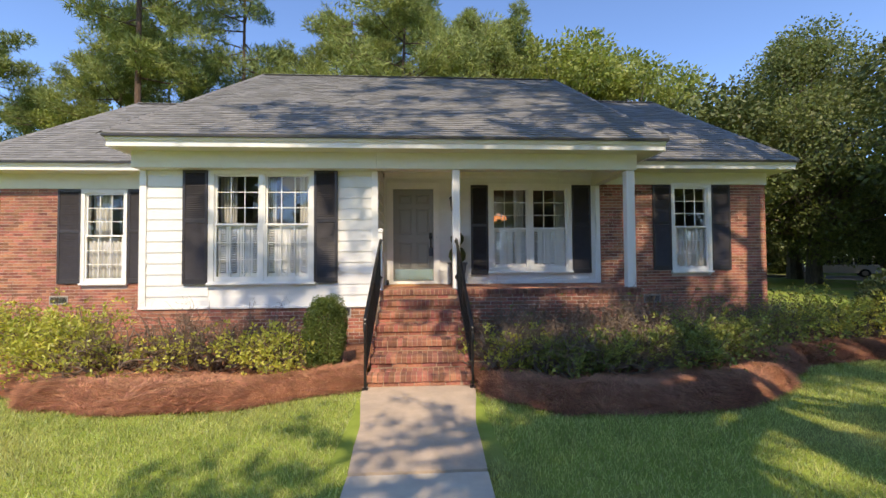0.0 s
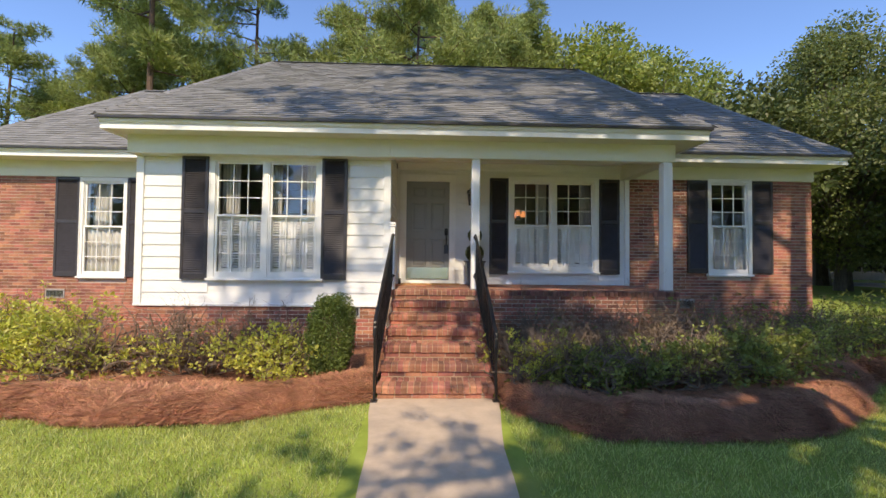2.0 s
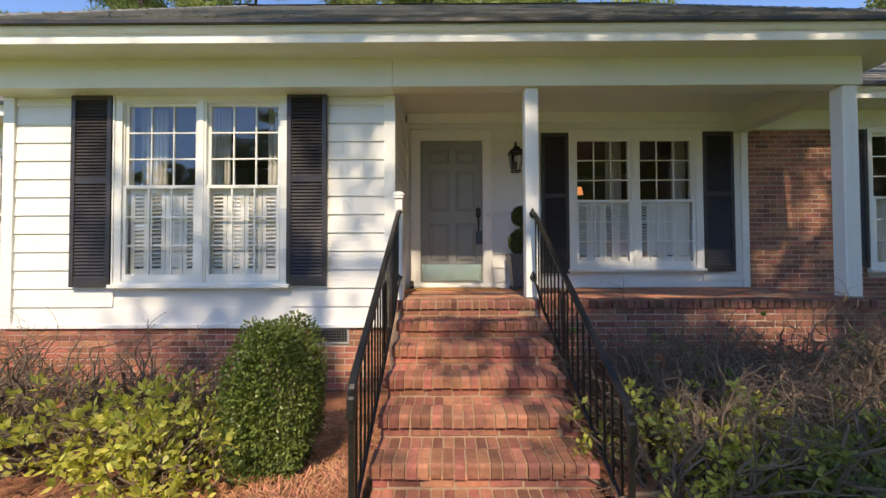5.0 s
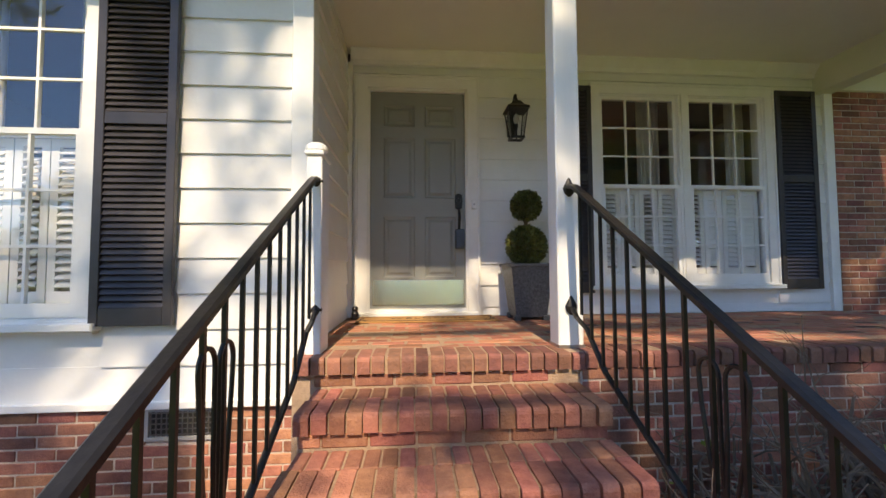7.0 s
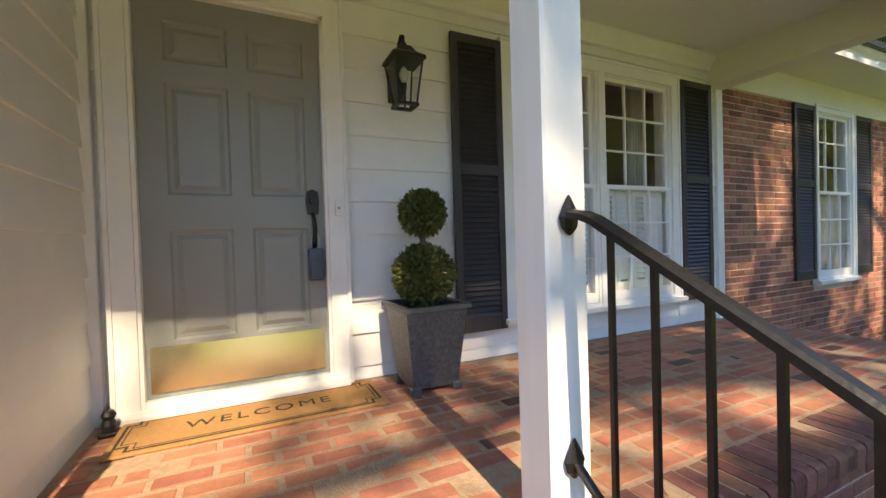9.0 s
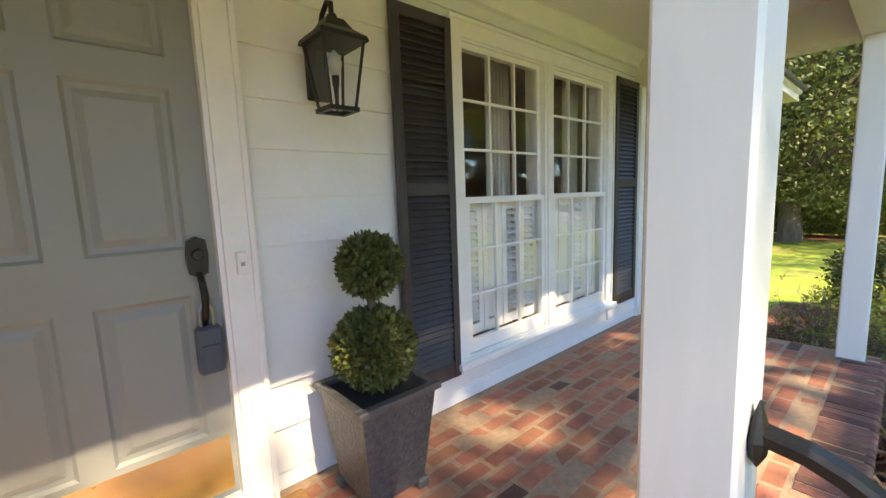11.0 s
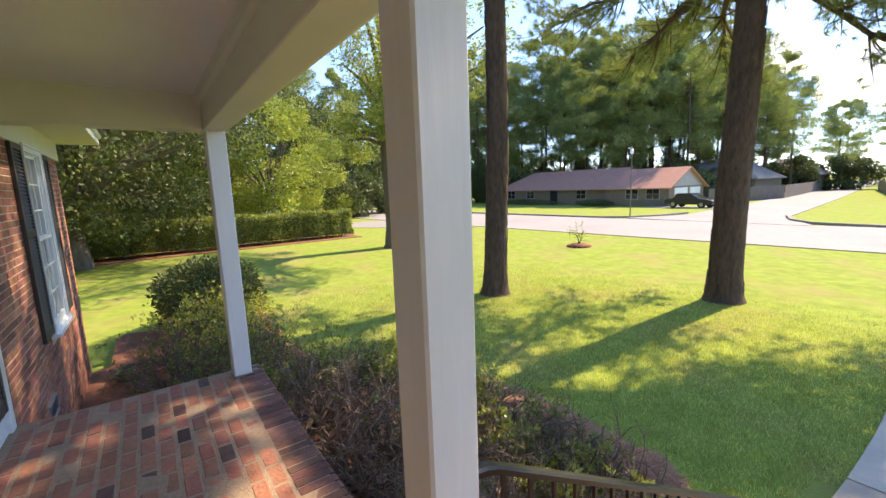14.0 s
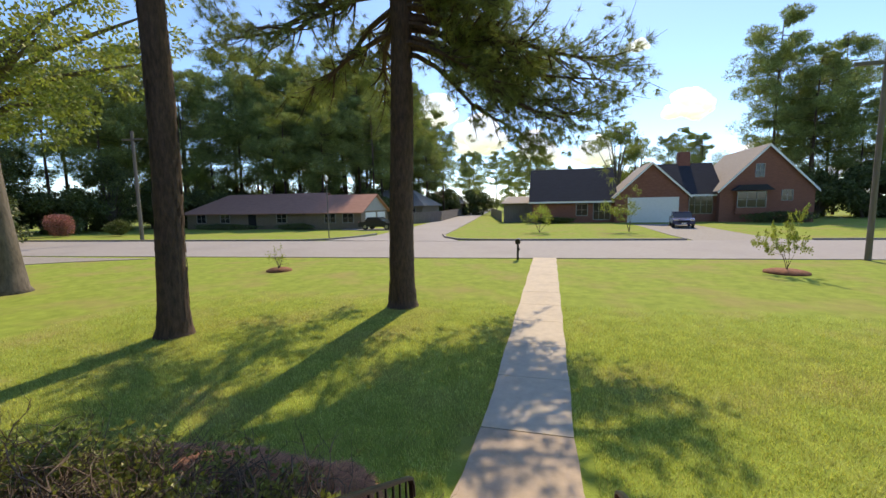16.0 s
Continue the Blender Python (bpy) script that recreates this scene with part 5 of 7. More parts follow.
def shrub(x, y, rx, ry, h, seed, leaves=900, leafsize=0.05, material=None, stems=14, bare=0.5, front=True, label="", twig=None, base=0.08, name="shrub", thick=1.0, top=1.0, back=9.0):
    """A pruned shrub: many crooked stems, leaf clumps kept mostly to its outer front."""
    rng = np.random.default_rng(seed)
    ob = empty(name, (x, y, base))
    bm = bmesh.new()
    tips = []
    for k in range(stems):
        a = rng.uniform(0, 2 * math.pi)
        q = rng.uniform(0.1, 1) ** 0.5
        p = (x + 0.35 * rx * q * math.cos(a), y + 0.35 * ry * q * math.sin(a), base - 0.04)
        d = (0.9 * math.cos(a) * rx / h, 0.9 * math.sin(a) * ry / h, 1.0)
        grow_stem(bm, rng, p, d, h * rng.uniform(0.55, 0.95), rng.uniform(0.007, 0.014) * thick, 2, tips)
    rel(ob, part("branchwork", bm, twig or M_TWIG, ob, "bare crooked grey-brown stems"))
    T = np.array([t[0] for t in tips])
    D = np.array([t[1] for t in tips])
    keep = rng.uniform(0, 1, len(T)) > bare
    if front:
        keep |= (T[:, 1] < y - 0.25 * ry) & (rng.uniform(0, 1, len(T)) > bare * 0.4)
    keep &= (T[:, 2] < base + h * top + rng.normal(0, 0.08, len(T))) & (T[:, 1] < y + back)
    T, D = T[keep], D[keep]
    if len(T) and leaves:
        k = 8
        tip = np.repeat(rng.integers(0, len(T), max(1, leaves // k)), k)
        out = unit(rng.normal(0, 1, (len(tip), 3)) + np.array([0, -0.35, 0.35]))
        away = np.repeat(rng.normal(0, leafsize * 1.3, (len(tip) // k, 3)), k, 0)
        pts = T[tip] + away + out * leafsize * rng.uniform(0.1, 0.5, (len(tip), 1))
        pts[:, 2] = np.maximum(pts[:, 2], base + 0.05)
        lv = new("foliage", quads_mesh("foliage", leaf_cards(rng, pts, out + 0.5 * D[tip], leafsize, leafsize * 0.52, 0.3), material or M_SHRUB))
        lv.parent = ob
        rel(ob, lv)
    return tagged(ob, label or "hard-pruned shrub with bare stems and yellow-green leaves", "shrub", "foundation shrubs")


for i, (x, y, rx, ry, h, lv, bare) in enumerate([(-7.4, 7.4, 0.7, 0.6, 0.85, 1900, 0.1), (-6.5, 6.9, 0.75, 0.6, 0.95, 2200, 0.1), (-5.5, 6.1, 0.75, 0.6, 0.95, 2400, 0.15), (-4.75, 5.75, 0.65, 0.6, 0.9, 2200, 0.25),
                                                  (-4.0, 6.1, 0.6, 0.55, 0.95, 1000, 0.6), (-3.35, 5.9, 0.6, 0.55, 0.9, 900, 0.65), (-2.75, 6.0, 0.55, 0.5, 0.9, 1300, 0.5), (-2.25, 5.6, 0.4, 0.38, 0.75, 1400, 0.2), (-8.6, 7.6, 0.8, 0.7, 0.9, 2000, 0.1)]):
    shrub(x, y, rx, ry, h, 20 + i, int(lv * (0.45 if -4.9 < x < -2.5 else 1.5)), 0.062, M_SHRUB, 46 if -4.9 < x < -2.5 else 34, bare * 0.5, top=0.45 if -4.9 < x < -2.5 else 0.92, thick=1.9, back=0.12, twig=M_TWIGP)
for i, (x, y, rx, ry, h, lv, bare) in enumerate([(1.15, 5.75, 0.5, 0.5, 0.75, 1700, 0.2), (1.75, 5.6, 0.6, 0.5, 0.75, 2000, 0.2), (2.5, 5.45, 0.6, 0.5, 0.75, 2200, 0.15), (3.3, 5.55, 0.65, 0.55, 0.85, 2200, 0.2), (4.1, 5.8, 0.7, 0.6, 0.95, 2300, 0.2)]):
    shrub(x, y, rx, ry, h, 40 + i, int(lv * 1.9), 0.058, M_SHRUB if i == 0 else M_OLIVE, 34, bare, top=0.62, back=-0.05, thick=1.9, twig=M_TWIGP, label="low shrub with dull green leaves before the porch")
for i, (x, y, h) in enumerate([(1.2, 6.45, 1.0), (1.9, 6.5, 1.05), (2.6, 6.4, 1.1), (3.3, 6.45, 1.1), (4.1, 6.7, 1.1), (1.4, 6.0, 0.85), (2.2, 5.95, 0.85), (3.0, 5.95, 0.9)]):
    shrub(x, y, 0.65, 0.5, h, 60 + i, 90, 0.045, M_HEDGE, 46, 0.8, False, "nearly bare twiggy shrub against the porch", M_TWIGP, base=0.08, thick=2.0)
for i, (x, y, h) in enumerate([(4.9, 6.3, 0.95), (5.7, 6.6, 1.0), (6.6, 6.8, 1.0), (7.6, 6.9, 1.0), (8.5, 6.7, 0.95), (9.2, 7.0, 0.9)]):
    shrub(x, y, 0.7, 0.6, h, 80 + i, 3600 if x > 7 else 1700, 0.06, M_SHRUB if i > 2 else M_OLIVE, 32, 0.25, top=0.95 if x > 7 else 0.6, label="loose shrub with green leaves and bare stems")


for i, (x, y, h) in enumerate([(5.3, 7.55, 0.85), (6.3, 7.75, 0.9), (7.1, 7.6, 0.9), (4.7, 7.2, 0.8)]):
    shrub(x, y, 0.6, 0.45, h, 95 + i, 700, 0.05, M_HEDGE, 34, 0.55, False, "twiggy shrub with sparse green leaves by the wing wall", M_TWIGP, thick=1.6)


for i, (x, y, h) in enumerate([(0.95, 5.35, 0.8), (1.6, 5.2, 0.85), (2.35, 5.2, 0.85), (3.1, 5.3, 0.85)]):
    shrub(x, y, 0.55, 0.45, h, 110 + i, 80, 0.05, M_OLIVE, 44, 0.8, False, "hard-pruned shrub of bare crooked twigs before the porch", M_TWIGP, thick=1.8)


def leafy_bush(x, y, rx, ry, z0, h, n, size, material, seed, label, name="bush", lumps=9, square=2.0):
    """A dense clipped bush: leaf cards over an uneven lumpy body."""
    rng = np.random.default_rng(seed)
    ob = empty(name, (x, y, z0))
    bm = bmesh.new()
    for k in range(6):
        a = 2 * math.pi * k / 6
        tube(bm, [(x, y, z0 - 0.05), (x + 0.3 * rx * math.cos(a), y + 0.3 * ry * math.sin(a), z0 + 0.35 * h), (x + 0.5 * rx * math.cos(a), y + 0.5 * ry * math.sin(a), z0 + 0.7 * h)], [0.025, 0.018, 0.008], 5)
    rel(ob, part("branchwork", bm, M_TWIG, ob))
    d = unit(rng.normal(0, 1, (n, 3)))
    cs = unit(rng.normal(0, 1, (lumps, 3)))
    lump = np.max(d @ cs.T, 1) ** 6
    r = (0.70 + 0.30 * lump) * rng.uniform(0.55, 1.16, n) ** 0.7 / np.sum(np.abs(d) ** square, 1) ** (1 / square)
    pts = np.stack([x + d[:, 0] * rx * r, y + d[:, 1] * ry * r, z0 + h / 2 + d[:, 2] * h / 2 * r], 1)
    up = pts[:, 2] > z0 + 0.02
    pts, dd = pts[up], (d + np.array([0, 0, 0.2]))[up]
    lv = new("foliage", quads_mesh("foliage", leaf_cards(rng, pts, dd, size, size * 0.55, 0.8), material))
    lv.parent = ob
    rel(ob, lv)
    return tagged(ob, label, "bush")


leafy_bush(-1.64, 5.62, 0.285, 0.29, 0.06, 1.10, 26000, 0.029, M_BOX, 11, "upright dense green boxwood beside the steps", lumps=30, square=3.2)
leafy_bush(9.7, 6.9, 1.1, 1.0, 0.0, 1.45, 11000, 0.085, M_LEAFD, 12, "rounded dark green bush on the lawn edge", lumps=24, square=2.6)

# coiled hose in the bed by the wing wall
hz = empty("garden_hose", (7.3, 8.25, 0.12))
bm = bmesh.new()
tube(bm, [(7.3 + (0.26 + 0.02 * math.sin(k * 0.7)) * math.cos(k * 0.42), 8.25 + (0.24 + 0.02 * math.cos(k)) * math.sin(k * 0.42), 0.13 + 0.0022 * k) for k in range(60)], 0.011, 6)
rel(hz, part("coil", bm, M_HOSE, hz))
tagged(hz, "green garden hose coiled in the planting bed", "hose")
# ---------------------------------------------------------------- trees
def trunk_tube(bm, pts, rad, seg=14, rough=0.05, seed=0):
    rings = tube(bm, pts, rad, seg)
    for ring_ in rings:
        for v in ring_:
            v.co += Vector((noise.noise(v.co * 2.0 + Vector((seed, 0, 0))), noise.noise(v.co * 2.0 + Vector((0, seed, 9))), 0)) * rough


def pine_branch(bm, rng, p, az, length, rise, droop, r, tips, twigs=7, bare=2):
    """A limb that leaves the trunk, sags and turns up at its end, with side twigs."""
    n = 7
    pts, rad = [], []
    side = rng.normal(0, 0.25)
    for i in range(n + 1):
        k = i / n
        a = az + side * k
        pts.append(Vector((p[0] + math.cos(a) * length * k, p[1] + math.sin(a) * length * k, p[2] + rise * length * k - droop * length * math.sin(min(k * 1.25, 1) * math.pi / 2) * k + 0.10 * length * k ** 3)) + Vector(rng.normal(0, 0.05 * length * k, 3)) * 0.4)
        rad.append(r * (1 - 0.8 * k) + 0.006)
    tube(bm, pts, rad, 6, cap=False)
    for t in range(twigs):
        i = rng.integers(bare, n + 1)
        q = pts[i]
        d = (pts[i] - pts[i - 1]).normalized()
        dd = (d + Vector(rng.normal(0, 0.65, 3))).normalized()
        ln = length * rng.uniform(0.15, 0.34)
        tp = [q, q + dd * ln * 0.5 + Vector((0, 0, -0.05 * ln)), q + dd * ln + Vector((0, 0, 0.06 * ln))]
        tube(bm, tp, [rad[i] * 0.55, rad[i] * 0.35, 0.004], 4, cap=False)
        for k in range(6):
            f = rng.uniform(0.35, 1.0)
            base = tp[0].lerp(tp[1], f * 2) if f < 0.5 else tp[1].lerp(tp[2], f * 2 - 1)
            tips.append((base + Vector(rng.normal(0, 0.12, 3)), (dd + Vector(rng.normal(0, 0.5, 3))).normalized()))
    for k in range(5):
        tips.append((pts[-1] + Vector(rng.normal(0, 0.15, 3)), (pts[-1] - pts[-2]).normalized()))


def yard_pine(x, y, r0, h, seed, low, crown0, n_crown, label, lean=0.0, reach=4.6):
    """A big yard pine, near enough to see its needles: low lists limbs as (z, azimuth degrees, length, rise, droop)."""
    rng = np.random.default_rng(seed)
    ob = empty("pine_tree", (x, y, land(x, y)))
    z0 = land(x, y) - 0.15
    bm = bmesh.new()
    zs = [z0, z0 + 0.12, z0 + 0.35, z0 + 0.9, 2.5, 5, 8, 12, 16, h]
    rs = [r0 * 1.75, r0 * 1.5, r0 * 1.22, r0 * 1.06, r0, r0 * 0.93, r0 * 0.82, r0 * 0.62, r0 * 0.4, 0.05]
    trunk_tube(bm, [(x + lean * z + 0.06 * math.sin(z * 0.5 + seed), y + 0.05 * math.cos(z * 0.4 + seed), z) for z in zs], rs, 20, 0.06, seed)
    rel(ob, part("trunk", bm, M_BARK, ob, "plated brown pine bark", True))
    # bark plates standing proud of the lower trunk
    P = []
    n = 1500
    for k in range(n):
        z = rng.uniform(0.1, 8.5)
        a = rng.uniform(0, 2 * math.pi)
        r = np.interp(z, zs, rs) * 1.0
        cx, cy = x + lean * z + 0.06 * math.sin(z * 0.5 + seed), y + 0.05 * math.cos(z * 0.4 + seed)
        o = np.array([math.cos(a), math.sin(a), 0])
        t = np.array([-math.sin(a), math.cos(a), 0])
        c = np.array([cx, cy, z]) + o * (r + rng.uniform(0.0, 0.018))
        w, hh = rng.uniform(0.025, 0.06), rng.uniform(0.06, 0.17)
        up = np.array([0, 0, 1.0])
        P += [c - t * w - up * hh, c + t * w * 0.8 - up * hh * 0.9, c + t * w + up * hh * 0.9, c - t * w * 0.7 + up * hh]
    bp = new("bark", quads_mesh("bark", np.array(P), M_BARK))
    bp.parent = ob
    rel(ob, bp)
    tagged(bp, kind="stuff")
    bm, tips = bmesh.new(), []
    for z, az, ln, rise, droop, *bare in low:
        pine_branch(bm, rng, (x + lean * z, y, z), radians(az), ln, rise, droop, 0.035 + 0.012 * ln, tips, int(14 + 5.5 * ln), *bare)
    rel(ob, part("lower_limb", bm, M_BARK, ob))
    T, D = np.array([t[0] for t in tips]), np.array([t[1] for t in tips])
    lv = new("needles", quads_mesh("needles", needle_tufts(rng, T, D, 28, 0.25, 0.006, 0.7), M_PINE, 3))
    lv.parent = ob
    rel(ob, lv)
    bm, tips = bmesh.new(), []
    for k in range(n_crown):
        z = crown0 + (h - crown0) * (k + rng.uniform(0, 1)) / n_crown
        ln = reach * (1 - ((z - crown0) / (h - crown0)) ** 2) * rng.uniform(0.65, 1.1) + 0.8
        pine_branch(bm, rng, (x + lean * z, y, z), rng.uniform(0, 2 * math.pi), ln, 0.25, 0.2, 0.06, tips, 9)
    rel(ob, part("upper_limb", bm, M_BARK, ob))
    T, D = np.array([t[0] for t in tips]), np.array([t[1] for t in tips])
    cr = new("crown", quads_mesh("crown", needle_tufts(rng, T, D, 18, 0.38, 0.021, 0.8), M_PINE, 3))
    cr.parent = ob
    rel(ob, cr)
    return tagged(ob, label, "pine tree", "front yard pines")


# limbs above 9 m and the crown are unseen, placed to dapple the house
yard_pine(3.35, -2.95, 0.31, 23, 1, [
    (7.3, 196, 5.3, -0.02, 0.32), (6.9, 212, 5.0, -0.04, 0.45), (7.6, 202, 5.4, 0.03, 0.34), (7.1, 190, 4.2, -0.05, 0.62), (6.7, 203, 3.4, -0.05, 0.7), (7.4, 174, 4.0, -0.05, 0.6), (6.9, 160, 3.0, 0.0, 0.5), (7.8, 166, 3.8, 0.0, 0.45), (8.3, 152, 3.2, 0.0, 0.4), (8.0, 178, 2.5, 0.0, 0.12), (8.3, 190, 2.4, 0.0, 0.15), (7.9, 165, 2.4, 0.02, 0.12), (9.9, 186, 2.6, 0.02, 0.05), (10.2, 172, 2.5, 0.02, 0.05), (10.6, 180, 2.3, 0.02, 0.05), (7.9, 222, 5.8, 0.04, 0.36), (7.5, 184, 4.2, 0.0, 0.40), (7.2, 348, 3.6, 0.05, 0.5),
    (9.9, 20, 4.0, 0.1, 0.35), (10.3, 62, 3.6, 0.1, 0.35), (10.7, 105, 3.0, 0.1, 0.35), (11.0, 350, 3.0, 0.1, 0.35), (10.8, 40, 3.2, 0.1, 0.3), (9.2, 5, 3.8, 0.1, 0.35), (9.6, 350, 2.8, 0.1, 0.35), (9.4, 75, 3.2, 0.1, 0.3),
    (11.6, 10, 4.0, 0.1, 0.3), (11.9, 70, 3.6, 0.1, 0.3), (12.2, 125, 3.4, 0.1, 0.3), (12.4, 350, 3.0, 0.1, 0.3), (11.5, 300, 3.6, 0.1, 0.3), (11.3, 35, 3.6, 0.1, 0.3),
    (9.6, 150, 3.6, 0.08, 0.3), (12.5, 176, 3.4, 0.1, 0.25), (12.0, 160, 3.0, 0.1, 0.25), (12.2, 182, 6.6, 0.05, 0.05, 6), (11.2, 179, 6.2, 0.06, 0.05, 6), (12.9, 177, 5.6, 0.05, 0.05, 6),
    (7.8, 330, 4.0, 0.05, 0.5), (7.4, 318, 4.0, 0.0, 0.5), (8.2, 235, 5.0, 0.05, 0.4), (8.3, 300, 4.4, 0.05, 0.4), (8.5, 0, 4.8, 0.1, 0.45), (8.1, 20, 3.6, 0.02, 0.45), (8.6, 214, 5.0, 0.06, 0.4), (8.7, 270, 4.6, 0.1, 0.4)],
          14.6, 40, "tall yard pine with plated bark and drooping limbs", -0.004, 6.6)
yard_pine(7.45, 0.55, 0.27, 20, 2, [(9.8, 320, 4.0, 0.1, 0.4), (10.2, 150, 4.0, 0.1, 0.45)],
          12.6, 30, "tall yard pine with dark plated bark", -0.012, 5.0)


def pine_template(seed, h, crown0, spread, n_limbs, count, size):
    """A tall forest pine seen from far: bare trunk, uneven crown of needle sprays."""
    rng = np.random.default_rng(seed)
    ob = empty("pine_tree")
    bm = bmesh.new()
    sw = rng.uniform(-0.4, 0.4, 4)
    def cxy(z):
        return sw[0] * math.sin(z / h * 3) , sw[1] * math.sin(z / h * 2.3 + 1)
    tube(bm, [(*cxy(z), z) for z in np.linspace(-0.3, h, 9)], list(np.linspace(0.24, 0.04, 9)), 8)
    C, R = [], []
    for k in range(n_limbs):
        z = crown0 + (h - crown0) * (k + rng.uniform(0, 0.8)) / n_limbs
        u = (z - crown0) / (h - crown0)
        ln = spread * (0.55 + 0.75 * math.sin(math.pi * min(u * 0.9 + 0.12, 1))) * rng.uniform(0.55, 1.1)
        az = rng.uniform(0, 2 * math.pi)
        p = Vector((*cxy(z), z))
        e = p + Vector((math.cos(az) * ln, math.sin(az) * ln, ln * rng.uniform(-0.05, 0.35)))
        m = p.lerp(e, 0.55) + Vector((0, 0, -0.08 * ln))
        tube(bm, [p, m, e], [0.06, 0.035, 0.012], 4, cap=False)
        for f in (0.5, 0.75, 1.0):
            q = p.lerp(e, f) + Vector(rng.normal(0, 0.25, 3))
            C.append(q)
            R.append(ln * 0.27 * rng.uniform(0.6, 1.1) + 0.22)
    part("trunk", bm, M_BARK, ob, "straight bare trunk with limbs")
    C, R = np.array(C), np.array(R)
    idx = rng.integers(0, len(C), count)
    d = unit(rng.normal(0, 1, (count, 3)))
    pts = C[idx] + d * (R[idx] * rng.uniform(0.25, 1.0, count) ** 0.6)[:, None] * np.array([1, 1, 0.62])
    dd = d + np.array([0, 0, 0.45])
    lv = new("crown", quads_mesh("crown", needle_tufts(rng, pts, dd, 2, size, size * 0.075, 0.75), M_PINE, 3))
    lv.parent = ob
    return tagged(ob, "tall pine with a bare trunk and loose crown", "pine tree", "background pines")


def broad_template(seed, h, w, trunk_h, material, count, size, label, clumps=26, name="tree", bark=None):
    """A broadleaf tree: forked limbs and a lumpy open crown of leaves."""
    rng = np.random.default_rng(seed)
    ob = empty(name)
    bm = bmesh.new()
    tube(bm, [(0, 0, -0.3), (0.05, 0.03, trunk_h * 0.5), (0, 0.1, trunk_h)], [0.03 * h + 0.05, 0.024 * h, 0.02 * h], 9)
    C, R = [], []
    for k in range(clumps):
        u = rng.uniform(0, 1)
        z = trunk_h * 0.75 + (h - trunk_h * 0.75) * u * 0.93
        rr = w * math.sin(math.pi * min(0.16 + 0.80 * u, 1)) * rng.uniform(0.25, 0.95)
        a = rng.uniform(0, 2 * math.pi)
        q = Vector((rr * math.cos(a), rr * math.sin(a), z))
        C.append(q)
        R.append(rng.uniform(0.16, 0.30) * w + 0.2)
        m = Vector((0.35 * q.x, 0.35 * q.y, trunk_h + (z - trunk_h) * 0.45))
        tube(bm, [(0, 0.08, trunk_h * 0.9), m, q], [0.012 * h, 0.007 * h, 0.01], 5, cap=False)
    part("trunk", bm, bark or M_BARKG, ob, "grey forked trunk and limbs")
    C, R = np.array(C), np.array(R)
    idx = rng.integers(0, len(C), count)
    d = unit(rng.normal(0, 1, (count, 3)))
    pts = C[idx] + d * (R[idx] * rng.uniform(0.2, 1.0, count) ** 0.45)[:, None] * np.array([1, 1, 0.75])
    dd = d + np.array([0, 0, -0.25])
    lv = new("crown", quads_mesh("crown", leaf_cards(rng, pts, dd, size, size * 0.55, 0.8), material))
    lv.parent = ob
    return tagged(ob, label, "tree", "background trees")


PINES = [pine_template(101, 22, 8, 4.2, 32, 15000, 0.44), pine_template(102, 25, 11, 3.9, 30, 14000, 0.44), pine_template(103, 20, 5.5, 4.2, 36, 16000, 0.44)]
GREEN = broad_template(111, 14, 5.0, 3.5, M_LEAF, 16000, 0.24, "broad green leafy tree behind the houses")
BRIGHT = broad_template(112, 9, 4.2, 1.6, M_LEAFY, 16000, 0.19, "bright yellow-green leafy tree in sun", 30)
DARK = broad_template(113, 11, 5.0, 1.2, M_LEAFD, 12000, 0.32, "dense leafy tree with shade put into its dark leaf colour", 34)
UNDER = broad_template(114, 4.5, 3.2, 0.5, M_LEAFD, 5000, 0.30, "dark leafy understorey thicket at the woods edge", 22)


def put(t, x, y, s=1.0, rz=None, first=[set()]):
    """Sets a tree out; the first use moves the template itself."""
    z = land(x, y) - 0.02
    rz = TR.uniform(0, 360) if rz is None else rz
    if t.name not in first[0]:
        first[0].add(t.name)
        o = t
        o.matrix_basis = pose(x, y, z, 0, 0, rz)
    else:
        o = copy_thing(t, pose(x, y, z, 0, 0, rz))
    o.scale = (s, s, s * TR.uniform(0.92, 1.08))
    return o


TR = random.Random(21)
# behind the house
for x, y, s, k in ((-27, 33, 0.72, 0), (-21, 29, 0.80, 2), (-17.5, 26, 1.12, 1), (-13.5, 35, 0.85, 2), (-9.5, 31, 0.82, 0), (-5, 29, 0.98, 2), (-1.0, 27, 1.0, 0), (2.5, 33, 1.08, 2), (6, 31, 1.0, 0), (-24, 40, 0.95, 1), (-33, 36, 0.8, 2), (-15, 42, 1.0, 0), (9, 40, 0.95, 1)):
    put(PINES[k], x, y, s)
for x, y, s in ((11.5, 31, 1.5), (16.5, 33, 1.38), (22, 36, 1.4), (-19, 33, 0.8), (27, 38, 1.15), (-11, 38, 0.95), (20, 27, 0.95)):
    put(GREEN, x, y, s)
for x, y, s, k in ((-30, 30, 0.85, 0), (-12, 28, 0.92, 1), (-7.5, 36, 1.05, 2), (0.5, 38, 1.15, 0), (4.5, 28, 0.92, 2), (-18.5, 36, 1.0, 2), (-23, 34, 0.9, 0), (13, 42, 1.0, 2)):
    put(PINES[k], x, y, s)
for x, y, s in ((8.5, 34, 1.55), (14, 37, 1.6), (-16, 31, 0.95), (-25, 31, 0.95), (-33, 28, 0.9), (19, 40, 1.6)):
    put(GREEN, x, y, s)
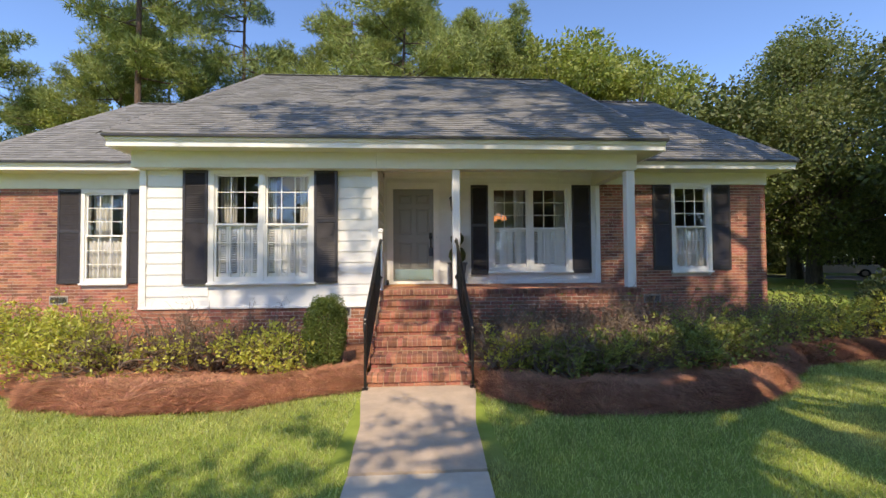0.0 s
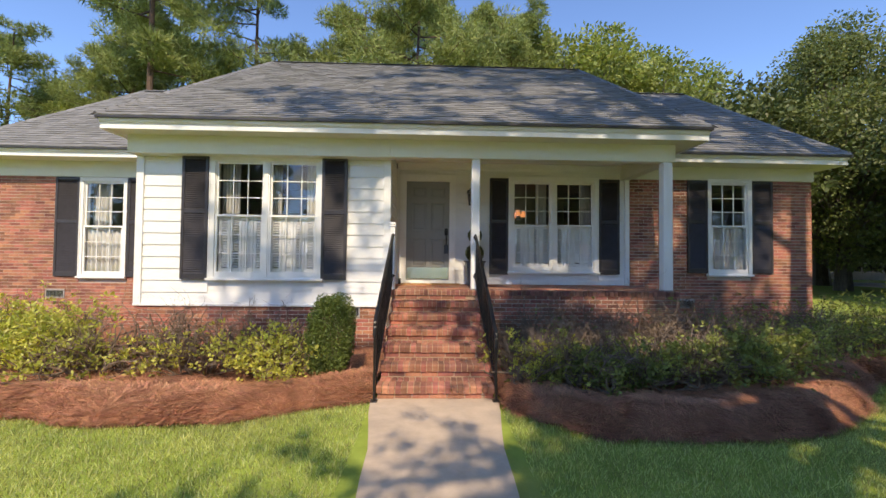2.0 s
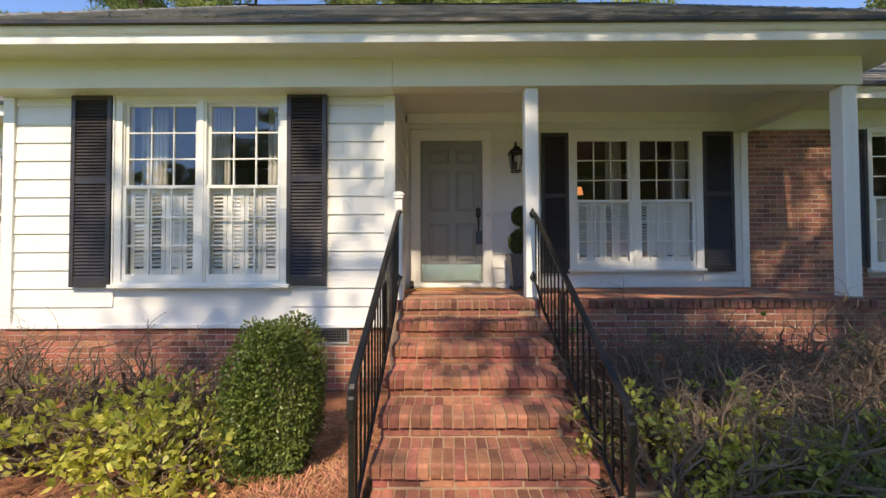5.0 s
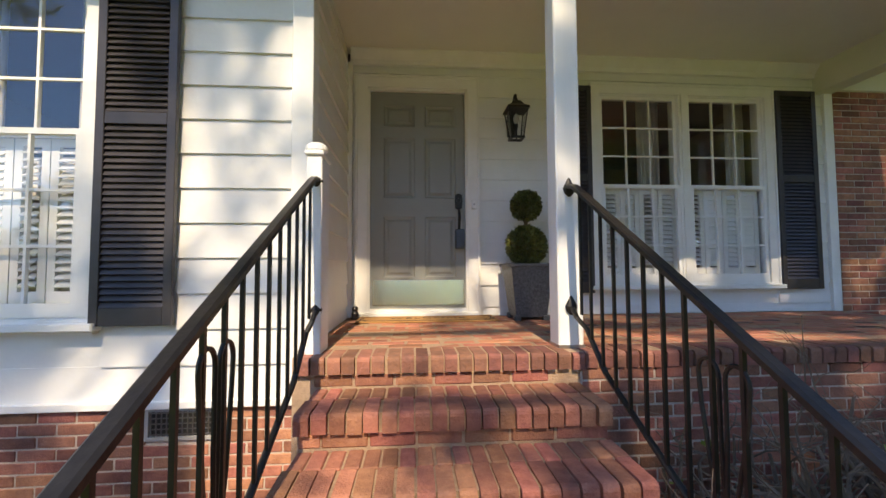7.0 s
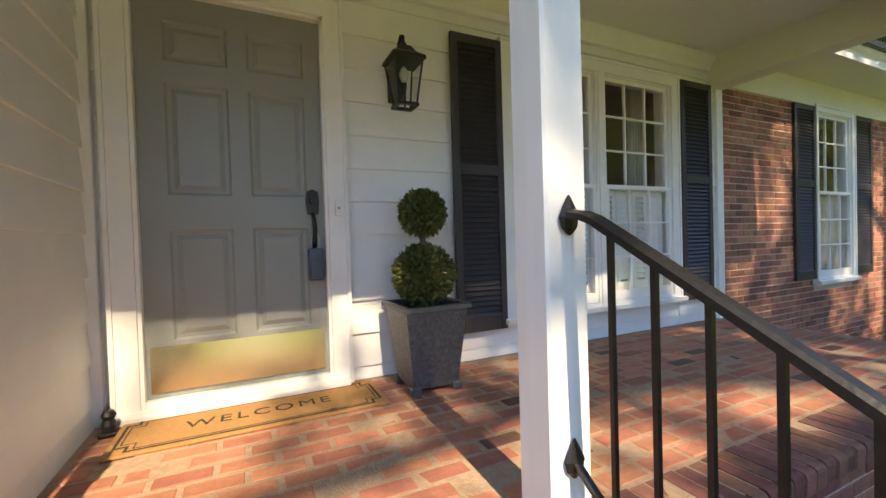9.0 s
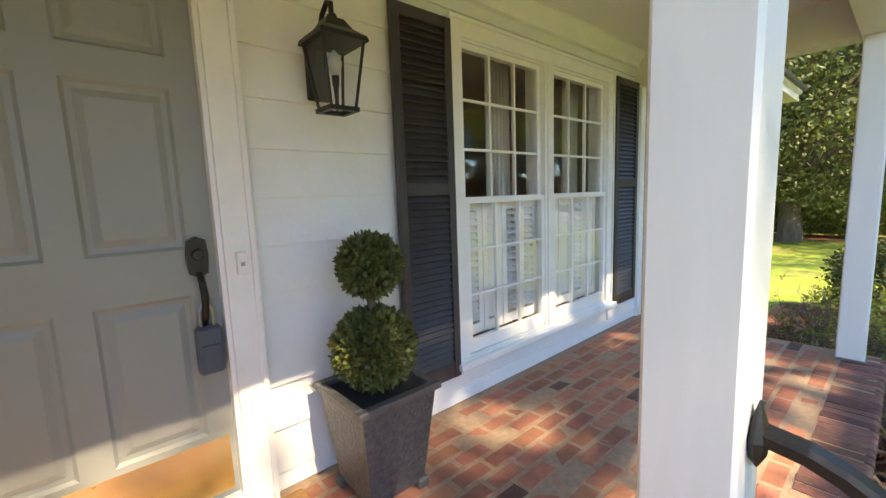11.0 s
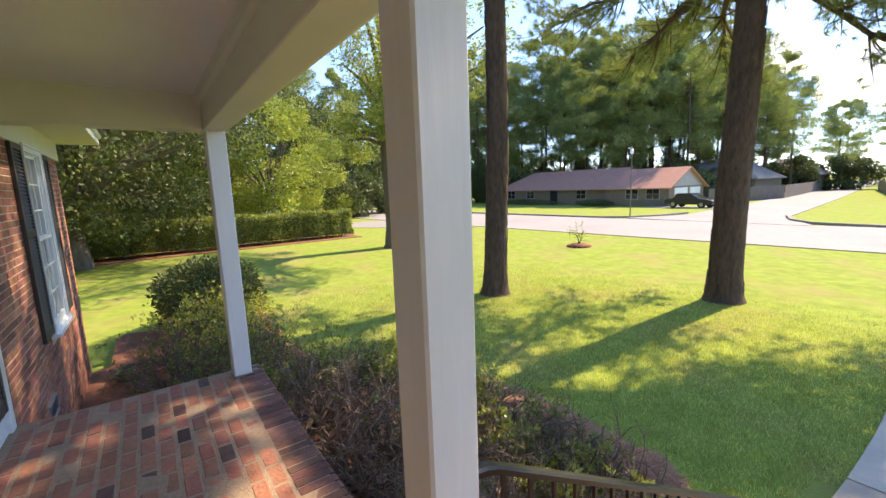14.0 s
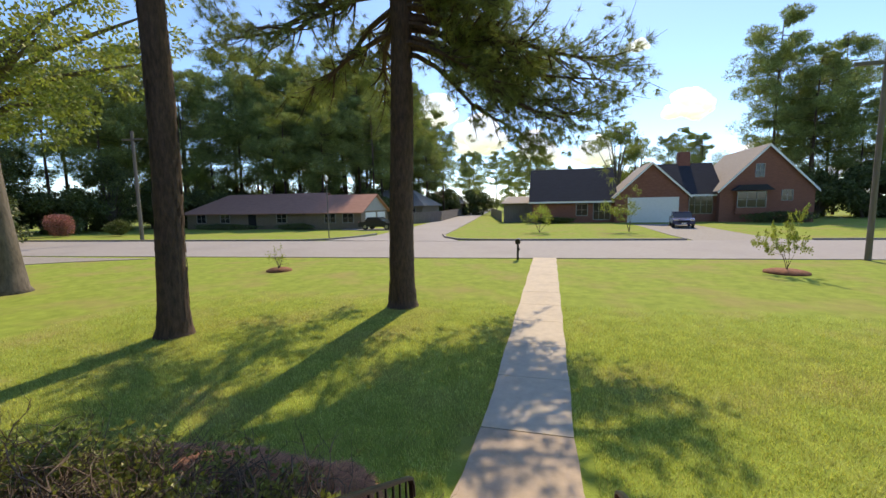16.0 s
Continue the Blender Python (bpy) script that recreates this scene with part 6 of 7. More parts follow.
# trees right of the house, their shade put into the dark leaf colour
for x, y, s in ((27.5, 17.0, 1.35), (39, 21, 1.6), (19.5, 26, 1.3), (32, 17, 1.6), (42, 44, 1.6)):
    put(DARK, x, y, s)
put(GREEN, 30, 31, 1.4)
# first copy's dark leaf puts the shade under its crown into the colour
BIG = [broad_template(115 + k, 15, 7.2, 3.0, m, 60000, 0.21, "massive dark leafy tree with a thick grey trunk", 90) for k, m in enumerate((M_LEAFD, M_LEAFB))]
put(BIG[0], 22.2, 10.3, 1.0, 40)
put(BIG[1], 25.5, 25, 1.05, 200)
for x, y, s in ((46, 38, 1.2), (38, 44, 1.2), (44, 30, 1.2), (30, 40, 1.1)):
    put(DARK, x, y, s)
# woods beyond the hedge
for x, y, s in ((33, -0.2, 1.15), (36.5, -4.8, 0.95), (37, 3.0, 1.15)):
    put(BRIGHT, x, y, s)
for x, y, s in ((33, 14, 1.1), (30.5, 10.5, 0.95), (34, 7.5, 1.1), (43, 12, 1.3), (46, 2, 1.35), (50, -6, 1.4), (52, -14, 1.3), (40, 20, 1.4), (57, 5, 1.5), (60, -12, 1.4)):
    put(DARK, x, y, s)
for x, y, s, k in ((48, 9, 1.0, 1), (54, 0, 1.05, 0), (58, -9, 1.1, 1), (62, -18, 1.0, 2), (44, 16, 1.05, 1)):
    put(PINES[k], x, y, s)
# woods over the road, behind the ranch house
for x, y, s, k in ((70, -46, 1.35, 0), (63, -54, 1.4, 2), (56, -58, 1.35, 1), (50, -62, 1.4, 2), (44, -60, 1.3, 0), (38, -66, 1.4, 2), (33, -64, 1.3, 0), (27, -70, 1.2, 2), (76, -30, 1.3, 2), (80, -16, 1.3, 0)):
    put(PINES[k], x, y, s)
for x, y, s, k in ((66, -34, 1.0, 0), (60, -44, 1.05, 1), (54, -50, 1.0, 2), (49, -56, 1.1, 1), (44, -52, 0.95, 0), (40, -58, 1.1, 1), (36, -54, 0.95, 2), (32, -60, 1.05, 1), (28, -56, 0.85, 0), (46, -66, 1.15, 0), (55, -62, 1.1, 1), (38, -70, 1.15, 1), (30, -72, 1.1, 2), (25, -66, 0.9, 1), (66, -50, 1.15, 0), (72, -40, 1.1, 1), (22, -80, 0.85, 0), (26, -88, 0.95, 1), (19.5, -96, 0.8, 2), (31, -98, 0.95, 0), (36, -84, 1.0, 1)):
    put(PINES[k], x, y, s)
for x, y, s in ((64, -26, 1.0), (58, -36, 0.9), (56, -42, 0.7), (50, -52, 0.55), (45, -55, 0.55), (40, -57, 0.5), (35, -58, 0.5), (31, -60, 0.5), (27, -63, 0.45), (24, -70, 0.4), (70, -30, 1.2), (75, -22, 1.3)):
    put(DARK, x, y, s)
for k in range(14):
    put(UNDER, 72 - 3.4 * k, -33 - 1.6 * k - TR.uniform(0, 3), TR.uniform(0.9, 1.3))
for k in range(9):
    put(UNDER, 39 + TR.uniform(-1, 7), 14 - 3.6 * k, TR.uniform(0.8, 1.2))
for x, y, s, k in ((62, -38, 1.1, 2), (57, -47, 1.1, 0), (52, -54, 1.15, 2), (47, -60, 1.2, 0), (42, -62, 1.15, 2), (36, -62, 1.1, 0), (33, -66, 1.15, 2), (29, -63, 1.0, 0), (26, -74, 1.05, 2), (68, -44, 1.2, 2), (23, -70, 0.95, 2), (40, -50, 0.9, 0), (34, -51, 0.85, 2)):
    put(PINES[k], x, y, s)
for x, y, s in ((62, -40, 1.2), (53, -46, 0.8), (44, -54, 0.7)):
    put(GREEN, x, y, s * 0.85)
for k in range(16):
    put(UNDER, 66 - 3.4 * k, -58 - 2.2 * k + TR.uniform(-2, 2), TR.uniform(1.1, 1.6))
for x, y, s in ((63, -58, 0.9), (57, -60, 0.85), (51, -63, 0.85), (46, -65, 0.8), (41, -67, 0.8), (36, -69, 0.8), (31, -70, 0.75), (27, -74, 0.7), (68, -52, 1.0)):
    put(DARK, x, y, s)
for x, y, s in ((60, -52, 0.8), (49, -58, 0.72), (38, -62, 0.7), (29, -66, 0.6)):
    put(GREEN, x, y, s)
# far end of the side street, and behind the brick house
for x, y, s, k in ((10, -118, 0.75, 0), (6, -104, 0.72, 2), (3, -96, 0.65, 1), (16, -124, 0.8, 1), (14, -140, 0.9, 0), (24, -128, 0.9, 2), (1, -128, 0.8, 0), (-6, -120, 0.6, 2)):
    put(PINES[k], x, y, s)
for x, y, s in ((8, -84, 0.42), (12, -110, 0.5), (20, -110, 0.5), (4.5, -70, 0.32), (-12, -72, 0.62), (-16, -78, 0.66), (-22, -80, 0.55), (-33, -84, 0.7)):
    put(GREEN, x, y, s)
for x, y, s, k in ((-36, -62, 0.80, 0), (-41, -66, 0.95, 1), (-45, -62, 0.88, 2), (-50, -66, 0.92, 0), (-39, -58, 0.75, 2), (-47, -58, 0.75, 0), (-56, -68, 0.85, 1), (-64, -72, 0.85, 0), (-30, -96, 0.7, 1), (-75, -80, 0.9, 2)):
    put(PINES[k], x, y, s)
for x, y, s in ((-42, -60, 0.8), (-47, -64, 0.85), (-37, -61, 0.6), (-52, -62, 0.7), (-70, -64, 0.9), (-82, -60, 1.0)):
    put(DARK, x, y, s)
for x, y, s, k in ((-31, -61, 1.08, 1), (-34.5, -58.5, 1.0, 0), (-38, -63, 1.05, 2), (-33, -66, 1.1, 0), (-24, -68, 0.62, 2), (-20, -72, 0.6, 0)):
    put(PINES[k], x, y, s)
put(GREEN, -11.2, -66.5, 1.12)
put(GREEN, -15, -69, 0.95)
for x, y, s in ((27, 14.5, 1.1), (31, 15.5, 1.2), (35, 17, 1.3), (22.5, 29, 0.8), (40, 41, 1.2), (36, 41, 1.2), (46, 37, 1.3)):
    put(UNDER, x, y, s)
for x, y, s in ((-24, 22, 0.75), (-29, 25, 0.9), (-34, 24, 0.9)):
    put(DARK, x, y, s)
put(UNDER, -21.5, 20.5, 1.0)
# west side of the yard, out of view: more of the same street trees
for x, y, s, k in ((-24, -8, 1.0, 0), (-30, 6, 1.0, 1), (-26, 18, 0.9, 2)):
    put(PINES[k], x, y, s)

# understorey that closes the woods' edges
for x, y, s in ((66, -24, 1.3), (72, -26, 1.5), (62, -30, 1.2), (78, -30, 1.5), (58, -31, 1.2), (84, -22, 1.6), (90, -10, 1.6), (-34, -56, 1.3), (-38, -55, 1.5), (-42, -54, 1.5), (-46, -55, 1.6), (-50, -57, 1.6), (-55, -60, 1.7), (-32, -62, 1.3)):
    put(UNDER, x, y, s)

# the grey-barked oak at the yard's edge
def oak(x, y, seed):
    rng = np.random.default_rng(seed)
    ob = empty("oak_tree", (x, y, land(x, y)))
    z0 = land(x, y) - 0.1
    bm = bmesh.new()
    trunk_tube(bm, [(x, y, z0), (x, y, z0 + 0.25), (x + 0.02, y, 1.0), (x + 0.15, y, 2.6), (x + 0.35, y, 4.2), (x + 0.25, y + 0.05, 5.6), (x + 0.15, y + 0.1, 7.4)], [0.72, 0.55, 0.44, 0.40, 0.36, 0.33, 0.26], 16, 0.05, seed)
    lathe(bm, [(0.05, 4.05), (0.2, 4.15), (0.2, 4.3), (0.05, 4.42)], x - 0.02, y, 10)
    limbs = [(4.8, (-2.4, 1.4, 0.7)), (4.9, (2.2, 1.2, 0.4)), (5.2, (0.6, 2.4, 0.2)), (5.6, (-4.4, 0.8, 0.2)), (5.0, (-1.8, 0.6, 1.9)), (5.6, (1.6, 0.3, 3.2)), (6.4, (-3.6, -0.3, 2.4)), (6.6, (2.6, 1.0, 2.6)), (7.2, (-1.0, 0.8, 4.0)), (7.3, (0.8, -1.2, 4.4)), (6.0, (-5.2, 1.4, 1.2)), (7.0, (-3.2, 2.6, 3.0)), (6.8, (3.4, -1.6, 2.2)), (6.2, (-4.8, -1.8, 1.4)), (5.8, (4.6, 0.6, 1.2)), (6.6, (-6.4, -0.6, 1.8)), (7.4, (-2.2, -2.6, 3.2))]
    C, R = [], []
    for z, d in limbs:
        p = Vector((x + 0.2, y + 0.06, z))
        e = p + Vector(d)
        m = p.lerp(e, 0.5) + Vector((0, 0, 0.25))
        tube(bm, [p, m, e], [0.15, 0.09, 0.03], 7, cap=False)
        for f in (0.55, 0.8, 1.0, 1.15):
            C.append(p.lerp(e, f) + Vector(rng.normal(0, 0.55, 3)))
            R.append(rng.uniform(0.6, 1.15))
    rel(ob, part("trunk", bm, M_BARKG, ob, "grey trunk with a knot and spreading limbs", True))
    C, R = np.array(C), np.array(R)
    n = 21000
    idx = rng.integers(0, len(C), n)
    d = unit(rng.normal(0, 1, (n, 3)))
    pts = C[idx] + d * (R[idx] * rng.uniform(0.2, 1, n) ** 0.5)[:, None] * np.array([1, 1, 0.7])
    lv = new("crown", quads_mesh("crown", leaf_cards(rng, pts, d + np.array([0, 0, -0.3]), 0.16, 0.075, 0.8), M_LEAF))
    lv.parent = ob
    rel(ob, lv)
    return tagged(ob, "grey-barked oak with sunlit yellow-green leaves", "oak tree")


oak(17.5, -2.1, 31)

# hedge along the side
rng = np.random.default_rng(77)
hg = empty("hedge", (24.6, 5.0, -0.04))
HX0, HX1, HY0, HY1, HZ = 23.8, 25.4, -2.6, 13.0, 1.62
bm = bx(HX0 + 0.25, HX1 - 0.25, HY0 + 0.25, HY1 - 0.25, 0.15, HZ - 0.2, bevel=0.08)
rel(hg, part("body", bm, M_LEAFD, hg, "dark inner growth"))
n = 26000
f = rng.integers(0, 10, n)
u, v, w = rng.uniform(0, 1, n), rng.uniform(0, 1, n), rng.uniform(0, 1, n)
X = np.where(f < 5, HX0 + 0.22 * w, HX0 + (HX1 - HX0) * u)
Y = np.where(f == 9, HY0 + 0.2 * w, HY0 + (HY1 - HY0) * v)
Z = np.where((f >= 5) & (f < 9), HZ - 0.2 * w, 0.1 + (HZ - 0.1) * u)
X += 0.09 * np.sin(Y * 2.1) + 0.05 * np.sin(Y * 5.3)
Z += 0.05 * np.sin(Y * 1.7 + 1) + 0.03 * np.sin(Y * 4.1)
nr = np.stack([np.where(f < 5, -1.0, 0), np.where(f == 9, -1.0, 0), np.where((f >= 5) & (f < 9), 1.0, 0.25)], 1)
lv = new("foliage", quads_mesh("foliage", leaf_cards(rng, np.stack([X, Y, Z], 1), nr, 0.13, 0.075, 0.7), M_OLIVE))
lv.parent = hg
rel(hg, lv)
tagged(hg, "long clipped green hedge in sun and shade", "hedge")
strip("bed_hedge", [(23.0, y) for y in (-2.8, 2, 6, 10, 13)], [(25.5, y) for y in (-2.8, 2, 6, 10, 13)], M_STRAW, 0.03, "strip of pine straw under the hedge", "planting bed")


def sapling(x, y, h, w, leaves, size, material, seed, label, mulch=0.55, name="sapling", squeeze=1.0):
    rng = np.random.default_rng(seed)
    ob = empty(name, (x, y, land(x, y)))
    z0 = land(x, y)
    bm, tips = bmesh.new(), []
    for k in range(5):
        grow_stem(bm, rng, (x + rng.normal(0, 0.03), y + rng.normal(0, 0.03), z0), (rng.normal(0, w / h), rng.normal(0, w / h), 1), h * rng.uniform(0.7, 0.95), 0.018, 2, tips, 0.22)
    rel(ob, part("branchwork", bm, M_TWIG, ob))
    T, D = np.array([t[0] for t in tips]), np.array([t[1] for t in tips])
    idx = rng.integers(0, len(T), leaves)
    lv = new("foliage", quads_mesh("foliage", leaf_cards(rng, T[idx] + rng.normal(0, 0.12 * w + 0.03, (leaves, 3)), D[idx], size, size * 0.5, 0.8), material))
    lv.parent = ob
    rel(ob, lv)
    ob.scale = (squeeze, squeeze, 1.0)
    tagged(ob, label, "sapling")
    if mulch:
        bm = bmesh.new()
        lathe(bm, [(mulch, z0 - 0.03), (mulch * 0.95, z0 + 0.06), (mulch * 0.6, z0 + 0.13), (0.05, z0 + 0.14)], x, y, 18)
        for q in bm.verts:
            q.co += Vector((noise.noise(q.co * 5), noise.noise(q.co * 5 + Vector((7, 0, 0))), 0.3 * noise.noise(q.co * 9))) * 0.06
        tagged(part("mulch_ring", bm, M_STRAW, smooth=True), "low ring of brown mulch round a sapling", "mulch", "mulch rings")


sapling(10.9, -7.75, 0.75, 0.25, 160, 0.08, M_LEAFY, 41, "thin pale green sapling in a mulch ring")
sapling(-9.1, -10.3, 1.9, 0.28, 2400, 0.11, M_LEAF, 42, "open-branched green sapling in a mulch ring", 0.75, squeeze=0.55)
sapling(0.4, -30.5, 1.9, 0.9, 1500, 0.14, M_LEAFY, 43, "small bright green tree on the far lawn", 0)
sapling(-7.2, -31.0, 2.6, 0.7, 1800, 0.13, M_LEAF, 44, "small upright green tree on the far lawn", 0)
leafy_bush(50, -24.5, 1.5, 1.5, 0.0, 2.3, 5000, 0.16, M_BLOOM, 46, "pink flowering bush across the street")
leafy_bush(44, -26, 1.3, 1.3, 0.0, 1.6, 4000, 0.16, M_LEAFD, 47, "dark bush across the street")

# grass blades near the path, thinning outwards
rng = np.random.default_rng(99)
n = 620000
gx = rng.uniform(-11, 11.5, n)
gy = rng.uniform(-4.0, 6.6, n)
ok = ~((gx > WL - 0.01) & (gx < WR + 0.01) & (gy < 3.0)) & ~((gx > -1.02) & (gx < 0.47) & (gy >= 3.0))
le = np.interp(gx, [p[0] for p in L_EDGE], [p[1] for p in L_EDGE])
re_ = np.interp(gx, [p[0] for p in R_EDGE], [p[1] for p in R_EDGE])
ok &= np.where(gx < 0, gy < le + 0.02, gy < re_ + 0.02)
ok &= rng.uniform(0, 1, n) < np.clip((gy + 4.0) / 4.0, 0, 1) * np.clip((11.5 - np.abs(gx)) / 5, 0, 1)
gx, gy = gx[ok], gy[ok]
n = len(gx)
P = np.stack([gx, gy, np.full(n, -0.045)], 1)
a = rng.uniform(0, 2 * math.pi, n)
s = np.stack([np.cos(a), np.sin(a), np.zeros(n)], 1) * rng.uniform(0.003, 0.006, (n, 1))
tip = P + np.stack([rng.normal(0, 0.022, n), rng.normal(0, 0.022, n), rng.uniform(0.03, 0.065, n)], 1)
gr = new("grass", quads_mesh("grass", np.stack([P - s, P + s, tip], 1).reshape(-1, 3), M_GRASS, 3))
tagged(gr, "short mown green lawn grass", "grass", kind="stuff")
# ---------------------------------------------------------------- across the street
def gable_roof(bm, x0, x1, y0, y1, z0, zr, along="x", over=0.4, t=0.12):
    """A two-sided roof with thickness; along: the ridge's direction."""
    if along == "x":
        ym = (y0 + y1) / 2
        for ye in (y0 - over, y1 + over):
            zl = z0 - over * (zr - z0) / ((y1 - y0) / 2)
            slope_panel(bm, [(x0 - over, ye, zl), (x1 + over, ye, zl), (x1 + over, ym, zr), (x0 - over, ym, zr)], t)
    else:
        xm = (x0 + x1) / 2
        for xe in (x0 - over, x1 + over):
            zl = z0 - over * (zr - z0) / ((x1 - x0) / 2)
            slope_panel(bm, [(xe, y0 - over, zl), (xe, y1 + over, zl), (xm, y1 + over, zr), (xm, y0 - over, zr)], t)


def gable_wall(bm, x0, x1, y, z0, zr, t=0.2):
    prism(bm, [(x0, z0), (x1, z0), ((x0 + x1) / 2, zr)], "y", y - t, y)


def far_window(ob, x0, x1, z0, z1, y, cols=2):
    bm = bmesh.new()
    ring(bm, x0, x1, z0, z1, 0.07, y - 0.02, y + 0.06)
    w = rel(ob, part("window", bm, M_FARTRIM, ob, "white framed window"))
    for i in range(1, cols):
        c = x0 + (x1 - x0) * i / cols
        part("mullion", bx(c - 0.02, c + 0.02, y, y + 0.05, z0 + 0.07, z1 - 0.07), M_FARTRIM, w)
    part("transom", bx(x0 + 0.07, x1 - 0.07, y, y + 0.045, (z0 + z1) / 2 - 0.02, (z0 + z1) / 2 + 0.02), M_FARTRIM, w)
    p = part("pane", bx(x0 + 0.07, x1 - 0.07, y - 0.01, y + 0.01, z0 + 0.07, z1 - 0.07), M_CARGLASS, w, "dark glass")


def garage_door(ob, x0, x1, z0, z1, y, material):
    leaf = rel(ob, part("garage_door", bx(x0, x1, y - 0.04, y + 0.01, z0, z1), material, ob, "pale panelled garage door"))
    n = max(2, int((x1 - x0) / 0.6))
    for r in range(4):
        zz = z0 + (z1 - z0) * r / 4
        for k in range(n):
            a, b = x0 + (x1 - x0) * (k + 0.12) / n, x0 + (x1 - x0) * (k + 0.88) / n
            part("panel", bx(a, b, y + 0.01, y + 0.025, zz + 0.1, zz + (z1 - z0) / 4 - 0.08), material, leaf)
    bm = bmesh.new()
    ring(bm, x0 - 0.12, x1 + 0.12, z0 - 0.1, z1 + 0.12, 0.12, y - 0.02, y + 0.05, 0.01)
    rel(ob, part("door_trim", bm, M_TRIM, ob))


# brick house with gables
FY = -46.0
bh = empty("brick_house", (-13, FY - 5, 0))
for d in ((1.7, -8.0, -55, FY, 0, 2.9), (-8.0, -15.8, -53, FY + 0.8, 0, 3.4), (-15.8, -19.0, -55, FY - 0.5, 0, 3.4), (-19.0, -28.0, -57, FY + 0.6, 0, 3.9)):
    rel(bh, part("wall", bx(d[1], d[0], d[2], d[3], -0.3, d[5]), M_FBRICK, bh))
bm = bmesh.new()
gable_wall(bm, -15.8, -8.0, FY + 0.8, 3.4, 7.0)
rel(bh, part("gable", bm, M_FBRICK, bh))
bm = bmesh.new()
gable_wall(bm, -28.0, -19.0, FY + 0.6, 3.9, 8.5)
rel(bh, part("gable", bm, M_FBRICK, bh))
# street slopes near-black, gable slopes grey: shade and sun put into the colours
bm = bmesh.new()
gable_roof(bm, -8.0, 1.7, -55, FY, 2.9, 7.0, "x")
rel(bh, part("roof", bm, M_FROOF, bh, "slate-blue shingle roof, shade put into its dark colour"))
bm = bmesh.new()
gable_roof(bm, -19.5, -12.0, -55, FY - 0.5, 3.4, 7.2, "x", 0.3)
rel(bh, part("roof", bm, M_FROOF, bh, "slate-blue shingle roof, shade put into its dark colour"))
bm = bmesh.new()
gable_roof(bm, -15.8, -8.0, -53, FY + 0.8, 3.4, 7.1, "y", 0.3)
rel(bh, part("roof", bm, M_GROOF, bh, "grey shingle roof, sunlight put into its paler colour"))
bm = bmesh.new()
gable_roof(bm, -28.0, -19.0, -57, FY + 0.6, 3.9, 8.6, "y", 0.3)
rel(bh, part("roof", bm, M_GROOF, bh, "grey shingle roof, sunlight put into its paler colour"))
for x0, x1, z0, zr, y in ((-15.8, -8.0, 3.4, 7.1, FY + 1.12), (-28.0, -19.0, 3.9, 8.6, FY + 0.92)):
    bm = bmesh.new()
    xm = (x0 + x1) / 2
    for s, xe in ((-1, x0 - 0.3), (1, x1 + 0.3)):
        zl = z0 - 0.3 * (zr - z0) / ((x1 - x0) / 2)
        prism(bm, [(xe, zl - 0.02), (xe, zl - 0.28), (xm, zr - 0.28), (xm, zr - 0.02)], "y", y - 0.05, y)
    rel(bh, part("bargeboard", bm, M_TRIM, bh, "white bargeboard"))
rel(bh, part("fascia", bx(-8.0, 2.1, FY + 0.35, FY + 0.45, 2.50, 2.72), M_TRIM, bh, "white eave board"))
rel(bh, part("fascia", bx(-19.0, -15.9, FY - 0.2, FY - 0.1, 3.05, 3.27), M_TRIM, bh, "white eave board"))
rel(bh, part("chimney", bx(-17.3, -16.0, -51.5, -50.4, 5.5, 8.6, bevel=0.05), M_FBRICK, bh, "brick chimney"))
garage_door(bh, -14.7, -9.5, 0.1, 2.9, FY + 0.82, M_TRIM)
far_window(bh, -5.0, -3.6, 0.9, 2.4, FY)
far_window(bh, -7.6, -5.6, 0.4, 2.5, FY, 3)
far_window(bh, -18.7, -16.2, 1.0, 3.1, FY - 0.5, 4)
far_window(bh, -23.2, -22.3, 5.0, 6.5, FY + 0.6)
far_window(bh, -26.0, -24.9, 2.4, 3.6, FY + 0.6)
far_window(bh, -23.4, -20.6, 1.7, 3.5, FY + 0.9, 3)
rel(bh, part("bay_window", bx(-23.5, -20.5, FY + 0.6, FY + 0.88, 1.0, 1.68), M_FBRICK, bh))
bm = bmesh.new()
prism(bm, [(-24.0, 3.6), (-20.0, 3.6), (-20.8, 4.2), (-23.2, 4.2)], "y", FY + 0.6, FY + 1.4)
rel(bh, part("canopy", bm, M_FROOF, bh, "small dark canopy roof"))
rel(bh, part("wall", bx(1.8, 5.6, -58, -49, -0.3, 2.5), M_FENCE, bh, "grey board shed wall"))
bm = bmesh.new()
slope_panel(bm, [(1.7, -58.4, 3.6), (6.0, -58.4, 3.6), (6.0, -48.6, 2.6), (1.7, -48.6, 2.6)])
rel(bh, part("roof", bm, M_GROOF, bh, "grey shed roof"))
tagged(bh, "red brick house with gables and dark roof across the street", "house")
for i, (a, b) in enumerate(((-28.0, -21.0), (-3.6, 1.5))):
    leafy_bush((a + b) / 2, FY + 1.7, (b - a) / 2, 0.7, 0.0, 1.3 if i == 0 else 0.8, 3500, 0.18, M_LEAFD, 51 + i, "dark foundation hedge before the brick house")

# ranch house
RY = -40.0
rh = empty("ranch_house", (36, RY - 5, -0.3))
rel(rh, part("wall", bx(30.0, 49.5, -49, RY, -0.5, 1.95), M_TBRICK, rh))
rel(rh, part("wall", bx(22.2, 30.0, -48, RY + 0.6, -0.5, 1.95), M_TBRICK, rh))
bm = bmesh.new()
z0, zr, ym = 1.80, 4.5, -44.5
slope_panel(bm, [(29.4, RY + 0.5, z0), (50.2, RY + 0.5, z0), (46.0, ym, zr), (29.4, ym, zr)], 0.12)
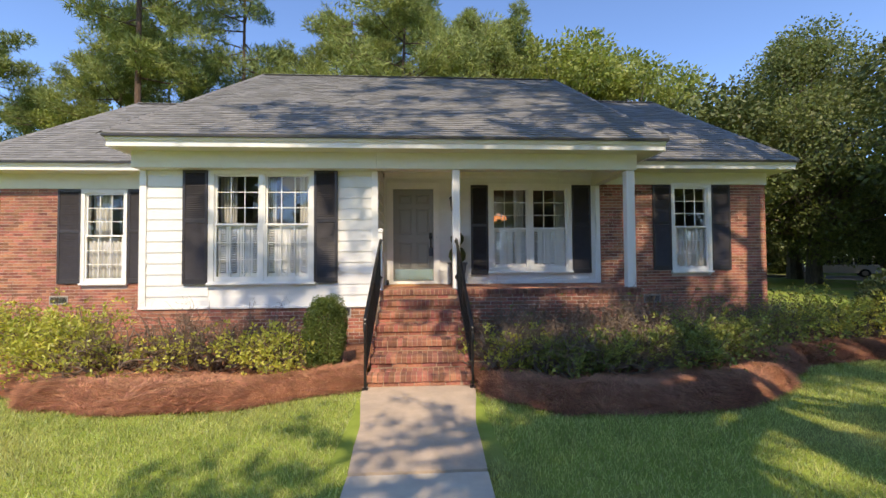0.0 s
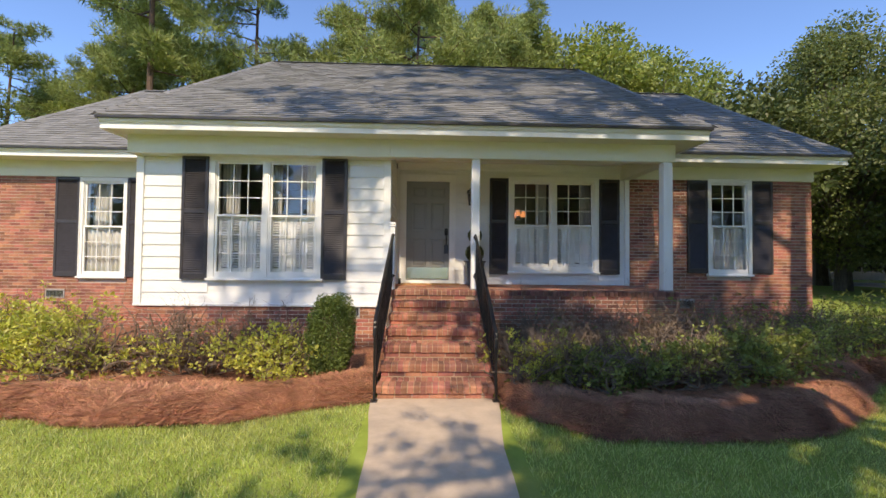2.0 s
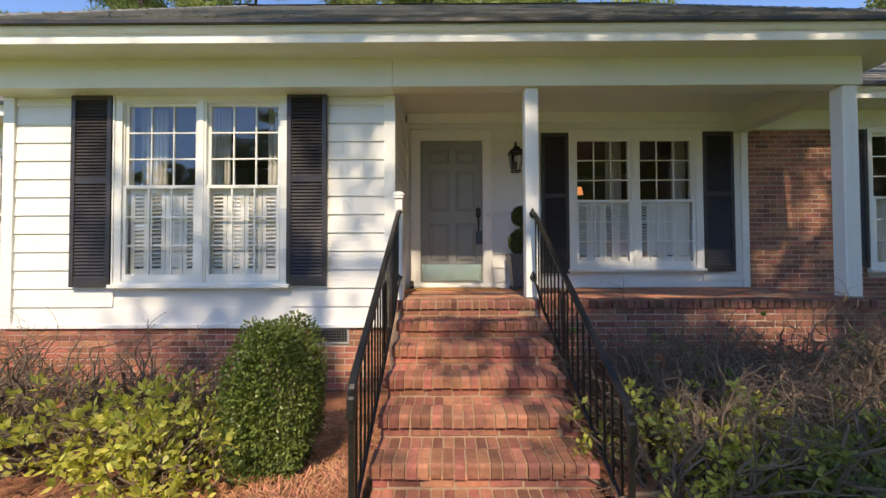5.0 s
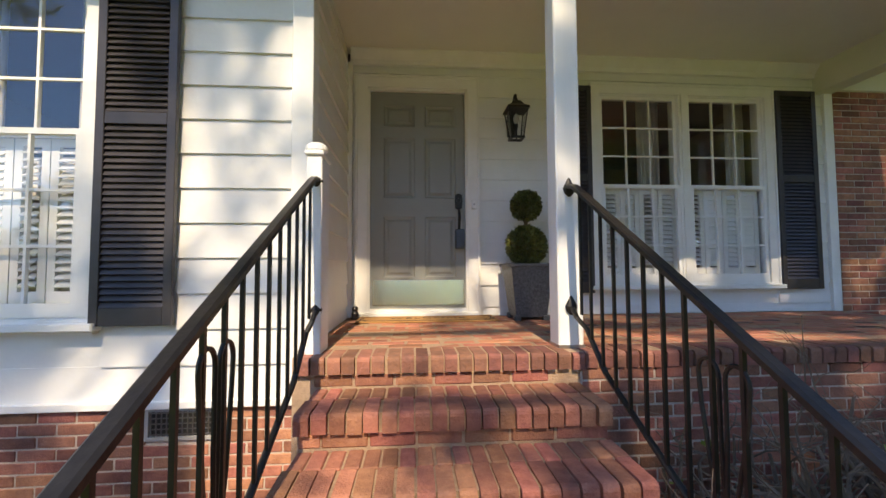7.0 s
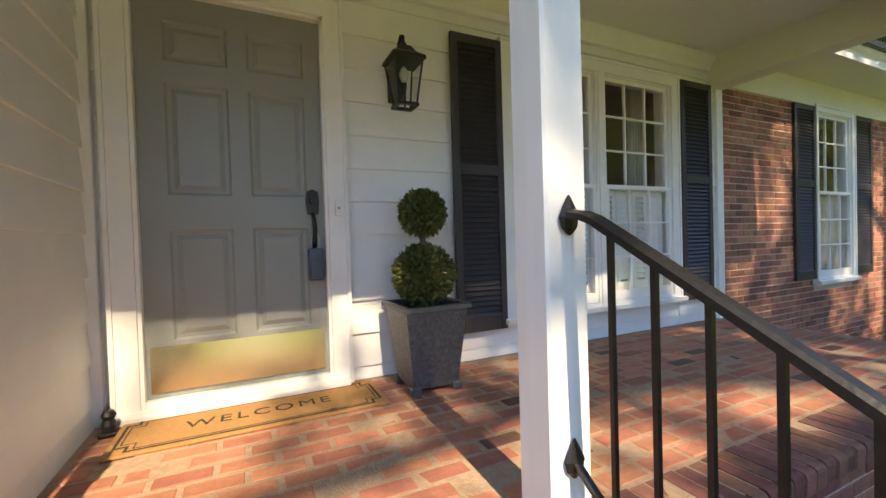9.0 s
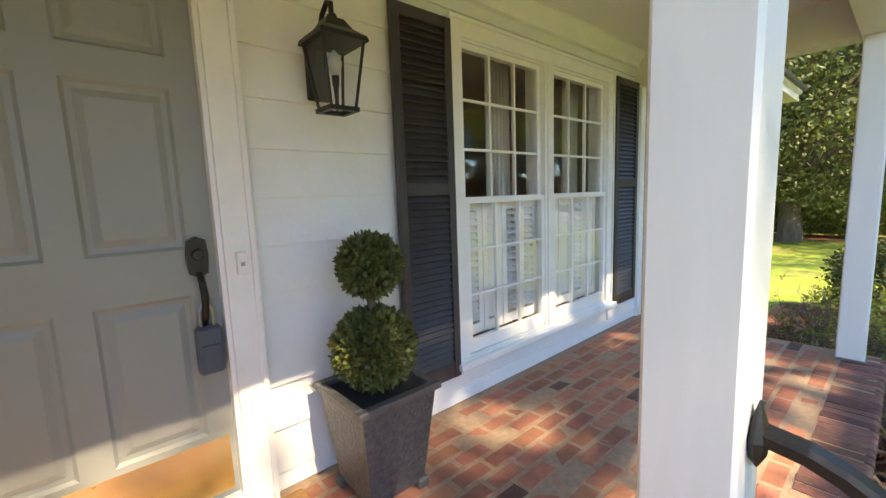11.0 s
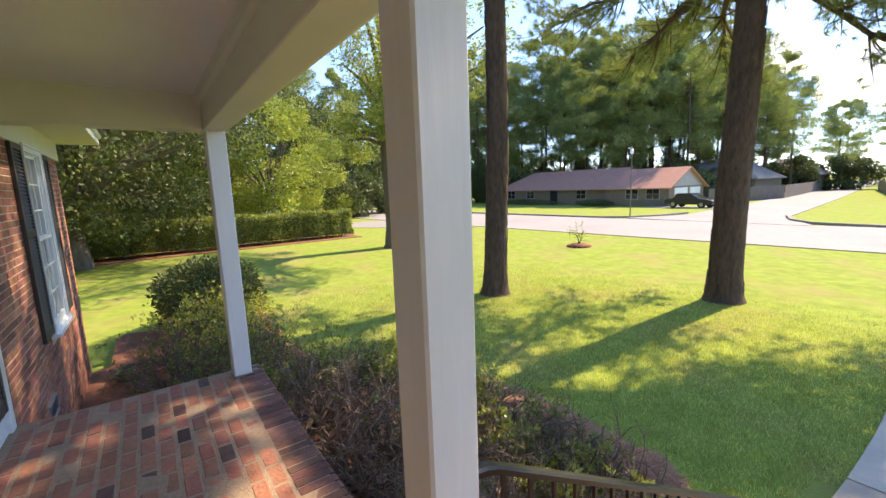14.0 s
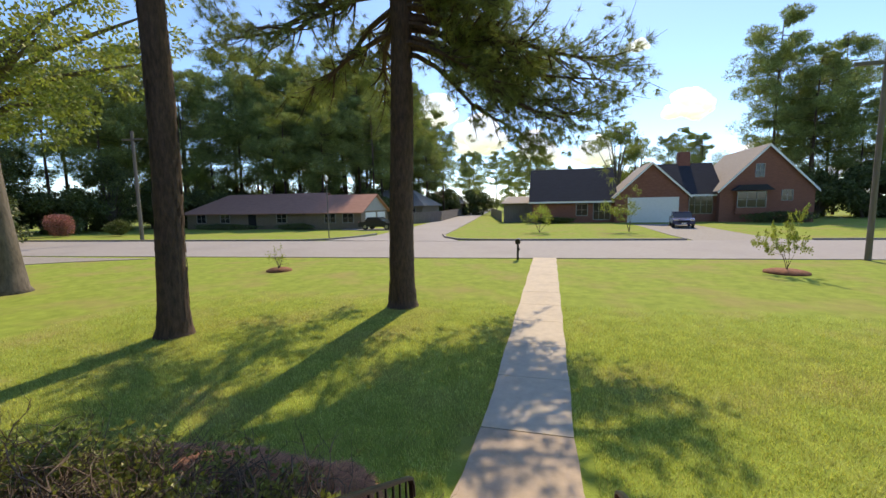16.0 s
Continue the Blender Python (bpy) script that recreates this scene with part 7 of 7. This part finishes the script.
slope_panel(bm, [(29.4, -49.5, z0), (29.4, ym, zr), (46.0, ym, zr), (50.2, -49.5, z0)], 0.12)
slope_panel(bm, [(50.2, RY + 0.5, z0), (50.2, -49.5, z0), (46.0, ym, zr)], 0.12)
rel(rh, part("roof", bm, M_RROOF, rh, "long low brown shingle roof"))
bm = bmesh.new()
gable_roof(bm, 22.2, 29.6, -48, RY + 0.6, 2.0, 4.15, "x", 0.4)
rel(rh, part("roof", bm, M_RROOF, rh, "brown shingle roof of the garage"))
bm = bmesh.new()
prism(bm, [(-48, 1.95), (RY + 0.6, 1.95), ((-48 + RY + 0.6) / 2, 4.05)], "x", 22.2, 22.4)
rel(rh, part("gable", bm, M_FARTRIM, rh, "pale boarded gable"))
bm = bmesh.new()
prism(bm, [(-49, 1.95), (RY, 1.95), (-44.5, 4.4)], "x", 30.0, 30.2)
rel(rh, part("gable", bm, M_FARTRIM, rh, "pale boarded gable"))
for a, b in ((-47, -44.3), (-43.7, -40.6)):
    bm = bx(22.14, 22.2, a, b, -0.35, 1.75)
    for k in range(3):
        box(bm, 22.12, 22.14, a + 0.1, b - 0.1, -0.2 + 0.65 * k, 0.3 + 0.65 * k)
    rel(rh, part("garage_door", bm, M_TRIM, rh, "white garage door"))
for a in (47, 43, 34.0, 26.5, 24):
    far_window(rh, a - 0.8, a + 0.8, 0.5, 1.75, RY if a > 30 else RY + 0.6)
# stands proud of the wall; near-black stands for a set-back doorway's shade
rel(rh, part("front_door", bx(38.0, 39.2, RY, RY + 0.06, -0.3, 1.8), M_DARK, rh, "front door with its doorway shade in the dark colour"))
tagged(rh, "long low ranch house with brown roof across the street", "house")
leafy_bush(42, RY + 1.3, 6.0, 0.7, -0.3, 0.75, 3500, 0.16, M_LEAFD, 55, "low dark hedge before the ranch house")
leafy_bush(31, RY + 1.5, 3.0, 0.7, -0.3, 0.8, 2500, 0.16, M_LEAFD, 56, "low dark hedge before the ranch house")

# houses farther down the side street
def small_house(x0, x1, y0, y1, ze, zr, wall, roof_m, label):
    ob = empty("far_house", ((x0 + x1) / 2, y1, -0.3))
    rel(ob, part("wall", bx(x0, x1, y0, y1, -0.5, ze), wall, ob))
    bm = bmesh.new()
    xm0, xm1, ym_ = x0 + (y1 - y0) * 0.35, x1 - (y1 - y0) * 0.35, (y0 + y1) / 2
    o = 0.5
    for q in ([(x0 - o, y1 + o, ze), (x1 + o, y1 + o, ze), (xm1, ym_, zr), (xm0, ym_, zr)], [(x0 - o, y0 - o, ze), (xm0, ym_, zr), (xm1, ym_, zr), (x1 + o, y0 - o, ze)],
              [(x0 - o, y1 + o, ze), (xm0, ym_, zr), (x0 - o, y0 - o, ze)], [(x1 + o, y1 + o, ze), (x1 + o, y0 - o, ze), (xm1, ym_, zr)]):
        slope_panel(bm, q, 0.12)
    rel(ob, part("roof", bm, roof_m, ob))
    far_window(ob, x0 + 1.2, x0 + 2.6, 0.6, 2.0, y1)
    far_window(ob, x1 - 3.0, x1 - 1.6, 0.6, 2.0, y1)
    return tagged(ob, label, "house")


small_house(21, 33, -72, -61, 2.4, 5.6, M_TBRICK, M_GROOF, "grey-roofed house farther along the side street")
small_house(19.5, 29, -92, -84, 2.6, 5.6, M_TBRICK, M_GROOF, "grey-roofed house half hidden by trees")
small_house(-75, -58, -60, -50, 2.8, 5.8, M_FBRICK, M_GROOF, "grey-roofed house beyond the brick house")


def board_fence(x0, y0, x1, y1, h, label):
    ob = empty("board_fence", (x0, y0, land(x0, y0)))
    L = math.hypot(x1 - x0, y1 - y0)
    n = int(L / 0.16)
    az = math.degrees(math.atan2(y1 - y0, x1 - x0))
    me = mesh_of("board", bx(-0.075, 0.075, -0.012, 0.012, 0.0, h), M_FENCE)
    for k in range(n):
        f = (k + 0.5) / n
        x, y = x0 + (x1 - x0) * f, y0 + (y1 - y0) * f
        b = new("board", me)
        b.parent = ob
        b.matrix_parent_inverse = ob.matrix_basis.inverted()
        b.matrix_basis = pose(x, y, land(x, y) - 0.02, 0, 0, az)
    return tagged(ob, label, "fence")


board_fence(20.8, -46, 16.6, -57, 1.7, "weathered wooden board fence along the side street")
board_fence(16.6, -57.2, 19.4, -84, 1.7, "weathered wooden board fence along the side street")
board_fence(6.0, -50, 12.2, -84, 1.6, "weathered wooden board fence along the side street")


def car(x, y, az, material, label, suv=True, name="car"):
    """A parked car: bevelled body, glazed cabin, wheels with rims, lights."""
    ob = empty(name)
    L, W = (4.9, 1.9) if suv else (4.7, 1.8)
    H1, H2 = (1.05, 1.72) if suv else (0.92, 1.42)
    bm = bmesh.new()
    prof = [(-L / 2, 0.35), (-L / 2, 0.85), (-L / 2 + 0.15, H1), (L / 2 - 1.0, H1 - 0.02), (L / 2 - 0.1, H1 - 0.18), (L / 2, 0.72), (L / 2, 0.35)]
    prism(bm, prof, "y", -W / 2, W / 2)
    bmesh.ops.bevel(bm, geom=list(bm.edges), offset=0.06, segments=2, affect='EDGES')
    part("body", bm, material, ob)
    bm = bmesh.new()
    cab = [(-L / 2 + (0.15 if suv else 0.7), H1 - 0.03), (-L / 2 + (0.4 if suv else 1.2), H2), (L / 2 - 2.1, H2), (L / 2 - 1.2, H1 - 0.05)]
    prism(bm, cab, "y", -W / 2 + 0.12, W / 2 - 0.12)
    bmesh.ops.bevel(bm, geom=list(bm.edges), offset=0.05, segments=2, affect='EDGES')
    part("cabin_glass", bm, M_CARGLASS, ob, "dark tinted windows")
    bm = bmesh.new()
    box(bm, cab[1][0] - 0.05, cab[2][0] + 0.05, -W / 2 + 0.14, W / 2 - 0.14, H2 - 0.03, H2 + 0.03, bevel=0.02)
    for xx in (cab[1][0] + 0.1, (cab[1][0] + cab[2][0]) / 2, cab[2][0]):
        for s in (-1, 1):
            box(bm, xx - 0.05, xx + 0.05, s * (W / 2 - 0.13) - 0.02, s * (W / 2 - 0.13) + 0.02, H1 - 0.05, H2)
    part("roof", bm, material, ob)
    for wx in (-L / 2 + 0.95, L / 2 - 0.95):
        for s in (-1, 1):
            bm = bmesh.new()
            tube(bm, [(wx, s * (W / 2 - 0.2), 0.35), (wx, s * (W / 2 + 0.01), 0.35)], 0.35, 20)
            w = part("wheel", bm, M_RUBBER, ob, "black tyre")
            bm = bmesh.new()
            tube(bm, [(wx, s * (W / 2 - 0.1), 0.35), (wx, s * (W / 2 + 0.02), 0.35)], [0.22, 0.2], 10)
            part("rim", bm, M_RIM, w)
    for s in (-1, 1):
        part("headlight", bx(L / 2 - 0.12, L / 2 + 0.01, s * (W / 2 - 0.25) - 0.17, s * (W / 2 - 0.25) + 0.17, 0.68, 0.82, bevel=0.02), M_LAMPCHROME, ob)
        part("tail_light", bx(-L / 2 - 0.01, -L / 2 + 0.1, s * (W / 2 - 0.15) - 0.1, s * (W / 2 - 0.15) + 0.1, 0.75, 0.95, bevel=0.02), M_BLOOM, ob, "red tail light")
        part("side_mirror", bx(L / 2 - 1.65, L / 2 - 1.5, s * (W / 2 + 0.09) - 0.08, s * (W / 2 + 0.09) + 0.08, H1, H1 + 0.13, bevel=0.02), material, ob)
    part("grille", bx(L / 2 - 0.02, L / 2 + 0.015, -0.5, 0.5, 0.5, 0.66, bevel=0.01), M_DARK, ob)
    part("licence_plate", bx(L / 2 + 0.012, L / 2 + 0.025, -0.2, 0.2, 0.40, 0.50), M_TRIM, ob)
    ob.matrix_basis = pose(x, y, land(x, y) + 0.03, 0, 0, az)
    return tagged(ob, label, "car")


car(-12.9, -37.0, 80, M_CARB, "blue car parked before the garage", False)
car(19.0, -37.5, 175, M_CARD, "dark sedan parked in a driveway", False)
car(36.3, 33.4, 137, M_CARW, "white sport utility car parked under trees")
strip("driveway_3", [(24.5, -38.2), (20.2, -36.2), (15.6, -35.2)], [(24.5, -40.4), (20.2, -39.6), (16.2, -39.2)], M_KERB, 0.03, "concrete driveway of the ranch house", "driveway")
strip("driveway_4", [(42.0, 33.0), (36.0, 37.0), (28.0, 42)], [(40.0, 27.0), (34.0, 31.0), (24.0, 38)], M_KERB, 0.03, "driveway under the trees", "driveway")

# mailbox, poles
mb = empty("mailbox", (0.98, -12.6, land(0.98, -12.6)))
rel(mb, part("post", bx(0.93, 1.03, -12.65, -12.55, -0.2, 0.75, bevel=0.01), M_IRON, mb))
rel(mb, part("arm", bx(0.94, 1.02, -12.95, -12.3, 0.68, 0.74, bevel=0.01), M_IRON, mb))
bm = bmesh.new()
prism(bm, [(0.87, 0.75), (1.09, 0.75), (1.09, 0.90)] + [(0.98 + 0.11 * math.cos(a), 0.90 + 0.09 * math.sin(a)) for a in np.linspace(0.35, math.pi - 0.35, 6)] + [(0.87, 0.90)], "y", -12.95, -12.4)
rel(mb, part("box", bm, M_IRON, mb, "arched black metal box"))
rel(mb, part("newspaper_tube", bx(0.88, 1.0, -12.85, -12.45, 0.42, 0.54, bevel=0.02), M_IRON, mb))
tagged(mb, "black mailbox on a post beside the walk's end", "mailbox")


def utility_pole(x, y, h, r, label):
    ob = empty("utility_pole", (x, y, land(x, y)))
    bm = bmesh.new()
    tube(bm, [(x, y, -0.5), (x, y, h)], [r, r * 0.75], 10)
    rel(ob, part("pole", bm, M_FENCE, ob))
    if h > 7:
        rel(ob, part("crossarm", bx(x - 1.1, x + 1.1, y - 0.06, y + 0.06, h - 0.8, h - 0.65), M_FENCE, ob))
    else:
        bm = bmesh.new()
        lathe(bm, [(0.06, h), (0.12, h + 0.1), (0.12, h + 0.35), (0.03, h + 0.42)], x, y, 10)
        rel(ob, part("lamp_head", bm, M_TRIM, ob))
    return tagged(ob, label, "pole", "street poles")


utility_pole(34.9, -21.2, 9.5, 0.16, "weathered wooden utility pole by the street")
utility_pole(17.6, -23.6, 4.8, 0.05, "thin grey lamp post by the side street")
utility_pole(-14.0, -14.3, 9.0, 0.12, "grey wooden pole by the street edge")


# ---------------------------------------------------------------- cumulus far off over the street
def cloud(cx, cy, cz, w, seed):
    rng = np.random.default_rng(seed)
    bm = bmesh.new()
    for k in range(16):
        a = rng.uniform(0, 2 * math.pi)
        q = rng.uniform(0, 1)
        r = w * rng.uniform(0.22, 0.42) * (1 - 0.35 * q)
        geo = bmesh.ops.create_icosphere(bm, subdivisions=3, radius=r)
        o = Vector((math.cos(a) * w * 0.6 * q, math.sin(a) * w * 0.6 * q, w * (0.55 * rng.uniform(0, 1) * (1 - q) + 0.05)))
        for v in geo["verts"]:
            v.co *= 1 + 0.22 * noise.noise(v.co * (4.0 / w) + o) + 0.10 * noise.noise(v.co * (11.0 / w) + o)
            v.co.z *= 0.75
            v.co += o + Vector((cx, cy, cz))
    ob = part("cloud", bm, M_CLOUD, smooth=True)
    return tagged(ob, "white cumulus cloud in the blue sky, given a glow", "cloud", "clouds", kind="structure")


# the lower ones stand in for whitish haze along the horizon
for i, (x, y, z, w) in enumerate([(-295, -1027, 190, 77), (-181, -1014, 333, 35), (246, -885, 181, 87), (149, -903, 124, 99), (35, -930, 97, 74), (329, -857, 127, 74), (400, -834, 92, 62), (-91, -962, 89, 74), (-426, -1048, 77, 62), (-630, -1097, 36, 74), (496, -808, 81, 62)]):
    cloud(x, y, z, w, 200 + i)
# ---------------------------------------------------------------- porch floor, steps and brickwork (pieces last)
structure("floor_porch", bx(XB1 - 0.02, XP1 + 0.02, N0 + 0.035, YD + 0.02, -0.2, ZP - 0.0025), M_MORTAR, "red brick porch floor with sandy joints", "floor")
floor_porch = bpy.data.objects["floor_porch"]
steps = structure("steps", bmesh.new(), M_MORTAR, "seven worn red brick steps with bullnosed edges", "steps")
bm = bmesh.new()
for i in range(1, 7):
    y0 = N0 - RUN * i
    box(bm, SX0 + 0.012, SX1 - 0.012, y0 + 0.035, N0 + 0.03, -0.1, ZP - RISE * i - 0.012)
bm.to_mesh(steps.data)
bm.free()


def brick_mesh(name, lx, ly, lz, material, b=0.006, nose=0.0):
    """A brick centred on its own origin, with worn edges; nose rounds its front top edge."""
    bm = bmesh.new()
    if nose:
        prof = [(-ly / 2 + 0.004, -lz / 2), (ly / 2, -lz / 2), (ly / 2, lz / 2), (-ly / 2 + nose, lz / 2)]
        for k in (1, 2):
            a = math.pi / 2 * k / 3
            prof.append((-ly / 2 + nose - nose * math.sin(a), lz / 2 - nose + nose * math.cos(a)))
        prof += [(-ly / 2, lz / 2 - nose)]
        prism(bm, prof, "x", -lx / 2, lx / 2)
    else:
        box(bm, -lx / 2, lx / 2, -ly / 2, ly / 2, -lz / 2, lz / 2, bevel=b)
    return mesh_of(name, bm, material)


RB = random.Random(7)


def place(name, me, parent, x, y, z, rz=0.0, jit=0.002):
    ob = new(name, me)
    ob.parent = parent
    ob.matrix_parent_inverse = parent.matrix_basis.inverted()
    ob.matrix_basis = pose(x + RB.uniform(-jit, jit), y + RB.uniform(-jit, jit), z + RB.uniform(-jit, jit), RB.uniform(-0.5, 0.5), RB.uniform(-0.5, 0.5), rz + RB.uniform(-0.6, 0.6))
    return ob


# floor: stretchers along the porch in running bond, a row of headers on the edge
B_FLOOR = brick_mesh("brick", 0.201, 0.090, 0.05, M_PAVER, 0.007)
B_FLOORD = brick_mesh("brick", 0.201, 0.090, 0.05, M_PAVERD, 0.007)
B_HALF = brick_mesh("brick", 0.094, 0.090, 0.05, M_PAVER, 0.005)
B_EDGE = brick_mesh("brick", 0.064, 0.23, 0.085, M_EDGEBRICK, 0.006, 0.022)
B_STEP = brick_mesh("brick", 0.063, 0.205, 0.088, M_BRICK, 0.006, 0.025)
B_HEAD = brick_mesh("brick", 0.063, 0.165, 0.05, M_BRICK, 0.005)
B_UNDER = brick_mesh("brick", 0.196, 0.09, 0.060, M_BRICK, 0.006)
B_WALL = brick_mesh("brick", 0.194, 0.09, 0.057, M_BRICK, 0.004)
B_WALLH = brick_mesh("brick", 0.092, 0.09, 0.057, M_BRICK, 0.004)
y, row = N0 + 0.24 + 0.054, 0
while y < YD - 0.02:
    x = XB1 + 0.02 + (0.1085 if row % 2 else 0.0)
    if row % 2:
        place("brick", B_HALF, floor_porch, XB1 + 0.02 + 0.047, y, ZP - 0.025, jit=0.0015)
    while x + 0.204 < XP1 + 0.02:
        place("brick", B_FLOORD if RB.random() < 0.035 else B_FLOOR, floor_porch, x + 0.1005, y, ZP - 0.025, jit=0.0035)
        x += 0.217
    y += 0.1065
    row += 1
x = XB1 + 0.01
while x + 0.061 < XP1 + 0.03:
    place("brick", B_EDGE, floor_porch, x + 0.031, N0 + 0.115, ZP - 0.0425, jit=0.003)
    x += 0.0755
# steps
for i in range(1, 7):
    z, y0 = ZP - RISE * i, N0 - RUN * i
    x = SX0
    while x + 0.063 < SX1 + 0.012:
        place("brick", B_STEP, steps, x + 0.032, y0 + 0.1025, z - 0.044, jit=0.003)
        place("brick", B_HEAD, steps, x + 0.032 + 0.01, y0 + 0.297, z - 0.026, jit=0.002)
        x += 0.0735
    x = SX0 + 0.012 + (0.1 if i % 2 else 0)
    if i % 2:
        place("brick", B_WALLH, steps, SX0 + 0.06, y0 + 0.075, z - 0.124)
    else:
        place("brick", B_WALLH, steps, SX1 - 0.06, y0 + 0.076, z - 0.124)
    while x + 0.19 < SX1:
        place("brick", B_UNDER, steps, x + 0.098, y0 + 0.075, z - 0.124, jit=0.002)
        x += 0.206
# under the porch nosing, above the first tread
x = SX0
while x + 0.19 < SX1 + 0.02:
    place("brick", B_UNDER, steps, x + 0.098, N0 + 0.075, ZP - 0.124, jit=0.002)
    x += 0.206


def brick_field(parent, spans, z0, z1, y, holes, near=None, axis="y", joint=0.0105):
    """Courses of running bond on a wall face. near(x, z): bricks built as pieces of their own; the rest in one mesh."""
    rest, made = [], 0
    ch = 0.057 + joint
    n = int((z1 - z0) / ch)
    for j in range(n):
        z = z1 - (j + 0.5) * ch
        for u0, u1 in spans:
            u = u0 - (0.1022 if j % 2 else 0)
            while u < u1:
                a, b = max(u, u0), min(u + 0.194, u1)
                u += 0.2045
                if b - a < 0.03:
                    continue
                cuts = [(a, b)]
                for h in holes:
                    if h[2] < z + 0.02 and h[3] > z - 0.02:
                        cuts = [s for p, q in cuts for s in ((p, min(q, h[0])), (max(p, h[1]), q)) if s[1] - s[0] > 0.02]
                for p, q in cuts:
                    full = abs(q - p - 0.194) < 0.002
                    if full and near and made < 300 and near((p + q) / 2, z):
                        o = place("brick", B_WALL, parent, *(((p + q) / 2, y + 0.045, z) if axis == "y" else (y - 0.045, (p + q) / 2, z)), rz=0 if axis == "y" else 90, jit=0.0015)
                        made += 1
                    else:
                        dy = RB.uniform(-0.0015, 0.0015)
                        rest.append((p, q, y + dy, y + 0.08, z - 0.0285, z + 0.0285) if axis == "y" else (y - 0.08, y + dy, p, q, z - 0.0285, z + 0.0285))
    if rest:
        o = new("bricks", boxes_mesh("bricks", rest, M_BRICKS))
        o.parent = parent
        tagged(o, "red bricks in running bond with pale joints", kind="stuff")


def grow(o, d):
    return (o[0] - d, o[1] + d, o[2] - 0.12, o[3] + d)


brick_field(wall_right, [(XP1 + 0.002, XR1)], -0.1, 3.42, YR, [grow(O_RW, 0.06), (4.95, 5.35, 0.66, 0.84)], near=lambda x, z: x < 5.25 and z > 0.9)
brick_field(wall_right, [(YR + 0.1, 15)], -0.1, 3.42, XR1, [], axis="x")
brick_field(wall_left, [(XL0, XB0 - 0.005)], -0.1, 3.36, YL, [grow(O_LW, 0.06), (-8.6, -8.2, 0.74, 0.92)])
brick_field(wall_foundation, [(XB0 + 0.02, XB1 - 0.01)], -0.1, ZS - 0.035, YB + 0.005, [(-1.96, -1.56, 0.62, 0.80)], near=lambda x, z: x > -3.4)
# porch face and steps' cheeks
face = structure("wall_porch_face", bx(SX1 + 0.02, XP1 + 0.01, N0 + 0.026, N0 + 0.034, -0.1, ZP - 0.1), M_MORTARD, "red brick face of the porch")
brick_field(face, [(SX1 + 0.03, XP1 + 0.02)], -0.1, ZP - 0.085, N0 + 0.02, [], near=lambda x, z: x < 2.8 and z > 0.3)
brick_field(face, [(N0 + 0.12, YR)], -0.1, ZP - 0.05, XP1 + 0.03, [], axis="x")
for i in range(1, 7):
    brick_field(steps, [(N0 - RUN * i + 0.03, N0 - RUN * (i - 1) + 0.03)], -0.06, ZP - RISE * i - 0.09, SX1 - 0.004, [], axis="x")
